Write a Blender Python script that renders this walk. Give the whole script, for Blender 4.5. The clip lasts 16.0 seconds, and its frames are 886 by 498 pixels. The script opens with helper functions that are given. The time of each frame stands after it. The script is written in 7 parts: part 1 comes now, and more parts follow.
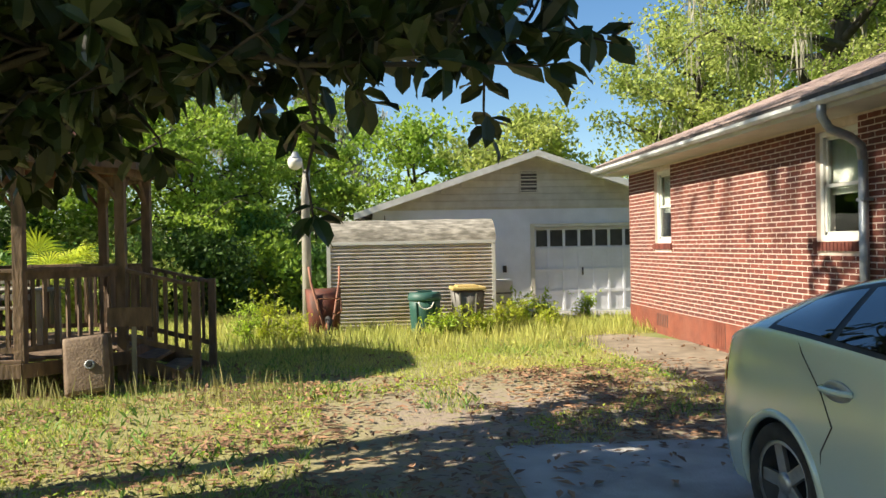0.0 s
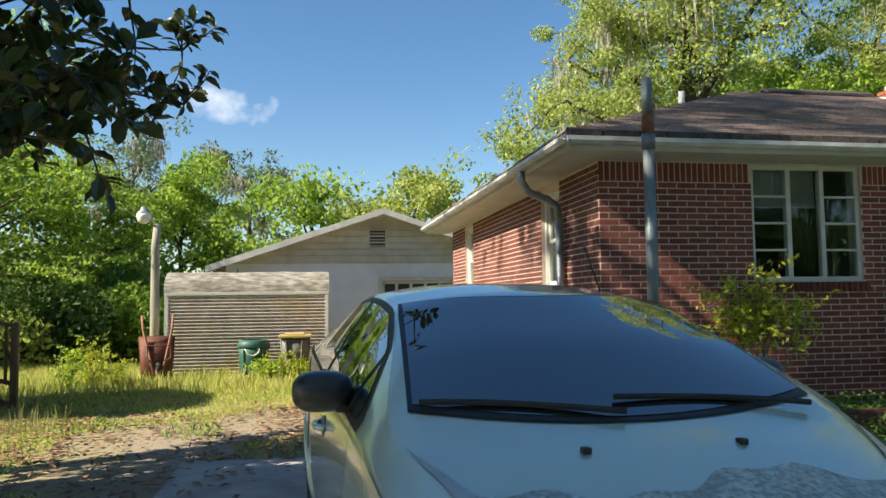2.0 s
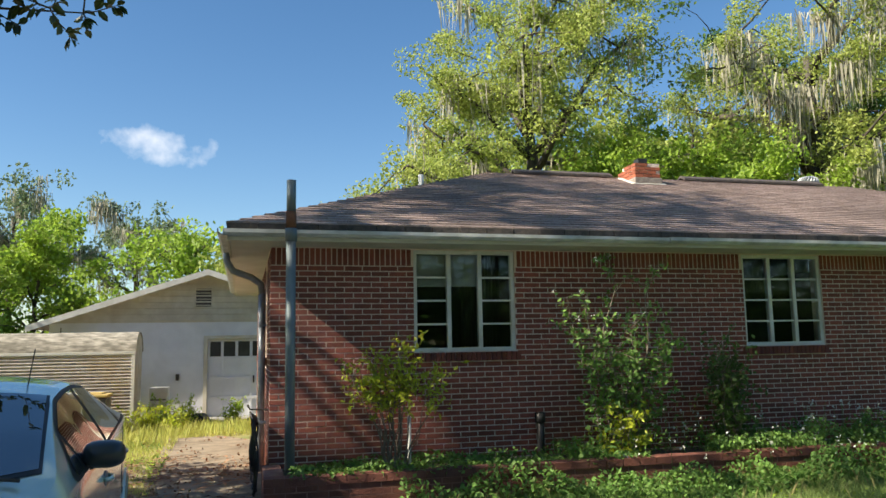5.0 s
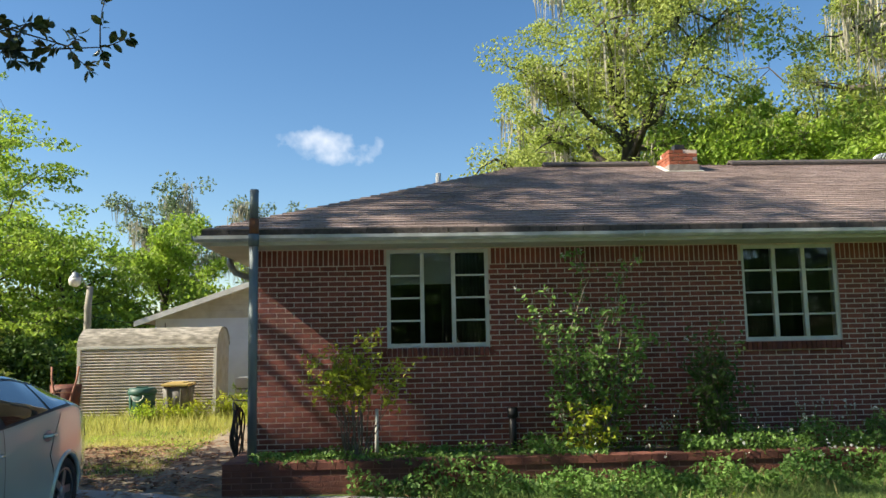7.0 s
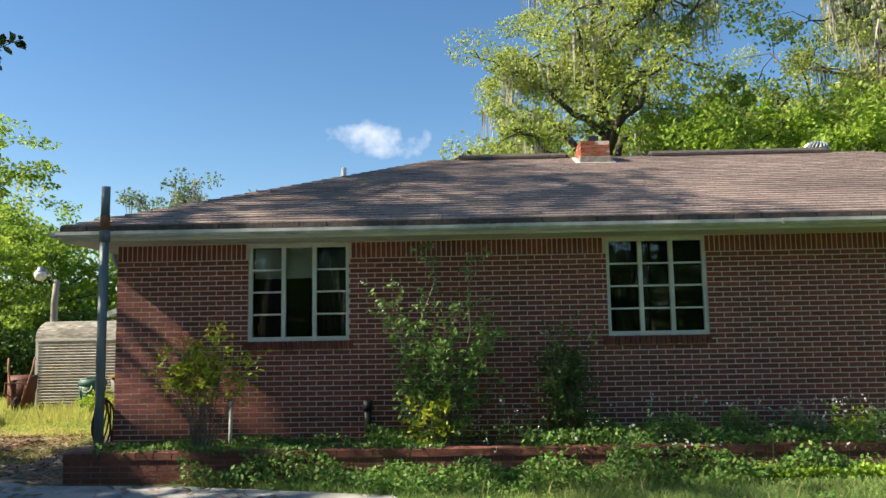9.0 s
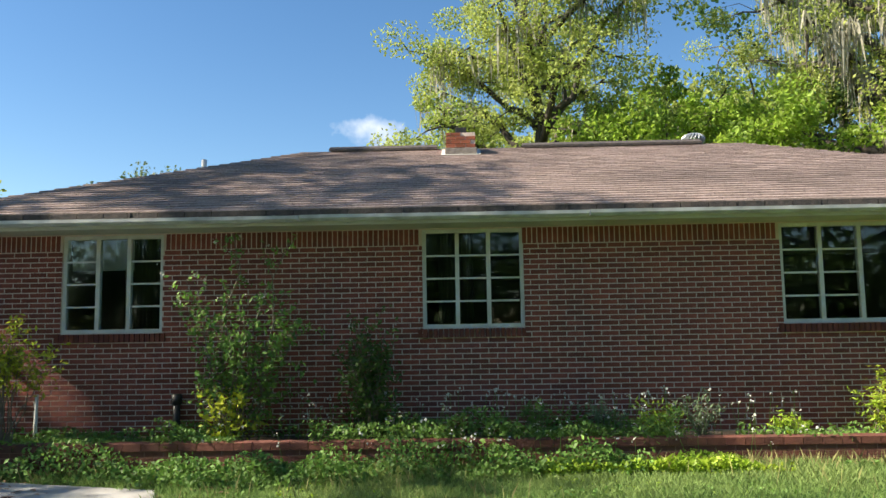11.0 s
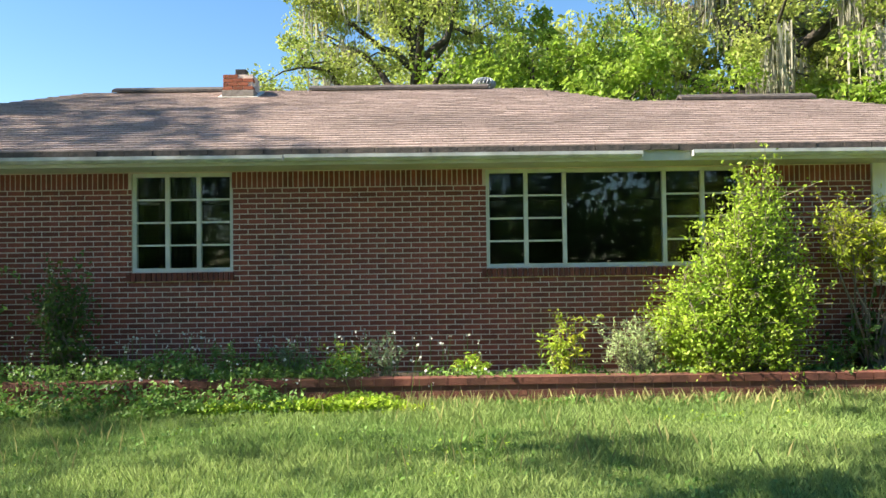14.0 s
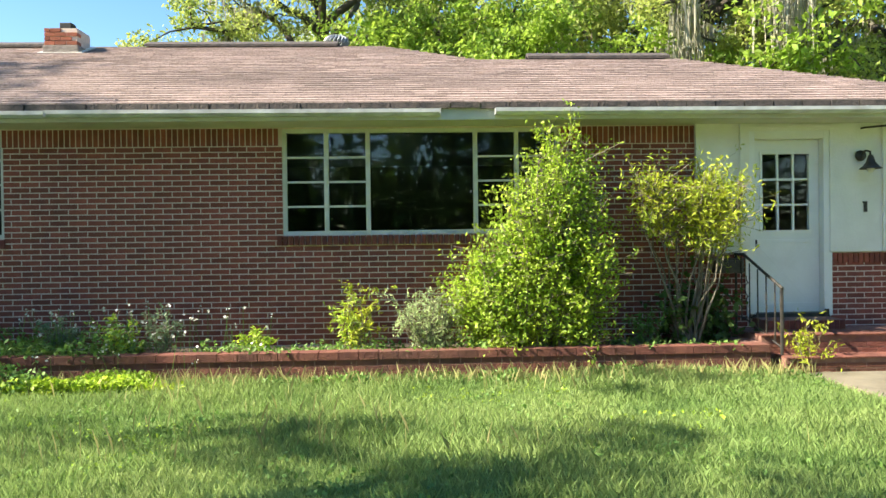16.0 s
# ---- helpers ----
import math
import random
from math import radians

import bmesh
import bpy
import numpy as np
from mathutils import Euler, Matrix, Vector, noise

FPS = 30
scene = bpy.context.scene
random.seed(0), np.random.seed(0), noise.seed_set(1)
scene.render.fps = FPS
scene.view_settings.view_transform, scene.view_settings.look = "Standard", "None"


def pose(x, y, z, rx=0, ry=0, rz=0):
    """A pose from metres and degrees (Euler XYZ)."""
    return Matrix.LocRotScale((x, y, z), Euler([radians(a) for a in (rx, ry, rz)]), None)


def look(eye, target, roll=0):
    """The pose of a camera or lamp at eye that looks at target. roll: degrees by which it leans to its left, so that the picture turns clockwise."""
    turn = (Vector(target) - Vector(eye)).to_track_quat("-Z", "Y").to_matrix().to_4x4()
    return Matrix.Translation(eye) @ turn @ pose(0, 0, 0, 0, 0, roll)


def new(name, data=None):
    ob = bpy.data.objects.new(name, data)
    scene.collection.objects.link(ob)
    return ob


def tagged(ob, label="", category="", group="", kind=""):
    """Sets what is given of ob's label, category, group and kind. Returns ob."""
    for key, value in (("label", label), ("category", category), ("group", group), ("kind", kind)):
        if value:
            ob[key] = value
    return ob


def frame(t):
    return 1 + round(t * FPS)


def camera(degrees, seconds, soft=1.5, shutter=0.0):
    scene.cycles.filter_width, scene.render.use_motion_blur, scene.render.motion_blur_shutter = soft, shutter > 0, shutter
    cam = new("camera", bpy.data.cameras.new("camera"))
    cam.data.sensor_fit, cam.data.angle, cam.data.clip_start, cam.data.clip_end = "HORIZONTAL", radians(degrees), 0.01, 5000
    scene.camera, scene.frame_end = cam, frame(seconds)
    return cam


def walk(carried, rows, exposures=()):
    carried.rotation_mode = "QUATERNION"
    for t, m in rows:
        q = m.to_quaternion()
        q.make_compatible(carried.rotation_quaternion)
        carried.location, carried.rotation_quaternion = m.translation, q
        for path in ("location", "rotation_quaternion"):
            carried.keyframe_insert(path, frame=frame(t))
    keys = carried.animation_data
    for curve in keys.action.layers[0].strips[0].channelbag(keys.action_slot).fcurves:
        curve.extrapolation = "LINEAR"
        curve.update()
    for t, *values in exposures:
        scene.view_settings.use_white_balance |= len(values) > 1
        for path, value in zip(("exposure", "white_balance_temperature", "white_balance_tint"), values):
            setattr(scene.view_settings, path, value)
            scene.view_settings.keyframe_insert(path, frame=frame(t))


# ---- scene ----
cam = camera(59.6, 16.0)
METRES, EYE, TILT, LEAN, TURN = 18.2, 1.55, 0.0, 0.0, -6.0
ROWS = [
    (0.0, 0.0, 0.0, 0.0, -0.01, -0.3, 1.07),
    (0.5, 0.0269, -0.0091, -0.0042, 2.03, 1.09, 1.03),
    (1.0, 0.0566, -0.0294, -0.0063, 1.78, 2.25, 0.94),
    (1.5, 0.0867, -0.0436, -0.0088, -0.33, 3.18, 0.83),
    (2.0, 0.1185, -0.0604, -0.01, -4.04, 3.99, 0.73),
    (2.5, 0.1472, -0.0797, -0.0105, -7.61, 4.68, 0.72),
    (3.0, 0.1758, -0.0977, -0.0073, -10.78, 5.4, 0.74),
    (3.5, 0.1974, -0.116, -0.0036, -12.45, 6.17, 0.8),
    (4.0, 0.2188, -0.1261, 0.0024, -12.29, 6.88, 0.91),
    (6.5, 0.3653, -0.1566, 0.0034, 1.48, 6.96, 1.12),
    (7.0, 0.3987, -0.1608, 0.0047, 3.74, 6.69, 1.09),
    (7.5, 0.4297, -0.1585, 0.0041, 5.16, 6.52, 1.04),
    (8.0, 0.4629, -0.1586, 0.004, 6.17, 6.37, 1.01),
    (10.5, 0.6248, -0.1322, 0.001, 7.72, 5.97, 0.93),
    (11.0, 0.6564, -0.1262, 0.0003, 7.66, 5.8, 0.89),
    (11.5, 0.6876, -0.1253, 0.0008, 7.51, 5.47, 0.85),
    (12.0, 0.7187, -0.1201, -0.0004, 7.27, 4.88, 0.83),
    (12.5, 0.7508, -0.12, -0.0006, 6.94, 4.06, 0.83),
    (13.0, 0.7793, -0.117, -0.0017, 6.58, 3.17, 0.81),
    (13.5, 0.8089, -0.1122, -0.0013, 6.15, 2.3, 0.77),
    (14.0, 0.8353, -0.1091, -0.0006, 5.72, 1.49, 0.76),
    (14.5, 0.8627, -0.1001, -0.0012, 5.26, 0.75, 0.75),
    (15.0, 0.8904, -0.0907, -0.0013, 4.77, 0.13, 0.74),
    (15.5, 0.9165, -0.0771, -0.0036, 4.3, -0.31, 0.74),
    (16.0, 0.9453, -0.0629, -0.005, 3.8, -0.57, 0.73),
]
walk(cam, [(t, pose(0, 0, EYE, TILT, LEAN, TURN) @ pose(METRES * x, METRES * y, METRES * z, 90 + pitch, roll, yaw)) for t, x, y, z, yaw, pitch, roll in ROWS],
     [(0.0, 1.14), (3.0, 1.14), (7.0, 1.14), (10.5, 1.25), (12.0, 1.38), (13.0, 1.54), (14.5, 1.80), (16.0, 1.92)])

# ---- light ----
SUN_EL, SUN_AZ = radians(38), radians(260)
world = bpy.data.worlds.new("sky")
scene.world = world
world.use_nodes = True
wn, wl = world.node_tree.nodes, world.node_tree.links
wn.clear()
sky = wn.new("ShaderNodeTexSky")
sky.sky_type, sky.sun_disc = "NISHITA", False
sky.sun_elevation, sky.sun_rotation = SUN_EL, SUN_AZ
sky.air_density, sky.dust_density, sky.ozone_density = 1.0, 0.25, 1.4
bg = wn.new("ShaderNodeBackground")
bg.inputs[1].default_value = 0.073
out = wn.new("ShaderNodeOutputWorld")
hue = wn.new("ShaderNodeHueSaturation")
hue.inputs["Saturation"].default_value = 1.24
wl.new(sky.outputs[0], hue.inputs["Color"])


def sky_math(op, a, b):
    x = wn.new("ShaderNodeMath")
    x.operation = op
    for i, v in enumerate((a, b)):
        if isinstance(v, (int, float)):
            x.inputs[i].default_value = v
        else:
            wl.new(v, x.inputs[i])
    return x.outputs[0]


# one small fair-weather cloud low over the roof
way = wn.new("ShaderNodeTexCoord")
split = wn.new("ShaderNodeSeparateXYZ")
wl.new(way.outputs["Generated"], split.inputs[0])
puff = wn.new("ShaderNodeTexNoise")
puff.inputs["Scale"].default_value, puff.inputs["Detail"].default_value = 34.0, 9.0
wl.new(way.outputs["Generated"], puff.inputs["Vector"])
cx = sky_math("MULTIPLY", sky_math("SUBTRACT", split.outputs[0], -0.100), 1 / 0.040)
cz = sky_math("MULTIPLY", sky_math("SUBTRACT", split.outputs[2], 0.246), 1 / 0.017)
far = sky_math("ADD", sky_math("MULTIPLY", cx, cx), sky_math("MULTIPLY", cz, cz))
dense = wn.new("ShaderNodeMapRange")
dense.inputs[1].default_value, dense.inputs[2].default_value = 0.24, 0.70
wl.new(sky_math("SUBTRACT", puff.outputs[0], sky_math("MULTIPLY", far, 0.13)), dense.inputs[0])
north = sky_math("GREATER_THAN", split.outputs[1], 0.0)
cloud = wn.new("ShaderNodeMix")
cloud.data_type = "RGBA"
wl.new(sky_math("MULTIPLY", sky_math("MULTIPLY", dense.outputs[0], north), 0.85), cloud.inputs[0])
wl.new(hue.outputs[0], cloud.inputs[6])
cloud.inputs[7].default_value = (7.0, 7.2, 7.6, 1)
wl.new(cloud.outputs[2], bg.inputs[0])
wl.new(bg.outputs[0], out.inputs[0])
sun = new("sun", bpy.data.lights.new("sun", "SUN"))
sun.data.energy, sun.data.angle, sun.data.color = 5.0, radians(0.6), (1.0, 0.89, 0.71)
sun_way = Vector((math.sin(SUN_AZ) * math.cos(SUN_EL), math.cos(SUN_AZ) * math.cos(SUN_EL), math.sin(SUN_EL)))
sun.matrix_world = look(sun_way * 60, (0, 0, 0))


# ---- materials ----
def material(name, color, rough=0.8, color2=None, scale=8.0, mix=0.5, bump=0.0, bump_scale=60.0, metal=0.0, island=0.0,
             objrand=0.0, stretch=(1, 1, 1), spec=0.5, stain=None, stain_scale=1.2, stain_amount=0.5, trans=0.0):
    """A procedural surface: two colours mixed by noise, stains at a larger scale, fine relief, and a value that varies from piece to piece."""
    m = bpy.data.materials.new(name)
    m.use_nodes = True
    n, l = m.node_tree.nodes, m.node_tree.links
    b = n["Principled BSDF"]
    b.inputs["Roughness"].default_value, b.inputs["Metallic"].default_value = rough, metal
    b.inputs["Specular IOR Level"].default_value = spec
    tc = n.new("ShaderNodeTexCoord")
    mp = n.new("ShaderNodeMapping")
    mp.inputs["Scale"].default_value = stretch
    l.new(tc.outputs["Object"], mp.inputs[0])
    col = n.new("ShaderNodeRGB")
    col.outputs[0].default_value = (*color, 1)
    res = col.outputs[0]

    def blend(a, colour, fac):
        x = n.new("ShaderNodeMix")
        x.data_type = "RGBA"
        l.new(fac, x.inputs[0])
        l.new(a, x.inputs[6])
        x.inputs[7].default_value = (*colour, 1)
        return x.outputs[2]

    def spots(sc, lo, hi, amount):
        t = n.new("ShaderNodeTexNoise")
        t.inputs["Scale"].default_value, t.inputs["Detail"].default_value = sc, 6
        l.new(mp.outputs[0], t.inputs["Vector"])
        r = n.new("ShaderNodeMapRange")
        r.inputs[1].default_value, r.inputs[2].default_value, r.inputs[4].default_value = lo, hi, amount
        l.new(t.outputs[0], r.inputs[0])
        return r.outputs[0]

    if color2:
        res = blend(res, color2, spots(scale, 0.35, 0.65, mix * 2 if mix <= 0.5 else 1.0))
    if stain:
        res = blend(res, stain, spots(stain_scale, 0.48, 0.72, stain_amount))
    if island or objrand:
        g = n.new("ShaderNodeNewGeometry")
        o = n.new("ShaderNodeObjectInfo")
        for sock, amount in ((g.outputs["Random Per Island"], island), (o.outputs["Random"], objrand)):
            if amount:
                r = n.new("ShaderNodeMapRange")
                r.inputs[3].default_value, r.inputs[4].default_value = 1 - amount, 1 + amount
                l.new(sock, r.inputs[0])
                h = n.new("ShaderNodeHueSaturation")
                l.new(r.outputs[0], h.inputs["Value"])
                l.new(res, h.inputs["Color"])
                res = h.outputs[0]
    l.new(res, b.inputs["Base Color"])
    if bump:
        t = n.new("ShaderNodeTexNoise")
        t.inputs["Scale"].default_value, t.inputs["Detail"].default_value = bump_scale, 5
        l.new(mp.outputs[0], t.inputs["Vector"])
        u = n.new("ShaderNodeBump")
        u.inputs["Strength"].default_value, u.inputs["Distance"].default_value = bump, 0.02
        l.new(t.outputs[0], u.inputs["Height"])
        l.new(u.outputs[0], b.inputs["Normal"])
    if trans:
        tr = n.new("ShaderNodeBsdfTranslucent")
        l.new(res, tr.inputs[0])
        ms = n.new("ShaderNodeMixShader")
        ms.inputs[0].default_value = trans
        l.new(b.outputs[0], ms.inputs[1])
        l.new(tr.outputs[0], ms.inputs[2])
        l.new(ms.outputs[0], n["Material Output"].inputs[0])
    return m


def glass_material(name, tint=(0.9, 0.95, 0.95), rough=0.0):
    m = bpy.data.materials.new(name)
    m.use_nodes = True
    n, l = m.node_tree.nodes, m.node_tree.links
    n.remove(n["Principled BSDF"])
    g = n.new("ShaderNodeBsdfGlass")
    g.inputs["Color"].default_value = (*tint, 1)
    g.inputs["Roughness"].default_value, g.inputs["IOR"].default_value = rough, 1.5
    l.new(g.outputs[0], n["Material Output"].inputs[0])
    return m


BRICK = material("brick", (0.160, 0.043, 0.033), 0.85, (0.230, 0.064, 0.042), 9, 0.5, 0.5, 90, island=0.26, objrand=0.26, stain=(0.10, 0.042, 0.042), stain_scale=0.7, stain_amount=0.45)
MORTAR = material("mortar", (0.72, 0.60, 0.52), 0.95, (0.60, 0.49, 0.42), 14, 0.4, 0.6, 120)
PLANTER_MORTAR = material("planter_mortar", (0.30, 0.16, 0.12), 0.95, (0.20, 0.10, 0.08), 9, 0.5, 0.6, 80)
PLANTER_BRICK = material("planter_brick", (0.135, 0.045, 0.034), 0.85, (0.20, 0.075, 0.05), 9, 0.5, 0.5, 70, island=0.22, stain=(0.08, 0.05, 0.035), stain_scale=1.4, stain_amount=0.6)
RED_PAINT = material("red_painted_base", (0.25, 0.075, 0.042), 0.8, (0.18, 0.055, 0.034), 5, 0.5, 0.4, 60, stain=(0.2, 0.1, 0.07))
SHINGLE = material("shingle", (0.26, 0.195, 0.178), 0.9, (0.37, 0.29, 0.265), 30, 0.5, 0.6, 140, island=0.2, objrand=0.2, stain=(0.10, 0.075, 0.07), stain_scale=0.5, stain_amount=0.5)
TRIM_WHITE = material("trim_white", (0.70, 0.70, 0.66), 0.55, (0.55, 0.55, 0.50), 6, 0.35, 0.15, 50, stain=(0.42, 0.42, 0.38), stain_scale=2, stain_amount=0.4)
SOFFIT = material("soffit", (0.60, 0.60, 0.53), 0.7, (0.5, 0.5, 0.44), 3, 0.4, 0.2, 30, stain=(0.4, 0.38, 0.3), stain_amount=0.4)
GUTTER = material("gutter", (0.62, 0.64, 0.64), 0.4, (0.4, 0.42, 0.42), 5, 0.4, 0.1, 40, stain=(0.2, 0.2, 0.19), stain_scale=3, stain_amount=0.5)
TAR = material("roof_edge", (0.05, 0.045, 0.045), 0.8, (0.11, 0.09, 0.08), 12, 0.5, 0.6, 40)
STUCCO = material("white_board", (0.80, 0.80, 0.75), 0.7, (0.72, 0.72, 0.66), 4, 0.4, 0.2, 40)
DOOR_WHITE = material("door_paint", (0.80, 0.82, 0.81), 0.5, (0.73, 0.75, 0.74), 4, 0.4, 0.1, 40)
GLASS = glass_material("window_glass")
# near-black colour stands in for the shade inside the rooms
UNLIT_ROOM = material("unlit_room_black", (0.02, 0.019, 0.018), 0.9, (0.012, 0.012, 0.012), 2)
SHADE = material("window_shade", (0.45, 0.44, 0.38), 0.9, (0.38, 0.36, 0.3), 6)
CURTAIN = material("curtain", (0.06, 0.06, 0.055), 0.9, (0.035, 0.035, 0.03), 4)
STEEL = material("galvanised", (0.30, 0.33, 0.36), 0.45, (0.42, 0.44, 0.45), 12, 0.5, 0.15, 60, metal=0.5, stain=(0.16, 0.16, 0.16), stain_scale=4)
MAST = material("weathered_mast", (0.13, 0.165, 0.185), 0.5, (0.20, 0.24, 0.25), 9, 0.5, 0.2, 50, metal=0.3, stretch=(1, 1, 0.3), stain=(0.08, 0.09, 0.09), stain_scale=3)
RUST = material("rust", (0.24, 0.10, 0.045), 0.85, (0.14, 0.06, 0.035), 14, 0.5, 0.5, 60)
BLACK = material("black_plastic", (0.015, 0.015, 0.016), 0.5, (0.03, 0.03, 0.03), 8)
IRON = material("wrought_iron", (0.02, 0.02, 0.02), 0.45, (0.05, 0.045, 0.04), 20)
BLOCK_WHITE = material("painted_block", (0.74, 0.75, 0.80), 0.8, (0.66, 0.67, 0.72), 3, 0.4, 0.3, 30, stain=(0.45, 0.45, 0.45), stain_scale=0.8, stain_amount=0.4)
LAP_WHITE = material("lap_siding", (0.66, 0.62, 0.52), 0.75, (0.55, 0.50, 0.40), 5, 0.4, 0.25, 40, stain=(0.38, 0.33, 0.25), stain_scale=1.5, stain_amount=0.45, objrand=0.06)
SHED_METAL = material("old_corrugated", (0.62, 0.58, 0.53), 0.6, (0.47, 0.43, 0.39), 5, 0.5, 0.2, 40, metal=0.1, stain=(0.50, 0.38, 0.16), stain_scale=1.3, stain_amount=0.55)
SHED_ROOF = material("shed_roof", (0.42, 0.39, 0.33), 0.85, (0.16, 0.15, 0.12), 9, 0.5, 0.4, 30, stretch=(0.6, 1.5, 2), stain=(0.12, 0.11, 0.085), stain_scale=3.5, stain_amount=0.8)
PATH_DIRT = material("sandy_path", (0.31, 0.26, 0.19), 0.95, (0.20, 0.165, 0.12), 4, 0.5, 0.5, 40, stain=(0.14, 0.11, 0.07), stain_scale=1.6, stain_amount=0.7)
CONCRETE = material("concrete", (0.44, 0.43, 0.41), 0.9, (0.31, 0.30, 0.285), 3, 0.5, 0.4, 50, stain=(0.20, 0.18, 0.15), stain_scale=0.9, stain_amount=0.5)
DECK = material("old_deck_wood", (0.21, 0.14, 0.09), 0.85, (0.10, 0.07, 0.048), 10, 0.5, 0.5, 30, objrand=0.15, stretch=(1, 1, 0.3))
GREY_WOOD = material("weathered_post", (0.36, 0.34, 0.29), 0.9, (0.24, 0.23, 0.19), 12, 0.5, 0.5, 40, stretch=(1, 1, 0.12))
GAZEBO_ROOF = material("gazebo_roof", (0.22, 0.085, 0.055), 0.85, (0.15, 0.06, 0.045), 12, 0.5, 0.4, 60)
BARK = material("bark", (0.085, 0.07, 0.055), 0.95, (0.045, 0.038, 0.03), 9, 0.5, 0.9, 25, stretch=(1, 1, 0.35), stain=(0.13, 0.13, 0.11), stain_scale=2)
LEAF_OAK = material("oak_leaves", (0.44, 0.49, 0.125), 0.6, (0.28, 0.36, 0.075), 0.5, 0.5, island=0.35, trans=0.5)
LEAF_YOUNG = material("young_leaves", (0.34, 0.47, 0.06), 0.55, (0.22, 0.35, 0.045), 0.6, 0.5, island=0.35, trans=0.5)
LEAF_DARK = material("dark_leaves", (0.10, 0.18, 0.035), 0.6, (0.06, 0.12, 0.028), 0.6, 0.5, island=0.4, trans=0.4)
LEAF_MAG = material("magnolia_leaves", (0.03, 0.062, 0.018), 0.34, (0.06, 0.075, 0.024), 1.5, 0.5, island=0.5, trans=0.16)
LEAF_BUSH = material("bush_leaves", (0.42, 0.55, 0.05), 0.5, (0.30, 0.46, 0.045), 3, 0.5, island=0.35, trans=0.4)
LEAF_LIME = material("lime_leaves", (0.50, 0.54, 0.045), 0.5, (0.33, 0.43, 0.04), 3, 0.5, island=0.35, trans=0.45)
LEAF_GREY = material("grey_leaves", (0.20, 0.27, 0.15), 0.7, (0.14, 0.2, 0.10), 3, 0.5, island=0.3, trans=0.3)
LEAF_SILVER = material("silver_leaves", (0.50, 0.60, 0.30), 0.7, (0.38, 0.48, 0.22), 3, 0.5, island=0.25, trans=0.35)
LEAF_WEED = material("weed_leaves", (0.12, 0.24, 0.05), 0.6, (0.19, 0.33, 0.065), 2, 0.5, island=0.4, trans=0.35)
PETAL = material("white_petals", (0.75, 0.75, 0.70), 0.7, (0.6, 0.62, 0.55), 3, trans=0.3)
PETAL_YELLOW = material("yellow_petals", (0.70, 0.50, 0.03), 0.7, (0.6, 0.4, 0.03), 3, trans=0.3)
MOSS = material("spanish_moss", (0.46, 0.44, 0.35), 0.95, (0.33, 0.32, 0.25), 3, 0.5, island=0.25, trans=0.3)
GRASS = material("grass_blades", (0.17, 0.27, 0.075), 0.6, (0.29, 0.38, 0.125), 0.8, 0.5, island=0.35, trans=0.4)
GRASS_DRY = material("dry_grass", (0.54, 0.52, 0.15), 0.7, (0.40, 0.46, 0.11), 0.8, 0.5, island=0.3, trans=0.4)
WALK_TAN = material("worn_walk", (0.21, 0.185, 0.13), 0.95, (0.15, 0.13, 0.09), 4, 0.5, 0.5, 40, stain=(0.12, 0.11, 0.06), stain_scale=1.5, stain_amount=0.6)
SEED = material("seed_heads", (0.38, 0.34, 0.15), 0.8, (0.27, 0.29, 0.10), 3, island=0.2, trans=0.3)
LITTER = material("dead_leaves", (0.33, 0.19, 0.10), 0.8, (0.18, 0.10, 0.06), 1, 0.5, island=0.45)
CAR_PAINT = material("pale_green_metallic", (0.60, 0.71, 0.63), 0.22, (0.56, 0.67, 0.59), 300, 0.3, metal=0.3, stain=(0.50, 0.60, 0.52), stain_scale=1.4, stain_amount=0.35)
CAR_PAINT.node_tree.nodes["Principled BSDF"].inputs["Coat Weight"].default_value = 1.0
CAR_PAINT.node_tree.nodes["Principled BSDF"].inputs["Coat Roughness"].default_value = 0.06
TYRE = material("rubber", (0.022, 0.022, 0.022), 0.85, (0.04, 0.038, 0.036), 20)
ALLOY = material("alloy", (0.45, 0.46, 0.47), 0.35, (0.35, 0.36, 0.37), 20, metal=0.8)
LAMP_LENS = material("headlight_lens", (0.55, 0.58, 0.58), 0.12, (0.4, 0.43, 0.43), 6, metal=0.2)
BIN_GREEN = material("green_bin", (0.02, 0.085, 0.065), 0.55, (0.03, 0.10, 0.08), 5, stain=(0.08, 0.1, 0.08))
BIN_GREY = material("grey_bin", (0.13, 0.125, 0.115), 0.6, (0.17, 0.165, 0.15), 4, stain=(0.22, 0.2, 0.17))
BIN_LID = material("faded_yellow_lid", (0.55, 0.42, 0.16), 0.65, (0.45, 0.33, 0.12), 5)
CHIMNEY_WASH = material("cement_wash", (0.30, 0.27, 0.24), 0.95, (0.20, 0.17, 0.15), 12, 0.5, 0.6, 40)
WHITE_PLASTIC = material("white_plastic", (0.75, 0.75, 0.72), 0.5, (0.65, 0.65, 0.6), 6)


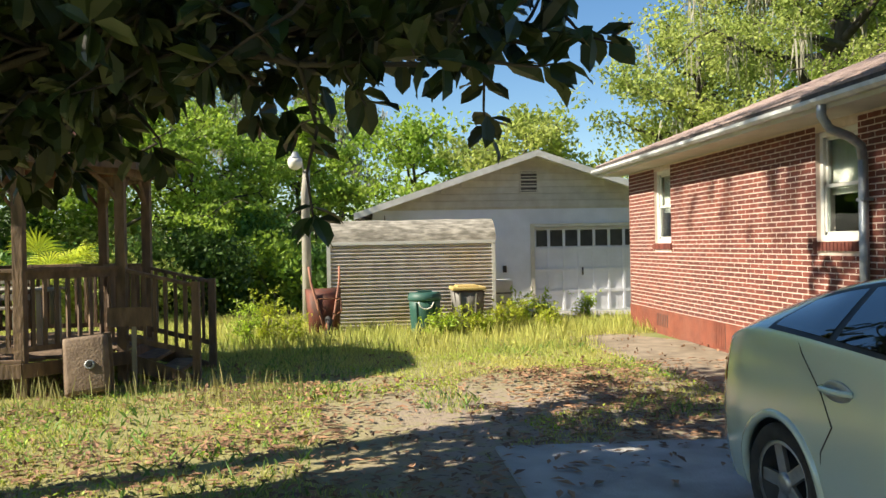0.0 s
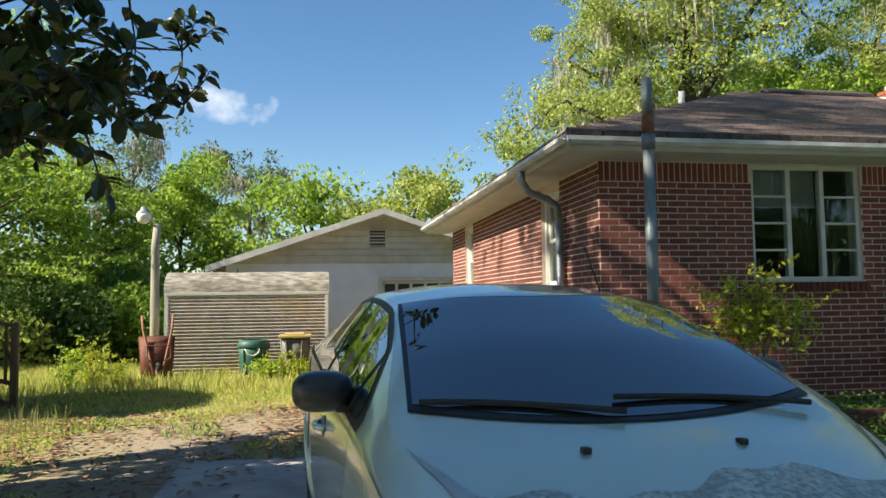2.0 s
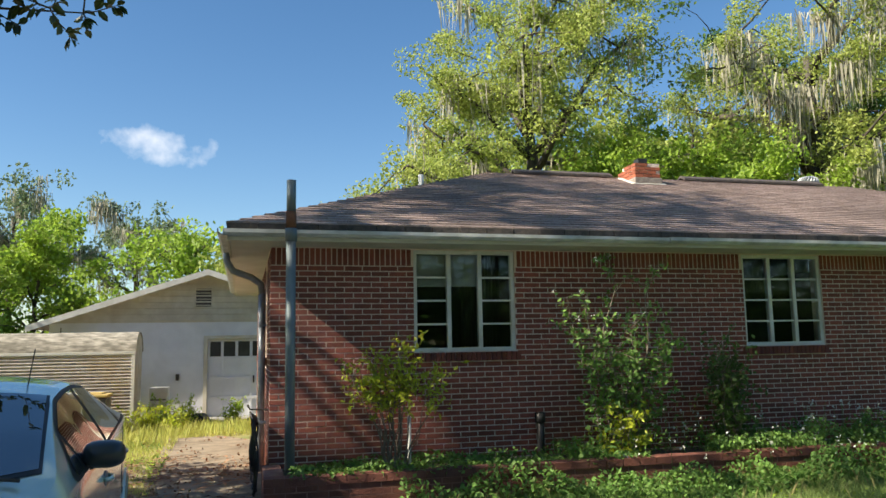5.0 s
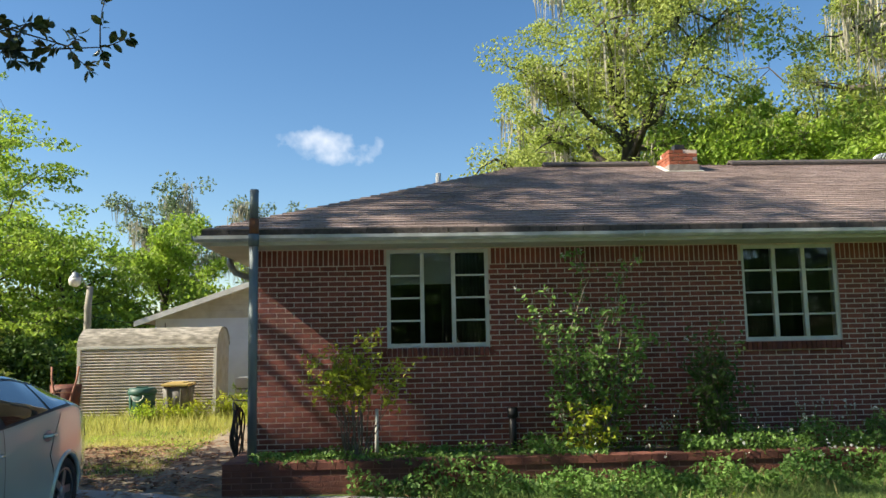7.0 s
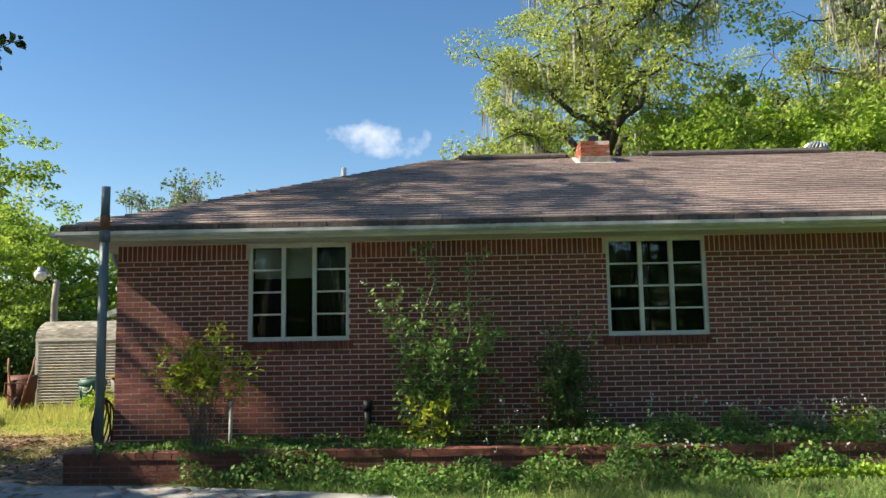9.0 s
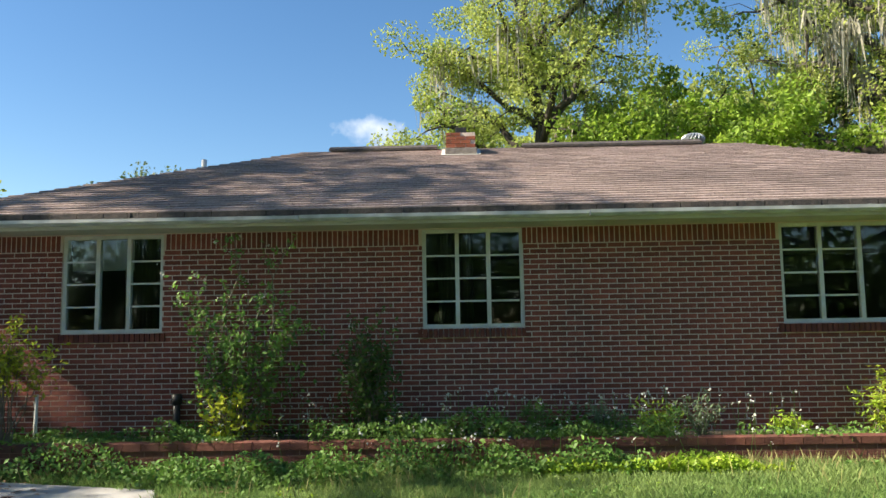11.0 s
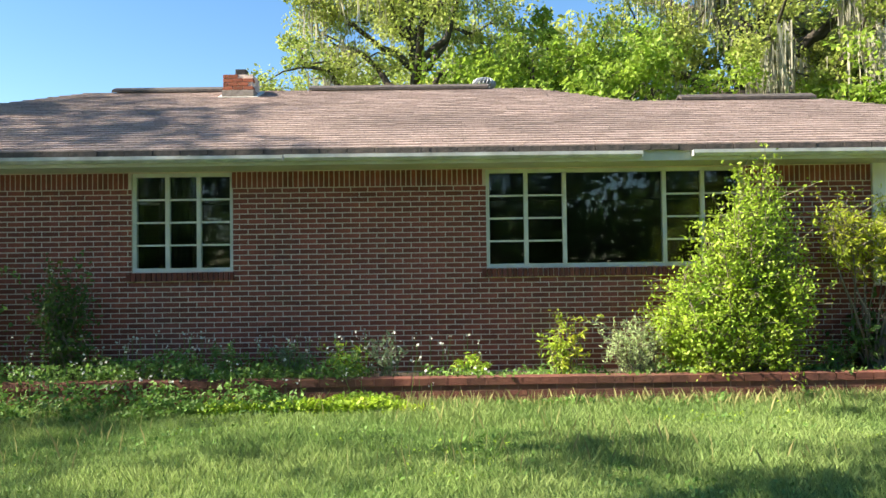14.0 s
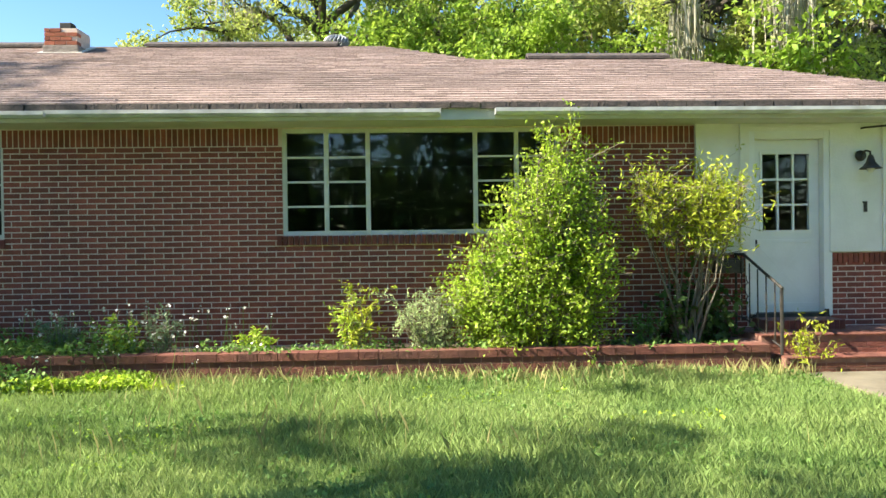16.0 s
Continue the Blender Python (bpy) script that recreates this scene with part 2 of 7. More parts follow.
def ground_material():
    """Lawn, dry yard and dirt drive in one sheet, divided by place with ragged borders."""
    m = material("ground", (0.09, 0.17, 0.03), 0.95, (0.15, 0.22, 0.045), 2.2, 0.5, 0.7, 35)
    n, l = m.node_tree.nodes, m.node_tree.links
    b = n["Principled BSDF"]
    lawn = b.inputs["Base Color"].links[0].from_socket
    tc = n.new("ShaderNodeTexCoord")
    sep = n.new("ShaderNodeSeparateXYZ")
    l.new(tc.outputs["Object"], sep.inputs[0])

    def noise_of(scale, detail=8):
        t = n.new("ShaderNodeTexNoise")
        t.inputs["Scale"].default_value, t.inputs["Detail"].default_value = scale, detail
        l.new(tc.outputs["Object"], t.inputs["Vector"])
        return t.outputs[0]

    def calc(op, a, c, d=None):
        x = n.new("ShaderNodeMath")
        x.operation = op
        for i, v in enumerate((a, c, d)):
            if v is None:
                continue
            if isinstance(v, (int, float)):
                x.inputs[i].default_value = v
            else:
                l.new(v, x.inputs[i])
        return x.outputs[0]

    def ramp(v, lo, hi):
        r = n.new("ShaderNodeMapRange")
        r.inputs[1].default_value, r.inputs[2].default_value = lo, hi
        l.new(v, r.inputs[0])
        return r.outputs[0]

    def over(a, c, fac):
        x = n.new("ShaderNodeMix")
        x.data_type = "RGBA"
        l.new(fac, x.inputs[0])
        l.new(a, x.inputs[6])
        if isinstance(c, tuple):
            x.inputs[7].default_value = (*c, 1)
        else:
            l.new(c, x.inputs[7])
        return x.outputs[2]

    wob = calc("MULTIPLY_ADD", noise_of(0.9), 3.0, -1.5)
    # dry yard to the left of the lawn, and towards the garage
    edge_x = calc("ADD", sep.outputs[0], wob)
    dry = ramp(edge_x, 5.6, 4.2)
    dryc = over(lawn, (0.31, 0.27, 0.12), calc("MULTIPLY", dry, 0.8))
    # dirt with leaf litter where cars drive
    fine = noise_of(7)
    cx = calc("ABSOLUTE", calc("SUBTRACT", calc("ADD", sep.outputs[0], calc("MULTIPLY", wob, 0.6)), 2.0), None)
    track = calc("MULTIPLY", ramp(cx, 2.9, 1.3), ramp(sep.outputs[1], 10.0, 7.5))
    dirt = calc("MULTIPLY", track, ramp(fine, 0.30, 0.52))
    c3 = over(dryc, (0.30, 0.24, 0.19), dirt)
    c4 = over(c3, (0.13, 0.09, 0.06), calc("MULTIPLY", track, ramp(noise_of(16), 0.56, 0.66)))
    l.new(c4, b.inputs["Base Color"])
    return m


GROUND = ground_material()


# ---- builders ----
def link_mesh(name, bm, mat, smooth=False):
    me = bpy.data.meshes.new(name)
    bm.to_mesh(me)
    bm.free()
    me.materials.append(mat)
    if smooth:
        me.shade_smooth()
    return new(name, me)


def part(name, bm, mat, parent=None, label="", smooth=False):
    """Links a bmesh as one mesh object, under a thing or a part."""
    ob = link_mesh(name, bm, mat, smooth)
    if parent:
        ob.parent = parent
    if label:
        ob["label"] = label
    return ob


def data_part(name, verts, faces, mat, parent=None, label="", smooth=False):
    me = bpy.data.meshes.new(name)
    verts = np.asarray(verts, dtype=np.float32)
    faces = np.asarray(faces, dtype=np.int32)
    me.vertices.add(len(verts))
    me.vertices.foreach_set("co", verts.ravel())
    k = faces.shape[1]
    me.loops.add(faces.size)
    me.loops.foreach_set("vertex_index", faces.ravel())
    me.polygons.add(len(faces))
    me.polygons.foreach_set("loop_start", np.arange(len(faces), dtype=np.int32) * k)
    me.update(calc_edges=True)
    me.materials.append(mat)
    if smooth:
        me.shade_smooth()
    else:
        me.shade_flat()
    ob = new(name, me)
    if parent:
        ob.parent = parent
    if label:
        ob["label"] = label
    return ob


def thing(name, label, category, m=None, group="", kind=""):
    ob = new(name)
    if m is not None:
        ob.matrix_basis = m
    return tagged(ob, label, category, group, kind)


def bm_box(bm, x0, x1, y0, y1, z0, z1, bevel=0.0, m=None):
    r = bmesh.ops.create_cube(bm, size=1)
    vs = r["verts"]
    for v in vs:
        v.co = Vector(((x0 + x1) / 2 + v.co.x * (x1 - x0), (y0 + y1) / 2 + v.co.y * (y1 - y0), (z0 + z1) / 2 + v.co.z * (z1 - z0)))
    if bevel:
        es = list({e for v in vs for e in v.link_edges})
        r = bmesh.ops.bevel(bm, geom=es, offset=bevel, segments=2, affect="EDGES", profile=0.7)
        vs = list({v for f in r["faces"] for v in f.verts} | {v for v in vs if v.is_valid})
    if m is not None:
        for v in vs:
            v.co = m @ v.co
    return vs


def box_part(name, dims, mat, parent=None, bevel=0.0, label="", m=None):
    bm = bmesh.new()
    bm_box(bm, *dims, bevel=bevel, m=m)
    return part(name, bm, mat, parent, label)


def bm_tube(bm, pts, radii, seg=8, cap=True):
    """A tube through points, with a radius at each."""
    pts = [Vector(p) for p in pts]
    rings = []
    side = None
    for i, p in enumerate(pts):
        d = (pts[min(i + 1, len(pts) - 1)] - pts[max(i - 1, 0)]).normalized()
        if side is None:
            side = d.orthogonal().normalized()
        side = (side - d * side.dot(d)).normalized()
        up = d.cross(side)
        r = radii if isinstance(radii, (int, float)) else radii[i]
        rings.append([bm.verts.new(p + (side * math.cos(a) + up * math.sin(a)) * r) for a in (2 * math.pi * k / seg for k in range(seg))])
    for a, c in zip(rings, rings[1:]):
        for k in range(seg):
            bm.faces.new((a[k], a[(k + 1) % seg], c[(k + 1) % seg], c[k]))
    if cap:
        bm.faces.new(rings[0][::-1])
        bm.faces.new(rings[-1])
    return rings


def tube_part(name, pts, radii, mat, parent=None, seg=8, label=""):
    bm = bmesh.new()
    bm_tube(bm, pts, radii, seg)
    return part(name, bm, mat, parent, label, smooth=seg > 6)


def bm_lathe(bm, profile, seg=20, m=None, closed=True):
    """A turned body: profile of (radius, height)."""
    rings = []
    for r, z in profile:
        rings.append([bm.verts.new((r * math.cos(2 * math.pi * k / seg), r * math.sin(2 * math.pi * k / seg), z)) for k in range(seg)])
    for a, c in zip(rings, rings[1:]):
        for k in range(seg):
            bm.faces.new((a[k], a[(k + 1) % seg], c[(k + 1) % seg], c[k]))
    if closed:
        bm.faces.new(rings[0][::-1])
        bm.faces.new(rings[-1])
    if m is not None:
        for ring in rings:
            for v in ring:
                v.co = m @ v.co


def bm_prism(bm, outline, y0, y1, m=None):
    """An outline in x and z, pushed through from y0 to y1."""
    a = [bm.verts.new((x, y0, z)) for x, z in outline]
    c = [bm.verts.new((x, y1, z)) for x, z in outline]
    k = len(a)
    bm.faces.new(a)
    bm.faces.new(c[::-1])
    for i in range(k):
        bm.faces.new((a[i], c[i], c[(i + 1) % k], a[(i + 1) % k]))
    if m is not None:
        for v in a + c:
            v.co = m @ v.co
    bmesh.ops.recalc_face_normals(bm, faces=bm.faces[:])

# ---- ground ----
def ground_height(x, y):
    s = min(max((x - 8.0) / 6.0, 0), 1)
    h = 0.06 * s * s * (3 - 2 * s)
    near = max(0.0, 1 - max(0.0, math.hypot(x - 8, y - 8) - 40) / 40)
    return h + near * 0.03 * (noise.noise((x * 0.35, y * 0.35, 3.1))) * (1 if y < 4.2 or x < 0.8 or y > 17 else 0.4)


def build_ground():
    xs = list(np.arange(-14, 30.01, 0.4))
    ys = list(np.arange(-8, 26.01, 0.4))
    xs = [-3000, -600, -150, -60, -30, -20] + xs + [36, 50, 80, 150, 600, 3000]
    ys = [-3000, -600, -150, -60, -30, -14] + ys + [30, 40, 60, 150, 600, 3000]
    verts = [(x, y, ground_height(x, y)) for y in ys for x in xs]
    w = len(xs)
    faces = [(j * w + i, j * w + i + 1, (j + 1) * w + i + 1, (j + 1) * w + i) for j in range(len(ys) - 1) for i in range(w - 1)]
    return tagged(data_part("ground", verts, faces, GROUND, smooth=True), "mixed lawn, dry grass and dirt yard", "ground", kind="structure")


build_ground()


def slab(name, outline, z0, z1, label, mat=None):
    bm = bmesh.new()
    lo = [bm.verts.new((x, y, z0)) for x, y in outline]
    hi = [bm.verts.new((x, y, z1)) for x, y in outline]
    k = len(lo)
    bm.faces.new(lo[::-1])
    top = bm.faces.new(hi)
    for i in range(k):
        bm.faces.new((lo[i], lo[(i + 1) % k], hi[(i + 1) % k], hi[i]))
    bmesh.ops.bevel(bm, geom=list(top.edges), offset=0.012, segments=1, affect="EDGES")
    bmesh.ops.recalc_face_normals(bm, faces=bm.faces[:])
    return tagged(part(name, bm, mat or CONCRETE), label, "driveway", kind="structure")


slab("driveway", [(0.97, 5.75), (0.95, -6), (9.6, -6), (9.2, 2.5), (8.6, 4.1), (6.2, 4.72), (4.6, 4.80), (4.0, 5.2), (2.6, 5.68)], -0.12, 0.03, "cracked grey concrete parking slab with leaf litter")
slab("side_path", [(3.9, 5.3), (4.88, 4.95), (4.92, 11.4), (4.2, 12.6), (3.3, 12.3), (3.5, 8.0)], -0.12, 0.018, "worn sandy path beside the brick house", PATH_DIRT)
slab("front_walk", [(20.95, 4.75), (21.0, 3.2), (21.3, -6), (23.2, -6), (22.6, 3.0), (22.5, 4.75)], -0.1, 0.085, "worn tan concrete walk to the front steps", WALK_TAN)
slab("garage_apron", [(3.5, 16.78), (3.4, 15.6), (7.2, 15.6), (7.2, 16.78)], -0.1, 0.03, "concrete apron before the garage door")

# ---- house shell ----
HX0, HX1, HY0, HY1, WALL_TOP = 4.93, 23.45, 6.0, 13.85, 2.80
W1, W2, W3 = (6.60, 7.88, 1.55, 2.77), (11.12, 12.37, 1.55, 2.77), (15.50, 18.70, 1.55, 2.77)
DOOR = (20.92, 21.88, 0.53, 2.70)
S1, S2 = (12.62, 11.93, 1.52, 2.71), (7.95, 7.22, 1.52, 2.69)


def cells(u0, u1, z0, z1, holes):
    us = sorted({u0, u1, *[v for h in holes for v in h[:2] if u0 < v < u1]})
    out_cells = []
    for a, c in zip(us, us[1:]):
        mid = (a + c) / 2
        zs = [z0]
        for h in sorted([h for h in holes if min(h[:2]) < mid < max(h[:2])], key=lambda h: h[2]):
            zs += [h[2], h[3]]
        zs.append(z1)
        for p, q in zip(zs[::2], zs[1::2]):
            if q - p > 0.001:
                out_cells.append((a, c, p, q))
    return out_cells


def wall(name, axis, at, thick, u0, u1, z0, z1, holes, mat, label):
    bm = bmesh.new()
    for a, c, p, q in cells(u0, u1, z0, z1, holes):
        if axis == "y":
            bm_box(bm, a, c, at, at + thick, p, q)
        else:
            bm_box(bm, at, at + thick, a, c, p, q)
    return tagged(part(name, bm, mat), label, "wall", kind="structure")


wall_front = wall("wall_front", "y", HY0, 0.22, HX0, HX1, -0.1, WALL_TOP, [W1, W2, W3, DOOR], MORTAR, "dark red brick front wall of the bungalow")
side_holes = [(min(s[:2]), max(s[:2]), s[2], s[3]) for s in (S1, S2)]
wall_side = wall("wall_west", "x", HX0, 0.22, HY0 + 0.22, HY1, -0.1, WALL_TOP, side_holes, MORTAR, "sunlit orange-red brick side wall")
wall("wall_back", "y", HY1 - 0.22, 0.22, HX0 + 0.22, 18.0, -0.1, WALL_TOP, [], MORTAR, "brick back wall")
wall("wall_east", "x", HX1 - 0.22, 0.22, HY0 + 0.22, 11.1, -0.1, WALL_TOP, [], MORTAR, "brick end wall")
wall("wall_wing_back", "y", 11.1, 0.22, 18.0, HX1, -0.1, WALL_TOP, [], MORTAR, "brick back wall of the wing")
wall("wall_wing_side", "x", 18.0, 0.22, 11.32, HY1, -0.1, WALL_TOP, [], MORTAR, "brick wall behind the wing")
# room surfaces, their shade put into the near-black colour
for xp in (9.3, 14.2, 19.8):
    wall("partition", "x", xp, 0.1, HY0 + 0.22, 11.0, 0.45, WALL_TOP, [], UNLIT_ROOM, "interior partition, near-black in place of room shade")
tagged(box_part("house_floor", (HX0 + 0.22, HX1 - 0.22, HY0 + 0.22, HY1 - 0.22, 0.35, 0.45), UNLIT_ROOM), "interior floor, near-black in place of room shade", "floor", kind="structure")
tagged(box_part("house_ceiling", (HX0 + 0.22, HX1 - 0.22, HY0 + 0.22, HY1 - 0.22, 2.80, 2.86), UNLIT_ROOM), "interior ceiling, near-black in place of room shade", "ceiling", kind="structure")
tagged(box_part("wall_inner", (HX0 + 0.3, HX1 - 0.3, 10.9, 11.0, 0.45, 2.8), UNLIT_ROOM), "inner wall behind the windows, near-black in place of room shade", "wall", kind="structure")

# ---- roof ----
EX0, EX1, EY0, EY1, EZ = 4.45, 23.9, 5.50, 14.30, 2.97
PITCH = 0.39
RY, RZ = (EY0 + EY1) / 2, EZ + PITCH * (EY1 - EY0) / 2
RX0, RX1 = EX0 + 4.4, 16.5
WY, WZ = 8.5, EZ + PITCH * 3.0


def roof_z(x, y):
    main = min(y - EY0, EY1 - y, x - EX0, 20.9 - x)
    wing = min(y - EY0, 11.5 - y, EX1 - x)
    return EZ + PITCH * max(min(main, 4.4), min(wing, 3.0))


def build_roof():
    bm = bmesh.new()
    P = lambda x, y, z: bm.verts.new((x, y, z))
    v = dict(a=P(EX0, EY0, EZ), b=P(EX1, EY0, EZ), c=P(EX1, 11.5, EZ), d=P(20.9, 11.5, EZ), dd=P(20.9, EY1, EZ), e=P(EX0, EY1, EZ),
             r0=P(RX0, RY, RZ), r1=P(RX1, RY, RZ), w0=P(20.9 - 3.0, WY, WZ), w1=P(EX1 - 3.0, WY, WZ))
    for f in (("a", "b", "w1", "w0", "r1", "r0"), ("b", "c", "w1"), ("c", "d", "w0", "w1"), ("d", "dd", "r1", "w0"), ("dd", "e", "r0", "r1"), ("e", "a", "r0")):
        bm.faces.new([v[k] for k in f])
    r = bmesh.ops.extrude_face_region(bm, geom=bm.faces[:])
    for g in r["geom"]:
        if isinstance(g, bmesh.types.BMVert):
            g.co.z -= 0.05
    bmesh.ops.recalc_face_normals(bm, faces=bm.faces[:])
    return tagged(part("roof", bm, TAR), "low hipped roof of faded brown asphalt shingles", "roof", kind="structure")


roof = build_roof()


def build_shingles():
    """Courses of shingle strips on the two roof faces that are seen."""
    rng = np.random.default_rng(5)
    verts, faces = [], []

    def quad(p):
        k = len(verts)
        verts.extend(p)
        faces.append((k, k + 1, k + 2, k + 3))
    step = 0.135
    n = int(4.4 / step)
    for i in range(n + 1):
        u0, u1 = i * step, min((i + 1) * step, 4.4)
        # front face
        xa0, xa1 = EX0 + u0, EX0 + u1
        xb0 = EX1 - u0 if u0 < 3.0 else 20.9 - u0
        xb1 = EX1 - u1 if u1 < 3.0 else 20.9 - u1
        if u0 < 3.0 <= u1:
            xb1 = 20.9 - u1
            xb0 = 20.9 - u0
        x = xa0
        while x < xb0 - 0.02:
            w = rng.uniform(0.24, 0.36)
            x2 = min(x + w, xb0)
            t0, t1 = max(x, xa1), min(x2, xb1)
            if t1 > t0 - 0.2:
                t0, t1 = min(t0, t1 - 0.001), t1
                lift = 0.017 + rng.uniform(0, 0.006)
                z0, z1 = EZ + PITCH * u0, EZ + PITCH * u1
                p = [(x, EY0 + u0 - 0.012, z0 + lift), (x2, EY0 + u0 - 0.012, z0 + lift), (t1, EY0 + u1, z1 + 0.005), (t0, EY0 + u1, z1 + 0.005)]
                quad(p)
                quad([(x, EY0 + u0 - 0.012, z0 - 0.002), (x2, EY0 + u0 - 0.012, z0 - 0.002), p[1], p[0]])
            x = x2 + 0.004
        # west face
        y = EY0 + u0
        while y < EY1 - u0 - 0.02:
            w = rng.uniform(0.24, 0.36)
            y2 = min(y + w, EY1 - u0)
            t0, t1 = max(y, EY0 + u1), min(y2, EY1 - u1)
            if t1 > t0 - 0.2:
                t0 = min(t0, t1 - 0.001)
                z0, z1 = EZ + PITCH * u0, EZ + PITCH * u1
                p = [(EX0 + u0 - 0.012, y2, z0 + 0.018), (EX0 + u0 - 0.012, y, z0 + 0.018), (EX0 + u1, t0, z1 + 0.005), (EX0 + u1, t1, z1 + 0.005)]
                quad(p)
                quad([(EX0 + u0 - 0.012, y2, z0 - 0.002), (EX0 + u0 - 0.012, y, z0 - 0.002), p[1], p[0]])
            y = y2 + 0.004
    ob = data_part("shingles", verts, faces, SHINGLE, roof)
    ob["kind"] = "stuff"


build_shingles()


def build_eaves():
    bm = bmesh.new()
    bm_box(bm, EX0 + 0.03, EX1 - 0.03, EY0 + 0.03, HY0, 2.785, 2.80)
    bm_box(bm, EX0 + 0.03, HX0, HY0, EY1 - 0.03, 2.785, 2.80)
    tagged(part("soffit", bm, SOFFIT), "stained cream-white soffit boards under the eaves", "trim", kind="structure")
    bm = bmesh.new()
    bm_box(bm, EX0, EX1, EY0, EY0 + 0.025, 2.785, 2.93)
    bm_box(bm, EX0, EX0 + 0.025, EY0 + 0.025, EY1, 2.785, 2.93)
    tagged(part("fascia", bm, SOFFIT), "stained cream-white fascia board", "trim", kind="structure")
    for name, x0, x1 in (("a", EX0 - 0.04, 9.7), ("b", 9.72, 13.1), ("c", 13.12, 17.3), ("d", 17.9, EX1)):
        bm = bmesh.new()
        prof = [(0.0, 2.828), (-0.07, 2.828), (-0.10, 2.858), (-0.10, 2.897), (-0.09, 2.897), (-0.09, 2.863), (-0.065, 2.84), (0.0, 2.84)]
        a = [bm.verts.new((x0, EY0 + p, z)) for p, z in prof]
        c = [bm.verts.new((x1, EY0 + p, z - 0.006)) for p, z in prof]
        for i in range(len(a)):
            bm.faces.new((a[i], a[(i + 1) % len(a)], c[(i + 1) % len(a)], c[i]))
        bmesh.ops.recalc_face_normals(bm, faces=bm.faces[:])
        gt = thing("gutter", "dented white metal gutter on the front eave", "gutter", group="front gutters")
        part("trough", bm, GUTTER, gt)
        xx = x0 + 0.5
        while xx < x1 - 0.2:
            box_part("hanger", (xx - 0.012, xx + 0.012, EY0 - 0.102, EY0, 2.890, 2.898), GUTTER, gt)
            xx += 0.9
        for e0 in (x0 - 0.004, x1):
            box_part("end_cap", (e0, e0 + 0.004, EY0 - 0.101, EY0, 2.826, 2.895), GUTTER, gt)
    bm = bmesh.new()
    a = [bm.verts.new((EX0 + p, EY0 - 0.1, z)) for p, z in prof]
    c = [bm.verts.new((EX0 + p, EY1, z)) for p, z in prof]
    for i in range(len(a)):
        bm.faces.new((a[i], a[(i + 1) % len(a)], c[(i + 1) % len(a)], c[i]))
    bmesh.ops.recalc_face_normals(bm, faces=bm.faces[:])
    tagged(part("gutter", bm, GUTTER), "white metal gutter along the side eave", "gutter", group="side gutter")
    bm = bmesh.new()
    for i in range(60):
        x0 = EX0 + i * (EX1 - EX0) / 60
        bm_box(bm, x0, x0 + (EX1 - EX0) / 60 - 0.01, EY0 - 0.035 - 0.012 * random.random(), EY0 - 0.003, 2.895 + 0.012 * random.random(), 2.968)
    tagged(part("roof_edge", bm, TAR), "dark rotted edge of the roof decking", "trim", kind="structure")
    for x0, x1, y, z in ((9.3, 11.2, RY, RZ), (12.7, 15.8, RY, RZ), (18.7, 20.8, WY, WZ)):
        bm = bmesh.new()
        bm_prism(bm, [(-0.16, -0.045), (0.0, 0.03), (0.16, -0.045), (0.16, -0.005), (0.0, 0.07), (-0.16, -0.005)], x0, x1,
                 Matrix.Translation((0, y, z + 0.02)) @ Matrix(((0, 1, 0, 0), (1, 0, 0, 0), (0, 0, 1, 0), (0, 0, 0, 1))))
        tagged(part("ridge_vent", bm, TAR), "dark metal ridge vent on the roof ridge", "roof vent", group="ridge vents")


build_eaves()


# ---- windows and doors of the house ----
def casement(name, m, width, height, columns, label, shade=0.0):
    """A steel window in local x (along), z (up), y (inwards). columns: (share of the width, rows of panes)."""
    w = thing(name, label, "window", m, kind="structure")
    fr = 0.045
    bm = bmesh.new()
    bm_box(bm, 0, width, 0.03, 0.09, 0, fr)
    bm_box(bm, 0, width, 0.03, 0.09, height - fr, height)
    bm_box(bm, 0, fr, 0.03, 0.09, fr, height - fr)
    bm_box(bm, width - fr, width, 0.03, 0.09, fr, height - fr)
    part("window_frame", bm, TRIM_WHITE, w)
    x = fr
    inner = width - 2 * fr
    for i, (share, rows) in enumerate(columns):
        x1 = x + inner * share
        if i:
            box_part("mullion", (x - 0.025, x + 0.025, 0.024, 0.095, fr, height - fr), TRIM_WHITE, w)
        a, c = x + (0.025 if i else 0), x1 - (0.025 if i < len(columns) - 1 else 0)
        for r in range(rows):
            z0 = fr + (height - 2 * fr) * r / rows
            z1 = fr + (height - 2 * fr) * (r + 1) / rows
            if r:
                box_part("glazing_bar", (a, c, 0.04, 0.075, z0 - 0.011, z0 + 0.011), TRIM_WHITE, w)
            p = box_part("pane", (a, c, 0.056, 0.060, z0 + (0.011 if r else 0), z1 - (0.011 if r < rows - 1 else 0)), GLASS, w)
            p.visible_shadow = False
            p.rotation_euler.x = random.uniform(-0.003, 0.003)
        x = x1
    if shade:
        bm = bmesh.new()
        for k in range(10):
            bm_box(bm, 0.05 + (width * 0.66 - 0.05) * k / 10, 0.05 + (width * 0.66 - 0.05) * (k + 1) / 10, 0.16 + 0.004 * (k % 2), 0.166 + 0.004 * (k % 2), height - shade, height - 0.03)
        part("roller_shade", bm, SHADE, w, "half-drawn cream roller shade")
        bm = bmesh.new()
        bm_tube(bm, [(0.05, 0.17, height - shade), (width * 0.66, 0.17, height - shade)], 0.012, 6)
        part("shade_rod", bm, SHADE, w)
    return w


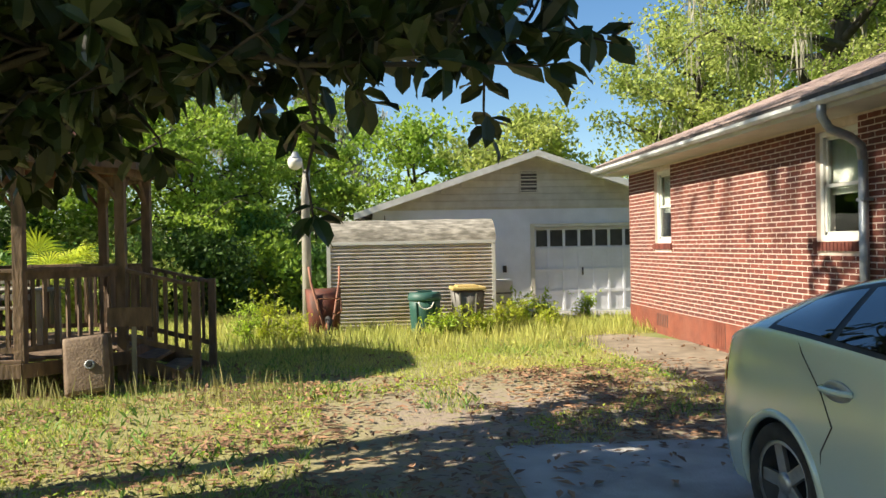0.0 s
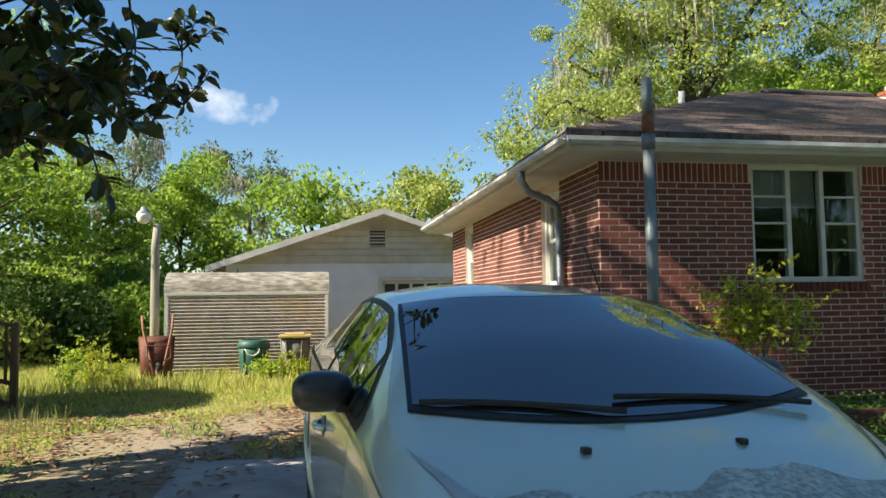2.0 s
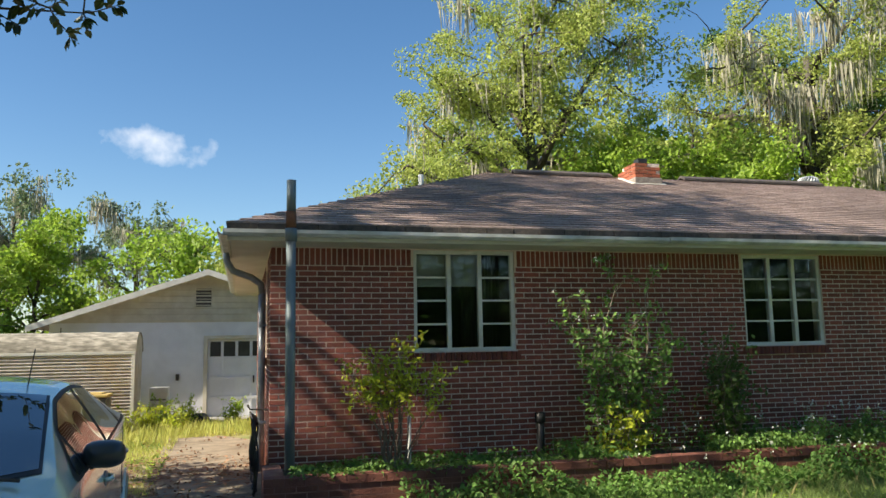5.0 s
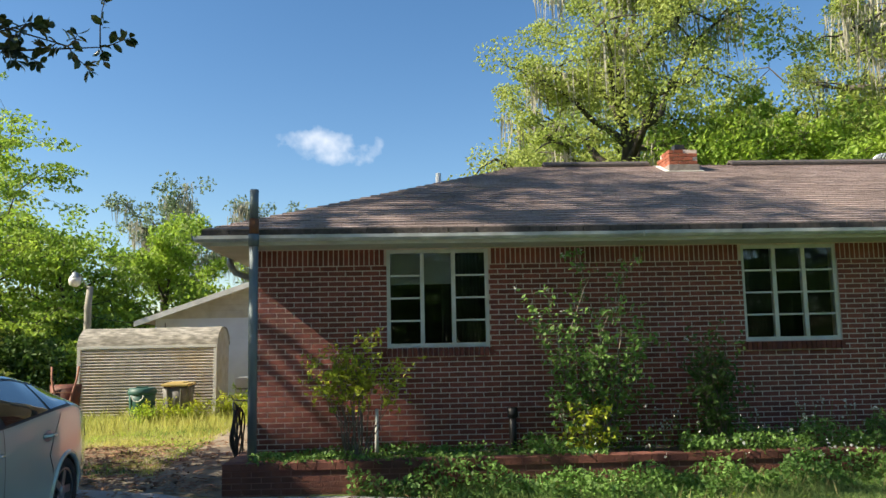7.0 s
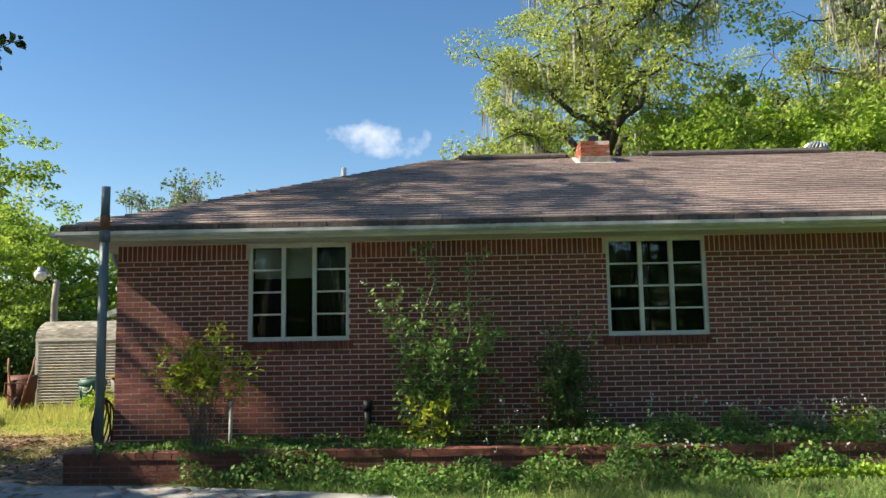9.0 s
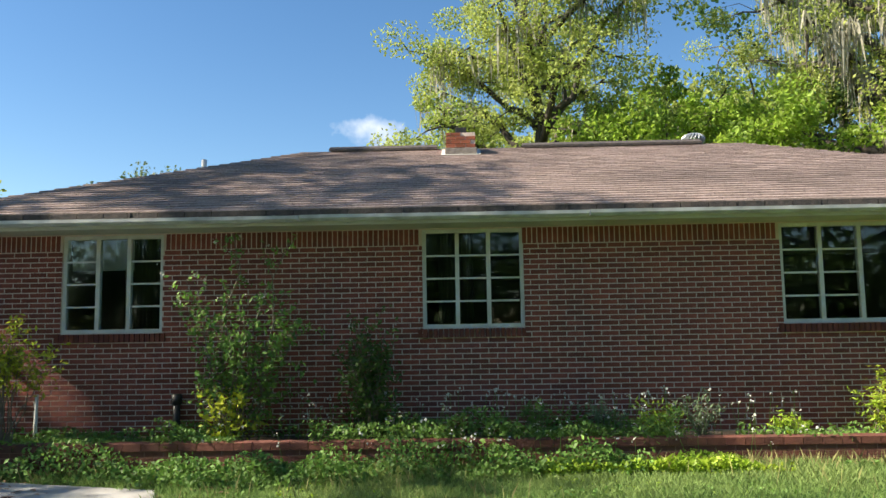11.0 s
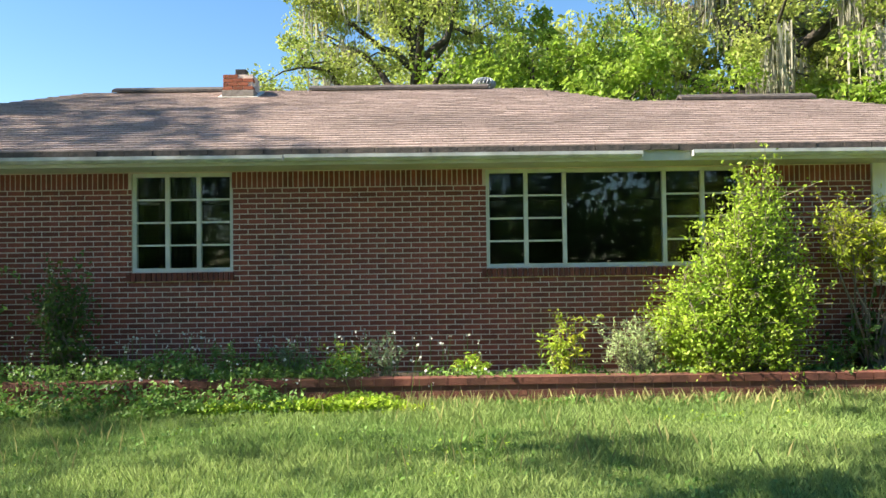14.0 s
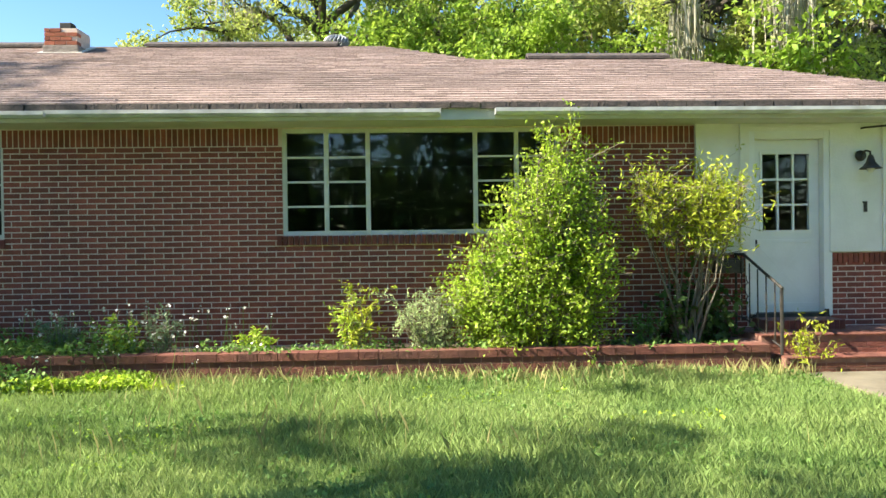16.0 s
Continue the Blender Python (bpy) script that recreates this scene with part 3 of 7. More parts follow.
casement("window_1", pose(W1[0], HY0, W1[2]), W1[1] - W1[0], W1[3] - W1[2], [(0.335, 4), (0.33, 1), (0.335, 4)], "white steel casement window with a half-drawn shade", 0.42)
casement("window_2", pose(W2[0], HY0, W2[2]), W2[1] - W2[0], W2[3] - W2[2], [(0.333, 4), (0.334, 4), (0.333, 4)], "white steel window of twelve small panes")
casement("window_3", pose(W3[0], HY0, W3[2]), W3[1] - W3[0], W3[3] - W3[2], [(0.146, 4), (0.154, 4), (0.40, 1), (0.154, 4), (0.146, 4)], "wide white picture window flanked by casements")


def curtain(name, x0, x1, z0, z1, mat, label):
    bm = bmesh.new()
    n = 40
    top = []
    bot = []
    for i in range(n + 1):
        x = x0 + (x1 - x0) * i / n
        y = 6.42 + 0.03 * math.sin(i * 1.7)
        top.append(bm.verts.new((x, y, z1)))
        bot.append(bm.verts.new((x, y, z0)))
    for i in range(n):
        bm.faces.new((bot[i], bot[i + 1], top[i + 1], top[i]))
    bmesh.ops.solidify(bm, geom=bm.faces[:], thickness=0.004)
    tagged(part(name, bm, mat, smooth=True), label, "curtain", group="curtains")


curtain("curtain", 11.3, 11.75, 1.3, 2.79, CURTAIN, "dark drawn-back curtain behind the small-paned window")
curtain("curtain", 7.3, 7.8, 1.3, 2.79, CURTAIN, "dark curtain behind the casement window")


def sash_window(name, s, label):
    y1, y0, z0, z1 = s
    width, height = y1 - y0, z1 - z0
    # local x runs from the far jamb to the near one
    w = thing(name, label, "window", Matrix.Translation((HX0, y1, z0)) @ pose(0, 0, 0, 0, 0, -90), kind="structure")
    fr = 0.06
    bm = bmesh.new()
    for d in ((0, width, 0.05, 0.13, 0, fr), (0, width, 0.05, 0.13, height - fr, height), (0, fr, 0.05, 0.13, fr, height - fr), (width - fr, width, 0.05, 0.13, fr, height - fr)):
        bm_box(bm, *d)
    part("window_frame", bm, TRIM_WHITE, w)
    for nm, y, a, c in (("upper_sash", 0.085, height / 2 - 0.02, height - fr), ("lower_sash", 0.065, fr, height / 2 + 0.02)):
        bm = bmesh.new()
        for d in ((fr, width - fr, y, y + 0.03, a, a + 0.035), (fr, width - fr, y, y + 0.03, c - 0.035, c), (fr, fr + 0.035, y, y + 0.03, a, c), (width - fr - 0.035, width - fr, y, y + 0.03, a, c)):
            bm_box(bm, *d)
        sash = part(nm, bm, TRIM_WHITE, w)
        p = box_part("pane", (fr + 0.035, width - fr - 0.035, y + 0.012, y + 0.016, a + 0.035, c - 0.035), GLASS, sash)
        p.visible_shadow = False
    box_part("blind", (fr, width - fr, 0.15, 0.155, height * 0.42, height - fr), SHADE, w, label="drawn cream blind")


sash_window("window_4", S1, "white sash window with a drawn blind")
sash_window("window_5", S2, "white sash window with a drawn blind beside the downspout")


def front_door():
    x0, x1, z0, z1 = DOOR
    d = thing("door_1", "white panelled front door with nine small panes", "door", pose(x0, HY0, z0), kind="structure")
    w, h = x1 - x0, z1 - z0
    bm = bmesh.new()
    for q in ((-0.03, 0.07, -0.03, 0.16, 0, h), (w - 0.07, w + 0.03, -0.03, 0.16, 0, h), (0.07, w - 0.07, -0.03, 0.16, h - 0.09, h)):
        bm_box(bm, *q, bevel=0.006)
    part("door_frame", bm, DOOR_WHITE, d)
    gx0, gx1, gz0, gz1 = 0.20, w - 0.20, 1.01, 1.91
    bm = bmesh.new()
    for a, c, p, q in cells(0.075, w - 0.075, 0.04, h - 0.095, [(gx0, gx1, gz0, gz1)]):
        bm_box(bm, a, c, 0.07, 0.115, p, q)
    leaf = part("door_leaf", bm, DOOR_WHITE, d)
    bm = bmesh.new()
    for q in ((gx0 - 0.03, gx1 + 0.03, 0.055, 0.07, gz0 - 0.03, gz0), (gx0 - 0.03, gx1 + 0.03, 0.055, 0.07, gz1, gz1 + 0.03), (gx0 - 0.03, gx0, 0.055, 0.07, gz0, gz1), (gx1, gx1 + 0.03, 0.055, 0.07, gz0, gz1)):
        bm_box(bm, *q)
    part("glazing_frame", bm, DOOR_WHITE, leaf)
    for i in range(3):
        for j in range(3):
            a, c = gx0 + (gx1 - gx0) * i / 3, gx0 + (gx1 - gx0) * (i + 1) / 3
            p, q = gz0 + (gz1 - gz0) * j / 3, gz0 + (gz1 - gz0) * (j + 1) / 3
            g = box_part("pane", (a + 0.01, c - 0.01, 0.09, 0.094, p + 0.01, q - 0.01), GLASS, leaf)
            g.visible_shadow = False
            if i:
                box_part("glazing_bar", (a - 0.012, a + 0.012, 0.065, 0.10, p, q), DOOR_WHITE, leaf)
            if j:
                box_part("glazing_bar", (a + 0.012, c - 0.012, 0.066, 0.10, p - 0.012, p + 0.012), DOOR_WHITE, leaf)
    # crossbuck in the lower panel
    for a0, c0, a1, c1 in ((0.17, 0.17, w - 0.17, 0.85), (0.17, 0.85, w - 0.17, 0.17)):
        ln = math.hypot(a1 - a0, c1 - c0)
        mm = Matrix.Translation((a0, 0.066, c0)) @ pose(0, 0, 0, 0, -math.degrees(math.atan2(c1 - c0, a1 - a0)), 0)
        box_part("crossbuck", (0, ln, 0.0008 if c1 > c0 else 0, 0.0046 if c1 > c0 else 0.0042, -0.035, 0.035), DOOR_WHITE, leaf, 0.002, m=mm)
    for q in ((0.12, w - 0.12, 0.06, 0.071, 0.10, 0.15), (0.12, w - 0.12, 0.06, 0.071, 0.86, 0.90)):
        box_part("panel_rail", q, DOOR_WHITE, leaf, 0.003)
    box_part("lock_plate", (0.09, 0.135, 0.058, 0.07, 0.80, 0.90), IRON, leaf, 0.006, "dark metal lock plate")
    bm = bmesh.new()
    bm_lathe(bm, [(0.012, 0), (0.012, 0.03), (0.024, 0.04), (0.025, 0.055), (0.012, 0.065)], 14, pose(0.113, 0.058, 0.83, 90))
    part("door_knob", bm, STEEL, leaf, "dull metal knob", True)
    box_part("threshold", (0, w, -0.03, 0.16, -0.02, 0.035), IRON, d, 0.006, "dark metal threshold")
    box_part("storm_hinge_rail", (w - 0.07, w - 0.02, -0.045, -0.03, 0, 0.08), IRON, d)


front_door()

# white boarded bay beside and above the front door
bm = bmesh.new()
for q in ((20.29, 20.92, 5.955, 6.0, 1.28, 2.785), (21.88, 23.4, 5.955, 6.0, 1.28, 2.785), (20.92, 21.88, 5.955, 6.0, 2.70, 2.785)):
    bm_box(bm, *q)
tagged(part("entry_boarding", bm, STUCCO), "cream-white painted boarding round the front door", "wall", kind="structure")
bm = bmesh.new()
for q in ((20.80, 20.86, 5.92, 5.955, 1.28, 2.785), (20.86, 20.885, 5.935, 5.955, 0.75, 2.74), (22.50, 22.56, 5.93, 5.955, 1.28, 2.785), (20.86, 22.0, 5.93, 5.955, 2.735, 2.76)):
    bm_box(bm, *q, bevel=0.004)
tagged(part("trim", bm, STUCCO), "narrow cream battens round the front door", "trim", kind="structure")


def porch_lamp():
    t = thing("wall_lamp", "black metal porch lamp on the boarding", "lamp", pose(22.24, 5.955, 2.36))
    bm = bmesh.new()
    bm_lathe(bm, [(0.06, 0), (0.065, 0.01), (0.06, 0.03), (0.02, 0.05)], 18, pose(0, 0, 0.04, 90))
    part("back_plate", bm, IRON, t, smooth=True)
    tube_part("arm", [(0, -0.03, 0.05), (0.01, -0.10, 0.09), (0.02, -0.17, 0.07), (0.02, -0.18, 0.0)], 0.012, IRON, t)
    bm = bmesh.new()
    bm_lathe(bm, [(0.025, 0.03), (0.035, 0.0), (0.05, -0.05), (0.09, -0.10), (0.125, -0.125), (0.12, -0.13), (0.04, -0.09)], 20, Matrix.Translation((0.02, -0.18, 0)))
    part("shade", bm, IRON, t, smooth=True)
    bm = bmesh.new()
    bm_lathe(bm, [(0.02, -0.09), (0.04, -0.13), (0.035, -0.16), (0.01, -0.175)], 14, Matrix.Translation((0.02, -0.18, 0)))
    part("bulb", bm, WHITE_PLASTIC, t, smooth=True)


porch_lamp()
t = thing("mailbox", "black metal mailbox on the brick beside the door", "mailbox", pose(20.62, 5.94, 1.05))
box_part("box", (-0.17, 0.17, -0.13, 0.0, 0.0, 0.15), IRON, t, 0.02)
box_part("lid", (-0.175, 0.175, -0.14, 0.0, 0.15, 0.17), IRON, t, 0.006)
t = thing("house_number", "small dark metal number plate on white boarding", "sign", pose(22.3, 5.955, 1.80))
box_part("plate", (-0.02, 0.02, -0.012, 0, -0.06, 0.06), IRON, t, 0.003)
box_part("bar", (-0.035, 0.02, -0.013, -0.001, 0.05, 0.065), IRON, t, 0.002)
t = thing("feeder_hook", "black iron hook with a red hanging feeder", "hanging feeder", pose(22.5, 5.955, 2.72))
tube_part("bracket", [(-0.25, -0.01, 0), (-0.2, -0.012, 0.01), (0.0, -0.3, 0.0), (0.05, -0.36, -0.03)], 0.012, IRON, t)
tube_part("cord", [(0.05, -0.36, -0.03), (0.05, -0.36, -0.44)], 0.004, WHITE_PLASTIC, t, 6)
bm = bmesh.new()
bm_lathe(bm, [(0.02, 0), (0.055, -0.03), (0.06, -0.11), (0.075, -0.13), (0.05, -0.16), (0.03, -0.3), (0.005, -0.34)], 16, Matrix.Translation((0.05, -0.36, -0.43)))
part("feeder", bm, material("faded_red_plastic", (0.6, 0.25, 0.2), 0.5, (0.65, 0.45, 0.4), 8), t, "faded red plastic feeder", True)

# entry steps, planter
PLY = 4.95


def masonry_part(name, boxes, label, category="planter"):
    t = thing(name, label, category, kind="structure")
    bm = bmesh.new()
    for q in boxes:
        bm_box(bm, *q)
    part("core", bm, PLANTER_MORTAR, t)
    return t


planter = masonry_part("planter", [(4.85, 20.68, PLY, PLY + 0.2, -0.1, 0.34), (4.85, 5.05, PLY + 0.2, 5.98, -0.1, 0.34), (20.48, 20.68, PLY + 0.2, 5.98, -0.1, 0.34)], "low red brick planter along the front wall")
SOIL = material("soil", (0.06, 0.045, 0.03), 0.95, (0.09, 0.07, 0.045), 9, 0.5, 0.9, 30)
tagged(box_part("planter_soil", (5.05, 20.48, PLY + 0.2, 5.98, -0.05, 0.28), SOIL), "dark soil in the planter", "soil", kind="structure")
steps = masonry_part("front_steps", [(20.70, 23.3, 5.20, 5.98, -0.1, 0.40), (20.95, 21.85, 5.60, 5.98, 0.40, 0.52), (20.80, 23.3, 4.85, 5.20, -0.1, 0.21)], "red brick steps to the front door", "steps")


def railing():
    t = thing("stair_railing", "black wrought-iron railing with a scroll beside the steps", "railing", pose(20.74, 0, 0))
    tube_part("newel", [(0, 5.93, 0.40), (0, 5.93, 1.27)], 0.014, IRON, t, 6)
    tube_part("newel", [(0.10, 5.02, 0.21), (0.10, 5.02, 0.92)], 0.018, IRON, t, 6)
    tube_part("handrail", [(0, 5.95, 1.27), (0.01, 5.75, 1.27), (0.10, 5.0, 0.92)], 0.016, IRON, t, 6)
    tube_part("bottom_rail", [(0, 5.9, 0.55), (0.02, 5.75, 0.54), (0.10, 5.03, 0.30)], 0.010, IRON, t, 6)
    for k in range(5):
        f = (k + 0.6) / 5.2
        y = 5.9 - 0.85 * f
        tube_part("baluster", [(0.1 * f, y, 0.53 - 0.22 * f), (0.1 * f, y, 1.27 - 0.33 * f)], 0.008, IRON, t, 6)
    pts = []
    for k in range(40):
        a = k / 39 * 4 * math.pi
        r = 0.06 * (1 - 0.6 * abs(k / 19.5 - 1))
        pts.append((0.03, 5.70 + r * math.cos(a), 0.72 + 0.30 * k / 39 + r * math.sin(a) * 0.6))
    tube_part("scroll", pts, 0.006, IRON, t, 6)


railing()

# ---- roof furniture ----
t = thing("chimney", "short orange brick chimney with a cement-washed base", "chimney", pose(11.62, 9.45, roof_z(11.62, 9.45)))
ch_core = box_part("stack", (-0.24, 0.24, -0.24, 0.24, -0.15, 0.30), MORTAR, t)
ORANGE_BRICK = material("orange_brick", (0.34, 0.105, 0.055), 0.9, (0.25, 0.08, 0.045), 9, 0.5, 0.4, 60, objrand=0.2)
for j in range(4):
    for k in range(3):
        if j == 3 and k == 2:
            continue
        x0 = -0.25 + k * 0.167 - (0.08 if j % 2 else 0)
        a, c = max(x0, -0.25), min(x0 + 0.158, 0.25)
        box_part("brick", (a, c, -0.252, -0.10, 0.045 + j * 0.066, 0.045 + j * 0.066 + 0.057), ORANGE_BRICK, t, 0.004)
        box_part("brick", (-0.252, -0.10, a + 0.16, c + 0.16, 0.046 + j * 0.066, 0.045 + j * 0.066 + 0.057), ORANGE_BRICK, t, 0.004)
bm = bmesh.new()
bm_box(bm, -0.27, 0.27, -0.275, 0.26, -0.2, 0.04, 0.02)
part("cement_base", bm, CHIMNEY_WASH, t, "grey cement wash")
bm = bmesh.new()
bm_box(bm, -0.33, 0.33, -0.33, 0.28, -0.004, 0.012, m=Matrix.Translation((0, 0, 0.02)) @ pose(0, 0, 0, math.degrees(math.atan(PITCH)), 0, 0))
part("flashing", bm, TRIM_WHITE, t, "white painted flashing")
bm = bmesh.new()
bm_box(bm, -0.09, 0.09, -0.09, 0.09, 0.30, 0.43, 0.012)
part("flue", bm, BLACK, t, "sooty black flue")
t = thing("turbine_vent", "round ribbed metal turbine vent behind the ridge", "roof vent", pose(15.75, 10.1, RZ - 0.06))
bm = bmesh.new()
bm_lathe(bm, [(0.10, -0.02), (0.10, 0.1), (0.15, 0.11)], 20)
part("collar", bm, STEEL, t, smooth=True)
for k in range(20):
    a = 2 * math.pi * k / 20
    bm = bmesh.new()
    pts = [((0.13 + 0.07 * math.sin(math.pi * s)) * math.cos(a + 0.5 * s), (0.13 + 0.07 * math.sin(math.pi * s)) * math.sin(a + 0.5 * s), 0.10 + 0.17 * s) for s in np.linspace(0, 1, 6)]
    bm_tube(bm, pts, 0.016, 5)
    part("vane", bm, STEEL, t)
bm = bmesh.new()
bm_lathe(bm, [(0.15, 0.26), (0.12, 0.285), (0.03, 0.30)], 20)
part("cap", bm, STEEL, t, smooth=True)
t = thing("vent_pipe", "white plastic plumbing vent pipe on the roof", "vent pipe", pose(7.38, 8.91, roof_z(7.38, 8.91)))
bm = bmesh.new()
bm_lathe(bm, [(0.045, -0.1), (0.045, 0.26), (0.038, 0.26), (0.038, 0.2)], 14)
part("pipe", bm, WHITE_PLASTIC, t, smooth=True)
bm = bmesh.new()
bm_lathe(bm, [(0.10, -0.06), (0.06, 0.05), (0.05, 0.06)], 14)
part("boot", bm, TAR, t, smooth=True)

# service mast, pipes, downspout
t = thing("metal_mast", "tall galvanised pipe with a rusty joint, standing in the planter", "pipe", pose(5.11, 5.22, 0.28))
tube_part("pipe", [(0, 0, -0.2), (0, 0, 2.72)], 0.052, MAST, t, 14)
tube_part("rust_band", [(0, 0, 2.60), (0, 0, 2.78)], 0.055, RUST, t, 14, "rusty band")
tube_part("collar", [(0, 0, 2.46), (0, 0, 2.60)], 0.062, MAST, t, 14)
tube_part("upper_pipe", [(0, 0, 2.78), (0, 0, 3.12)], 0.050, MAST, t, 14)
t = thing("drain_stack", "short black drain pipe against the brick wall", "pipe", pose(8.12, 5.90, 0.28))
tube_part("pipe", [(0, 0, -0.1), (0, 0, 0.46)], 0.045, BLACK, t, 12)
tube_part("cap", [(0, 0, 0.40), (0, 0, 0.52)], 0.062, BLACK, t, 12)
t = thing("plastic_pipe", "thin white plastic pipe standing in the planter", "pipe", pose(6.47, 5.75, 0.28))
tube_part("pipe", [(0, 0, -0.1), (0.005, 0.0, 0.55)], 0.022, WHITE_PLASTIC, t, 10)
t = thing("downspout", "grey metal downspout on the side wall", "downspout")
tube_part("outlet", [(4.42, 7.02, 2.86), (4.42, 7.02, 2.72), (4.50, 7.02, 2.60), (4.72, 7.03, 2.52), (4.84, 7.05, 2.44), (4.86, 7.05, 2.30)], 0.045, STEEL, t, 10)
tube_part("pipe", [(4.86, 7.05, 2.32), (4.86, 7.05, 0.12)], 0.045, STEEL, t, 10)
for z in (0.7, 1.9):
    box_part("strap", (4.82, 4.925, 6.99, 7.11, z, z + 0.03), STEEL, t, 0.004)
t = thing("garden_hose", "coiled dark garden hose hung by the house corner", "hose", pose(4.72, 6.02, 0.62))
for k in range(6):
    pts = [((0.02 + 0.01 * k) + 0.02 * math.sin(3 * a + k), (0.17 + 0.012 * k) * math.cos(a) + 0.015 * k, (0.30 + 0.03 * k) * math.sin(a) - 0.05 * k) for a in np.linspace(0, 2 * math.pi, 26)]
    tube_part("coil", pts, 0.011, BLACK, t, 6)
tube_part("hook", [(0.2, 0.0, 0.32), (0.0, 0.0, 0.33), (-0.03, 0.0, 0.38)], 0.01, IRON, t, 6)


# ---- garage ----
def garage():
    g = thing("garage", "white detached garage with lap-sided gable and panelled door", "garage", pose(0, 16.8, 0))
    x0, x1, px, ez, pz = 0.25, 7.35, 3.80, 2.28, 3.44
    gd = (3.80, 6.55, -0.05, 1.90)
    bm = bmesh.new()
    bm_prism(bm, [(x0, -0.1), (gd[0], -0.1), (gd[0], gd[3]), (gd[1], gd[3]), (gd[1], -0.1), (x1, -0.1), (x1, 2.31), (x0, 2.31)], 0, 0.2)
    part("front_wall", bm, BLOCK_WHITE, g, "white painted block wall")
    for q in ((x0, x0 + 0.2, 0.2, 7.0, -0.1, 2.2), (x1 - 0.2, x1, 0.2, 7.0, -0.1, 2.2), (x0, x1, 7.0, 7.2, -0.1, 2.2)):
        box_part("wall", q, BLOCK_WHITE, g)
    bm = bmesh.new()
    bm_prism(bm, [(px - 3.5, 2.312), (px, 3.485), (px + 3.5, 2.312)], 0.0, 0.2)
    part("gable", bm, LAP_WHITE, g)
    z = 2.36
    k = 0
    while z < pz - 0.2:
        # each board lies between the roof slopes
        half = (3.47 - (z + 0.13)) * 2.99
        bmb = bmesh.new()
        a, c = max(px - half, x0), min(px + half, x1)
        vs = [(a, -0.034, z), (c, -0.034, z), (c, -0.006, z + 0.132), (a, -0.006, z + 0.132), (a, 0.028, z), (c, 0.028, z), (c, 0.028, z + 0.132), (a, 0.028, z + 0.132)]
        vv = [bmb.verts.new(v) for v in vs]
        for f in ((0, 1, 2, 3), (5, 4, 7, 6), (4, 5, 1, 0), (3, 2, 6, 7), (1, 5, 6, 2), (4, 0, 3, 7)):
            bmb.faces.new([vv[i] for i in f])
        part("lap_board", bmb, LAP_WHITE, g)
        z += 0.148
        k += 1
    # roof and rakes
    for nm, xa, za, xb, zb in (("roof_slope", -0.15, 2.24, px, 3.56), ("roof_slope", 7.75, 2.24, px, 3.56)):
        bm = bmesh.new()
        bm_prism(bm, [(xa, za), (xb, zb), (xb, zb - 0.06), (xa, za - 0.06)], -0.42, 7.5)
        part(nm, bm, SHINGLE, g, "grey-brown shingle slope")
        bm = bmesh.new()
        bm_prism(bm, [(xa, za + 0.008), (xb, zb + 0.008), (xb, zb - 0.13), (xa, za - 0.13)], -0.45, -0.42)
        part("rake_board", bm, TRIM_WHITE, g, "white rake board")
        bm = bmesh.new()
        bm_prism(bm, [(xa, za - 0.065), (xb, zb - 0.065), (xb, zb - 0.08), (xa, za - 0.08)], -0.42, 0.0)
        part("rake_soffit", bm, SOFFIT, g)
    # louvred vent
    vx0, vx1, vz0, vz1 = 3.48, 3.90, 2.66, 3.16
    bm = bmesh.new()
    for q in ((vx0, vx1, -0.05, 0.0, vz0, vz0 + 0.03), (vx0, vx1, -0.05, 0.0, vz1 - 0.03, vz1), (vx0, vx0 + 0.03, -0.05, 0.0, vz0, vz1), (vx1 - 0.03, vx1, -0.05, 0.0, vz0, vz1)):
        bm_box(bm, *q)
    vent = part("gable_vent", bm, LAP_WHITE, g)
    # near-black sheet in place of the shade behind the slats
    box_part("backing", (vx0 + 0.03, vx1 - 0.03, -0.03, -0.026, vz0 + 0.03, vz1 - 0.03), TAR, vent)
    for i in range(6):
        zz = vz0 + 0.06 + i * 0.075
        box_part("slat", (vx0 + 0.03, vx1 - 0.03, -0.055, -0.036, zz - 0.010, zz + 0.010), LAP_WHITE, vent)
    # sectional door
    bm = bmesh.new()
    for q in ((gd[0] - 0.09, gd[0], -0.025, 0.12, -0.05, 1.9), (gd[1], gd[1] + 0.09, -0.025, 0.12, -0.05, 1.9), (gd[0] - 0.09, gd[1] + 0.09, -0.025, 0.12, 1.9, 1.98)):
        bm_box(bm, *q)
    part("door_casing", bm, LAP_WHITE, g)
    dr = box_part("garage_door", (gd[0], gd[1], 0.085, 0.10, -0.03, 1.9), BLOCK_WHITE, g, label="white sectional door with a row of small windows")
    cols, rows = 8, 4
    cw, rh = (gd[1] - gd[0]) / cols, 1.9 / rows
    for r in range(rows + 1):
        zz = min(max(r * rh, 0.03), 1.87)
        box_part("rail", (gd[0], gd[1], 0.062, 0.085, zz - 0.035, zz + 0.03), BLOCK_WHITE, dr, 0.004)
    for c in range(cols + 1):
        xx = min(max(gd[0] + c * cw, gd[0] + 0.03), gd[1] - 0.03)
        box_part("stile", (xx - 0.03, xx + 0.03, 0.064, 0.085, 0.0, 1.9), BLOCK_WHITE, dr, 0.004)
    for c in range(cols):
        box_part("door_pane", (gd[0] + c * cw + 0.035, gd[0] + (c + 1) * cw - 0.035, 0.074, 0.084, 3 * rh + 0.05, 1.9 - 0.06), CURTAIN, dr, label="dusty dark glass")
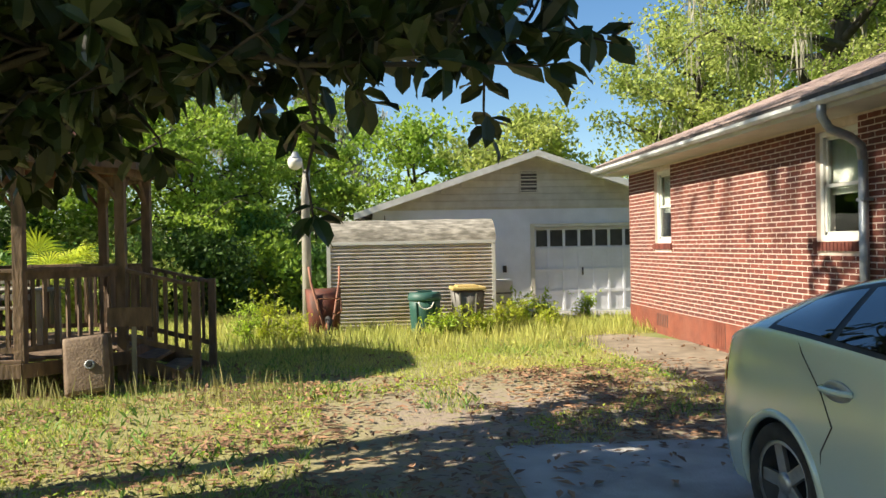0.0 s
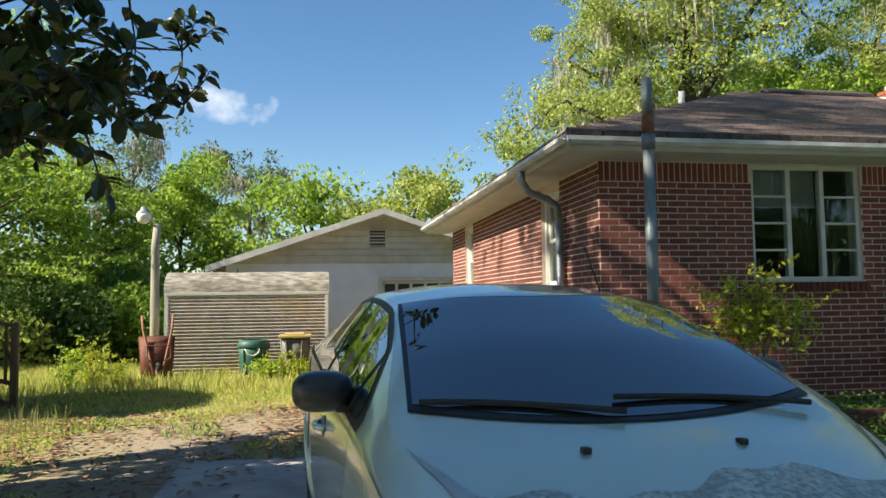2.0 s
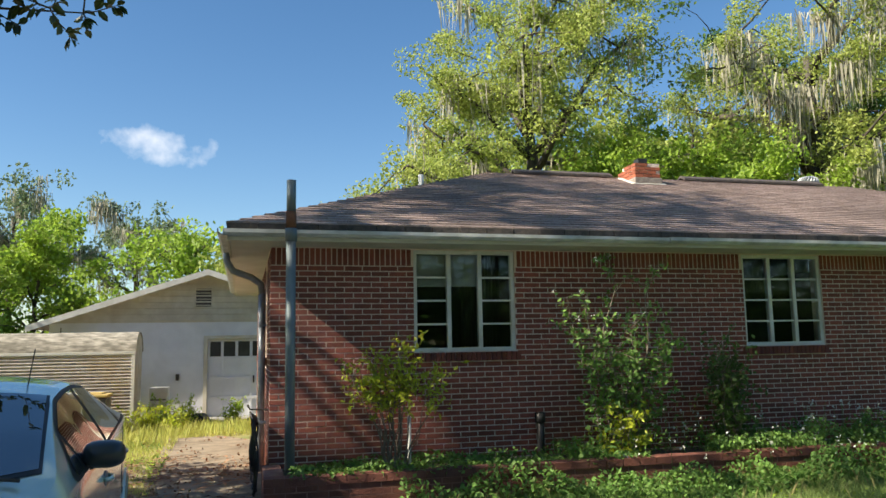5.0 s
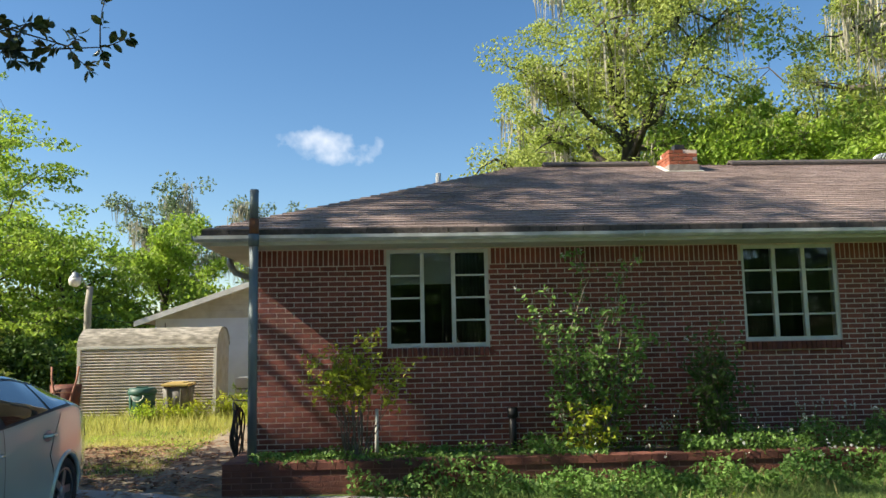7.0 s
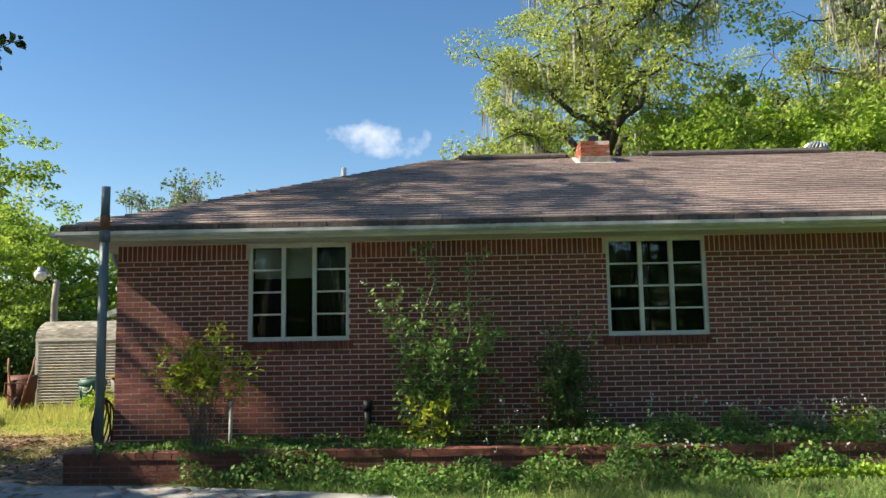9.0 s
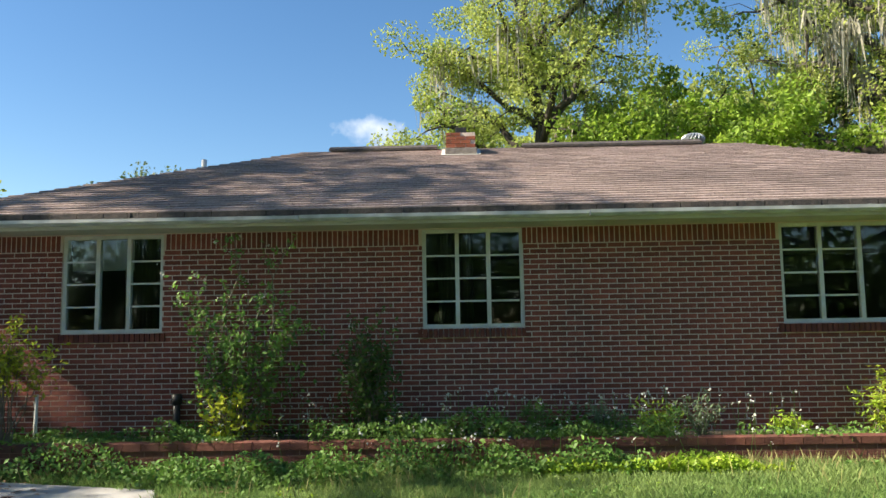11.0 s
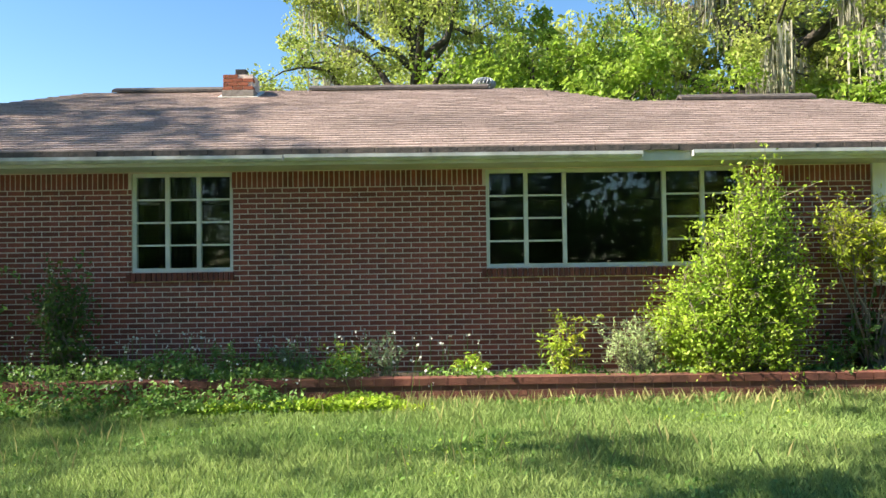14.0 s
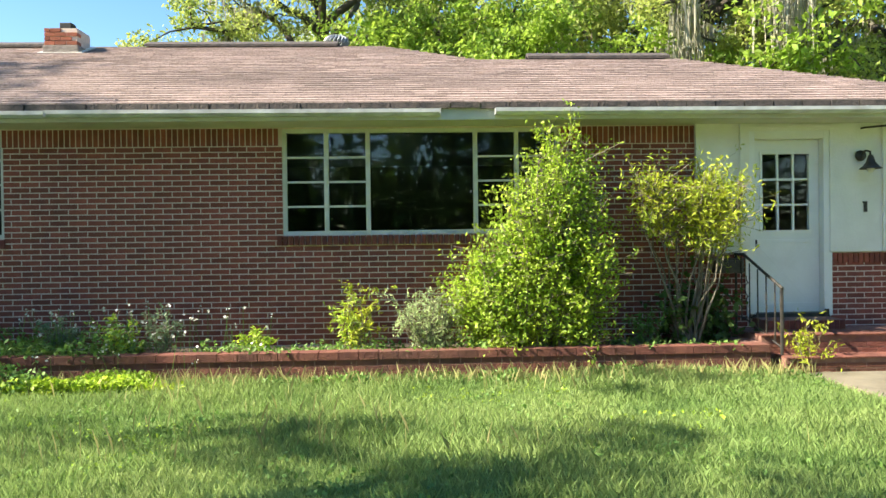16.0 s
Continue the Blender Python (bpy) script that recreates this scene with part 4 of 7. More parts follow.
    tube_part("door_lock", [(gd[0] + 3.2 * cw, 0.05, 0.82), (gd[0] + 3.2 * cw, 0.05, 1.0)], 0.02, IRON, dr, 8)
    box_part("meter_box", (3.08, 3.16, -0.06, 0.0, 0.92, 1.07), IRON, g, 0.008)
    box_part("wire_stub", (0.5, 0.52, -0.03, -0.025, 2.0, 2.2), IRON, g)


garage()


# ---- shed ----
def shed():
    s = thing("metal_shed", "small weathered shed of corrugated metal with a mossy barrel roof", "shed", pose(-0.60, 14.25, 0))
    L, D, EZs, PZ = 3.04, 1.15, 1.60, 2.03
    rib = 0.066
    # corrugated front
    prof = []
    n = int(EZs / rib * 6)
    for i in range(n + 1):
        z = EZs * i / n
        prof.append((0.024 * math.cos(2 * math.pi * z / rib), z))
    verts, faces = [], []
    for d, z in prof:
        verts += [(0, d, z), (L, d, z)]
    for i in range(n):
        faces.append((2 * i, 2 * i + 1, 2 * i + 3, 2 * i + 2))
    data_part("front_sheet", verts, faces, SHED_METAL, s, "ribbed rusty-white metal sheet", True)
    box_part("back_wall", (0, L, D - 0.03, D, 0, EZs), SHED_METAL, s)
    # rounded end panels
    arc = [(0, 0), (0, EZs)] + [(D / 2 - D / 2 * math.cos(a), EZs + (PZ - EZs) * math.sin(a)) for a in np.linspace(0.0, math.pi, 13)][1:-1] + [(D, EZs), (D, 0)]
    swap = Matrix(((0, 1, 0, 0), (1, 0, 0, 0), (0, 0, 1, 0), (0, 0, 0, 1)))
    for nm, a, c in (("end_panel", -0.03, -0.004), ("end_panel", L + 0.004, L + 0.03)):
        bm = bmesh.new()
        bm_prism(bm, arc, a, c, swap)
        part(nm, bm, SHED_METAL, s)
    cap = [(x - (0.03 if x < D / 2 else -0.03) * 1, z + 0.012) for x, z in arc[1:-1]]
    verts, faces = [], []
    nn = 26
    for i in range(nn + 1):
        for x, z in cap:
            verts.append((-0.05 + (L + 0.1) * i / nn, x, z + 0.012 * noise.noise((i * 0.5, x * 3, 1.7))))
    k = len(cap)
    for i in range(nn):
        for j in range(k - 1):
            faces.append((i * k + j, i * k + j + 1, (i + 1) * k + j + 1, (i + 1) * k + j))
    data_part("roof_sheet", verts, faces, SHED_ROOF, s, "mossy grey roof sheet", True)
    for xx in (0.0, L):
        box_part("corner_strip", (xx - 0.035, xx + 0.035, -0.03, -0.018, 0, EZs), TRIM_WHITE, s, 0.004)
    box_part("eave_strip", (-0.04, L + 0.04, -0.035, -0.02, EZs - 0.03, EZs + 0.03), TRIM_WHITE, s, 0.005)


shed()


# ---- car ----
def car():
    LEN, HW = 4.45, 0.8625
    c = thing("car", "dusty pale green five-door liftback parked on the concrete", "car", pose(3.077, 0.063, 0.03, 0, 0, 3))
    # s: metres behind the nose. Profile of the centre line and of the belt.
    PS = [0.0, 0.06, 0.18, 0.38, 0.64, 0.85, 1.33, 1.80, 2.12, 2.50, 3.0, 3.4, 3.8, 4.12, 4.22, 4.34, 4.42, 4.45]
    PZ = [0.45, 0.60, 0.73, 0.835, 0.920, 0.975, 1.195, 1.375, 1.422, 1.44, 1.418, 1.355, 1.255, 1.155, 1.09, 0.95, 0.75, 0.5]
    BS = [0.0, 0.2, 0.5, 1.0, 1.6, 2.5, 3.4, 3.9, 4.2, 4.45]
    BZ = [0.44, 0.66, 0.80, 0.915, 0.95, 0.985, 1.045, 1.06, 0.98, 0.49]
    WS = [0.0, 0.05, 0.15, 0.35, 0.7, 1.2, 3.4, 4.0, 4.25, 4.40, 4.45]
    WW = [0.55, 0.66, 0.745, 0.81, 0.845, HW, HW, 0.835, 0.79, 0.71, 0.62]
    RS = [0.0, 0.82, 0.97, 1.42, 1.85, 2.6, 3.4, 4.1, 4.3, 4.45]
    RW = [0.50, 0.74, 0.76, 0.655, 0.575, 0.575, 0.56, 0.55, 0.58, 0.55]

    def smooth_interp(s, xs, ys):
        return sum(float(np.interp(s + d, xs, ys)) * w for d, w in ((-0.06, 0.25), (0, 0.5), (0.06, 0.25)))

    zt = lambda s: smooth_interp(s, PS, PZ)
    zb = lambda s: min(smooth_interp(s, BS, BZ), zt(s) - 0.015)
    ww = lambda s: smooth_interp(s, WS, WW)
    rw = lambda s: min(smooth_interp(s, RS, RW), ww(s) - 0.03)
    ze = lambda s: zt(s) - 0.035 - 0.02 * min(1, max(0, (zt(s) - 1.0) / 0.4))

    def half_width(s, z):
        w, b, e = ww(s), zb(s), ze(s)
        if z <= b:
            lo = min(max((0.50 - z) / 0.32, 0), 1)
            sh = min(max((z - 0.62) / max(b - 0.62, 0.05), 0), 1)
            return w - 0.05 * lo * lo - 0.028 * sh * sh
        f = min(max((z - b) / max(e - b, 0.01), 0), 1)
        return (w - 0.028) + (rw(s) - (w - 0.028)) * (f ** 1.15)

    def top_z(s, x):
        f = min(abs(x) / max(rw(s), 0.01), 1.0)
        return zt(s) - (zt(s) - ze(s)) * f ** 2.4

    AX = (0.94, 3.64)
    ns, nz, ne, nx = 150, 22, 12, 9
    stations = np.linspace(0.0, LEN, ns)
    verts, faces, idx = [], [], []
    for s in stations:
        ring = []
        b, e = zb(s), ze(s)
        zs = list(np.linspace(0.19, b, nz)) + list(np.linspace(b, e, ne + 1))[1:]
        xs_top = [rw(s) * (1 - k / nx) for k in range(1, nx + 1)]
        right = [(half_width(s, z), z) for z in zs] + [(x, top_z(s, x)) for x in xs_top]
        full = [(-x, z) for x, z in right] + [(x, z) for x, z in right[::-1]][1:]
        for x, z in full:
            ring.append(len(verts))
            verts.append((x, s, z))
        idx.append(ring)
    k = len(idx[0])
    for i in range(ns - 1):
        for j in range(k - 1):
            q = (idx[i][j], idx[i][j + 1], idx[i + 1][j + 1], idx[i + 1][j])
            m0 = np.mean([verts[v] for v in q], axis=0)
            if abs(m0[0]) > 0.5 and any((m0[1] - a) ** 2 + (m0[2] - 0.30) ** 2 < 0.345 ** 2 for a in AX):
                continue
            faces.append(q[::-1])
    for ring in (idx[0], idx[-1]):
        mid = len(verts)
        verts.append(tuple(np.mean([verts[v] for v in ring], axis=0)))
        for j in range(k - 1):
            faces.append((ring[j], ring[j + 1], mid, mid))
    faces4 = [f for f in faces if f[2] != f[3]]
    body = data_part("body", verts, faces4, CAR_PAINT, c, "pale metallic green paint, dusty on the bonnet", True)
    for ring in (idx[0], idx[-1]):
        bm = bmesh.new()
        bm.faces.new([bm.verts.new(verts[v]) for v in ring])
        part("bumper_face", bm, CAR_PAINT, body)
    box_part("underbody", (-0.80, 0.80, 1.34, 3.22, 0.17, 0.24), BLACK, body)
    box_part("underbody", (-0.52, 0.52, 0.1, 4.35, 0.2, 0.3), BLACK, body)
    box_part("wheel_well", (-0.52, -0.49, 0.5, 4.1, 0.25, 0.7), BLACK, body)
    box_part("wheel_well", (0.49, 0.52, 0.5, 4.1, 0.25, 0.7), BLACK, body)

    def top_patch(name, curve0, curve1, mat, parent, lift, label="", nu=24, nv=16):
        """A sheet on the roof surface between two curves s(u), u from -1 to 1 across; each also gives its half width."""
        vs, fs = [], []
        for a in range(nv + 1):
            f = a / nv
            for b2 in range(nu + 1):
                u = -1 + 2 * b2 / nu
                s = curve0(u)[0] * (1 - f) + curve1(u)[0] * f
                x = u * (curve0(u)[1] * (1 - f) + curve1(u)[1] * f)
                x = max(-rw(s) * 0.995, min(rw(s) * 0.995, x))
                vs.append((x, s, top_z(s, x) + lift))
        for a in range(nv):
            for b2 in range(nu):
                p = a * (nu + 1) + b2
                fs.append((p, p + 1, p + nu + 2, p + nu + 1))
        return data_part(name, vs, fs, mat, parent, label, True)

    base = lambda u: (0.86 + 0.16 * u * u, 0.675)
    head = lambda u: (1.74 + 0.10 * u * u, 0.560)
    top_patch("windscreen_seal", lambda u: (0.83 + 0.16 * u * u, 0.695), lambda u: (1.765 + 0.1 * u * u, 0.577), BLACK, body, 0.004, "black rubber seal")
    ws = top_patch("windscreen", base, head, CAR_GLASS_DARK, body, 0.009, "dark tinted windscreen")
    top_patch("rear_screen", lambda u: (3.05, 0.50), lambda u: (4.05, 0.50), CAR_GLASS_DARK, body, 0.006, "dark rear screen")

    def side_patch(name, sa, sb, lo, hi, mat, parent, lift, sign, label="", nu=26, nv=8):
        vs, fs = [], []
        for a in range(nu + 1):
            s = sa + (sb - sa) * a / nu
            z0, z1 = lo(s), max(hi(s), lo(s) + 0.002)
            for b2 in range(nv + 1):
                z = z0 + (z1 - z0) * b2 / nv
                vs.append((sign * (half_width(s, z) + lift), s, z))
        for a in range(nu):
            for b2 in range(nv):
                p = a * (nv + 1) + b2
                f = (p, p + 1, p + nv + 2, p + nv + 1)
                fs.append(f if sign < 0 else f[::-1])
        return data_part(name, vs, fs, mat, parent, label, True)

    for sign in (-1, 1):
        hi = lambda s: min(ze(s) - 0.035, zb(s) + (s - 1.12) * 0.62)
        hi2 = lambda s: min(ze(s) - 0.035, zb(s) + (3.78 - s) * 1.1 + 0.0)
        low = lambda s: zb(s) + 0.03
        top = lambda s: min(hi(s), hi2(s))
        side_patch("window_surround", 1.16, 3.76, lambda s: zb(s) + 0.008, lambda s: min(top(s) + 0.022, ze(s) - 0.012), BLACK, body, 0.004, sign, "black window surround")
        side_patch("quarter_window", 1.24, 1.42, low, top, CAR_GLASS_DARK, body, 0.008, sign)
        side_patch("front_window", 1.47, 2.33, low, top, CAR_GLASS_DARK, body, 0.008, sign, "tinted side window")
        side_patch("rear_window", 2.42, 3.22, low, top, CAR_GLASS_DARK, body, 0.008, sign, "tinted side window")
        side_patch("quarter_window", 3.27, 3.72, low, top, CAR_GLASS_DARK, body, 0.008, sign)
        # shut lines and sill
        for s0 in (1.30, 2.37):
            side_patch("shut_line", s0 - 0.004, s0 + 0.004, lambda s: 0.30, lambda s: zb(s) + 0.01, BLACK, body, 0.003, sign, nu=1, nv=16)
        pts = [(3.30, 0.30), (3.28, 0.55), (3.20, 0.68), (3.28, 0.82), (3.44, 0.98), (3.50, 1.06)]
        tube_part("shut_line", [(sign * (half_width(s, z) + 0.001), s, z) for s, z in pts], 0.004, BLACK, body, 5)
        side_patch("sill_trim", 1.32, 3.24, lambda s: 0.19, lambda s: 0.235, BLACK, body, 0.004, sign, nu=8, nv=2)
        for s0, z0 in ((2.20, 0.80), (3.17, 0.845)):
            bm = bmesh.new()
            bmesh.ops.create_uvsphere(bm, u_segments=16, v_segments=8, radius=1)
            for v in bm.verts:
                v.co = Vector((sign * (half_width(s0, z0) + 0.002) + v.co.x * 0.006, s0 + v.co.y * 0.10, z0 + v.co.z * 0.048))
            cup = part("handle_cup", bm, ALLOY, body, smooth=True)
            tube_part("handle", [(sign * (half_width(s0 + d, z0) + o), s0 + d, z0 + 0.004) for d, o in ((-0.105, 0.005), (-0.07, 0.035), (0.0, 0.042), (0.07, 0.035), (0.105, 0.005))], 0.014, CAR_PAINT, cup, 8, "body-coloured door handle")
        # mirror
        bm = bmesh.new()
        bmesh.ops.create_uvsphere(bm, u_segments=20, v_segments=12, radius=1)
        for v in bm.verts:
            p = v.co.copy()
            p.x = math.copysign(abs(p.x) ** 0.7, p.x)
            p.z = math.copysign(abs(p.z) ** 0.75, p.z)
            if p.y > 0.25:
                p.y = 0.25
            v.co = Vector((sign * 0.905 + p.x * 0.112, 1.58 + p.y * 0.10, 1.02 + p.z * 0.075))
        mir = part("wing_mirror", bm, MIRROR_SHELL, body, "dark wing mirror shell", True)
        bm = bmesh.new()
        bm_box(bm, min(sign * 0.78, sign * 0.86), max(sign * 0.78, sign * 0.86), 1.52, 1.60, 0.945, 0.99, 0.012)
        part("mirror_foot", bm, BLACK, mir, "black foot")
        bm = bmesh.new()
        bm_box(bm, min(sign * 0.82, sign * 0.99), max(sign * 0.82, sign * 0.99), 1.605, 1.612, 0.965, 1.08, 0.003)
        part("mirror_glass", bm, CAR_GLASS_DARK, mir)
        # headlight: a sheet on the corner
        vs, fs = [], []
        for a in range(15):
            s = 0.10 + 0.78 * a / 14
            zc = float(np.interp(s, [0.1, 0.45, 0.88], [0.60, 0.72, 0.865]))
            hh = float(np.interp(s, [0.1, 0.3, 0.88], [0.05, 0.095, 0.012]))
            for b2 in range(7):
                z = zc - hh + 2 * hh * b2 / 6
                z = min(z, ze(s) - 0.004)
                vs.append((sign * (half_width(s, z) + 0.007), s, z))
        for a in range(14):
            for b2 in range(6):
                p = a * 7 + b2
                f = (p, p + 1, p + 8, p + 7)
                fs.append(f if sign < 0 else f[::-1])
        data_part("headlight", vs, fs, LAMP_LENS, body, "large cloudy headlight", True)
        side_patch("tail_light", 4.22, 4.40, lambda s: 0.72, lambda s: min(0.98, zb(s) - 0.02), material("tail_red", (0.35, 0.02, 0.02), 0.2, (0.3, 0.02, 0.02), 8), body, 0.006, sign, "red tail light", 6, 4)
        # wheels
        for a in AX:
            cx = sign * 0.745
            wheel = thing("wheel", "", "", pose(cx, a, 0.30, 0, 90 * sign, 0))
            wheel.parent = c
            bm = bmesh.new()
            bm_lathe(bm, [(0.20, -0.09), (0.27, -0.095), (0.298, -0.07), (0.302, 0.0), (0.298, 0.07), (0.27, 0.095), (0.215, 0.085), (0.20, 0.06)], 36, closed=False)
            part("tyre", bm, TYRE, wheel, smooth=True)
            bm = bmesh.new()
            bm_lathe(bm, [(0.05, -0.05), (0.205, -0.05), (0.212, 0.06), (0.205, 0.075), (0.19, 0.07), (0.18, 0.0), (0.05, -0.02)], 36)
            part("rim", bm, BLACK, wheel, "dark wheel barrel", True)
            for q in range(5):
                bm = bmesh.new()
                mm = pose(0, 0, 0, 0, 0, 72 * q + 18)
                bm_box(bm, 0.03, 0.198, -0.034, 0.034, 0.04, 0.066, 0.008, mm)
                part("spoke", bm, ALLOY, wheel)
            bm = bmesh.new()
            bm_lathe(bm, [(0.188, 0.05), (0.212, 0.06), (0.212, 0.08), (0.19, 0.076)], 36, closed=False)
            part("rim_lip", bm, ALLOY, wheel, smooth=True)
            bm = bmesh.new()
            bm_lathe(bm, [(0.055, 0.05), (0.055, 0.072), (0.03, 0.08)], 20)
            part("hub_cap", bm, ALLOY, wheel, smooth=True)
            ang = np.linspace(-0.28, math.pi + 0.28, 40)
            tube_part("arch_lip", [(sign * (half_width(a + 0.345 * math.cos(t), 0.30 + 0.345 * math.sin(t)) - 0.006), a + 0.345 * math.cos(t), 0.30 + 0.345 * math.sin(t)) for t in ang], 0.024, CAR_PAINT, body, 8)
    # wipers, cowl, washer jets, aerial, badge patch
    top_patch("cowl", lambda u: (0.835 + 0.16 * u * u, 0.69), lambda u: (0.87 + 0.16 * u * u, 0.68), BLACK, body, 0.006, "black cowl panel", 24, 4)
    for xa, xb, sa, sb in ((0.62, -0.05, 0.89, 0.93), (-0.05, -0.66, 0.85, 0.99)):
        arm = tube_part("wiper", [(xa + (xb - xa) * f, sa + (sb - sa) * f + 0.02 * math.sin(f * 3), top_z(sa + (sb - sa) * f, xa + (xb - xa) * f) + 0.028) for f in np.linspace(0, 1, 8)], 0.010, BLACK, body, 6)
    for x in (-0.26, 0.22):
        box_part("washer_jet", (x - 0.012, x + 0.012, 0.66, 0.69, zt(0.675) - 0.006, zt(0.675) + 0.012), BLACK, body, 0.004)
    tube_part("aerial", [(0.42, 2.05, top_z(2.05, 0.42)), (0.42, 2.22, top_z(2.05, 0.42) + 0.22)], 0.004, BLACK, body, 6)
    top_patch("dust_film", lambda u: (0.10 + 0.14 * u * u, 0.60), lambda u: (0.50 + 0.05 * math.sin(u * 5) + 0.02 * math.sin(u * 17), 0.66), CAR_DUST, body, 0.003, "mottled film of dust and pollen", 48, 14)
    for sign in (-1, 1):
        vs, fs = [], []
        for a in range(17):
            s = 0.12 + 0.70 * a / 16
            xi = float(np.interp(s, [0.12, 0.30, 0.82], [0.40, 0.50, 0.735]))
            for b2 in range(8):
                x = xi + (rw(s) * 0.995 - xi) * b2 / 7 if rw(s) > xi else xi
                vs.append((sign * x, s, top_z(s, x) + 0.006))
        for a in range(16):
            for b2 in range(7):
                p = a * 8 + b2
                f = (p, p + 1, p + 9, p + 8)
                fs.append(f[::-1] if sign < 0 else f)
        data_part("headlight_top", vs, fs, LAMP_LENS, body, "cloudy headlight lens wrapping over the wing", True)
    box_part("grille", (-0.32, 0.32, -0.004, 0.02, 0.36, 0.46), BLACK, body, 0.01)
    for x in (-0.36, 0.36):
        bm = bmesh.new()
        bm_box(bm, x - 0.22, x + 0.22, 2.0, 2.14, 0.62, 1.10, 0.05, pose(0, 0, 0, -6, 0, 0))
        seat = part("seat", bm, CURTAIN, c, "grey cloth front seat")
        box_part("headrest", (x - 0.12, x + 0.12, 2.14, 2.22, 1.0, 1.24), CURTAIN, seat, 0.04)


MIRROR_SHELL = material("mirror_shell", (0.03, 0.033, 0.033), 0.3, (0.04, 0.042, 0.042), 6)
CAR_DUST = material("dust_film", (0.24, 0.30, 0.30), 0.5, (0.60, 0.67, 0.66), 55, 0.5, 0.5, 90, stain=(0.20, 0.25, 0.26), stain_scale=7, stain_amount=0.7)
CAR_GLASS_DARK = material("tinted_glass", (0.012, 0.015, 0.016), 0.02, (0.016, 0.02, 0.02), 1, spec=1.0)
for key, val in (("IOR", 2.3), ("Coat Weight", 1.0), ("Coat Roughness", 0.0)):
    CAR_GLASS_DARK.node_tree.nodes["Principled BSDF"].inputs[key].default_value = val
CAR_GLASS_DARK.node_tree.nodes["Principled BSDF"].inputs["IOR"].default_value = 1.75
car()


# ---- plants ----
def leaf_quads(centres, size, rng, aspect=0.5, droop=0.0, up=0.35, jitter=0.35):
    """Leaf blades, each a folded diamond, one at each centre."""
    c = np.asarray(centres, dtype=float)
    n = len(c)
    d = rng.normal(size=(n, 3))
    d[:, 2] -= droop
    d /= np.linalg.norm(d, axis=1)[:, None]
    nrm = rng.normal(size=(n, 3))
    nrm[:, 2] += up * 3
    side = np.cross(d, nrm)
    side /= np.linalg.norm(side, axis=1)[:, None] + 1e-9
    nrm = np.cross(side, d)
    s = size * (1 + jitter * rng.uniform(-1, 1, n))[:, None]
    v = np.empty((n, 4, 3))
    v[:, 0] = c - d * s * 0.5
    v[:, 1] = c + side * s * aspect * 0.5 + nrm * s * 0.06
    v[:, 2] = c + d * s * 0.5
    v[:, 3] = c - side * s * aspect * 0.5 + nrm * s * 0.06
    k = np.arange(n)[:, None] * 4
    return v.reshape(-1, 3), np.concatenate([k, k + 1, k + 2, k + 3], axis=1)


def limb_path(rng, p0, p1, bends=5, sag=0.0, wob=0.12):
    p0, p1 = np.array(p0, float), np.array(p1, float)
    ln = np.linalg.norm(p1 - p0)
    out_pts = []
    for i in range(bends + 1):
        f = i / bends
        p = p0 * (1 - f) + p1 * f + np.array((0, 0, sag * ln * math.sin(math.pi * f)))
        if 0 < i < bends:
            p = p + rng.normal(size=3) * wob * ln * 0.35
        out_pts.append(p)
    return out_pts


def cut_for_sun(x, y, z):
    """True where leaves are cut out to lay sun streaks along the front wall."""
    run = (6.0 - y) / -sun_way.y
    hx, hz = x - sun_way.x * run, z - sun_way.z * run
    if not (4.3 < hx < 8.6 and -0.3 < hz < 2.6):
        return False
    s = hz + 0.79 * (hx - 5.0)
    if s > 1.5 and noise.noise((5.0, 0.0, s * 5.5)) < (0.1 if hx < 5.9 else -0.15):
        return False
    return 0.58 < s < 1.22 or 1.82 < s < 2.5


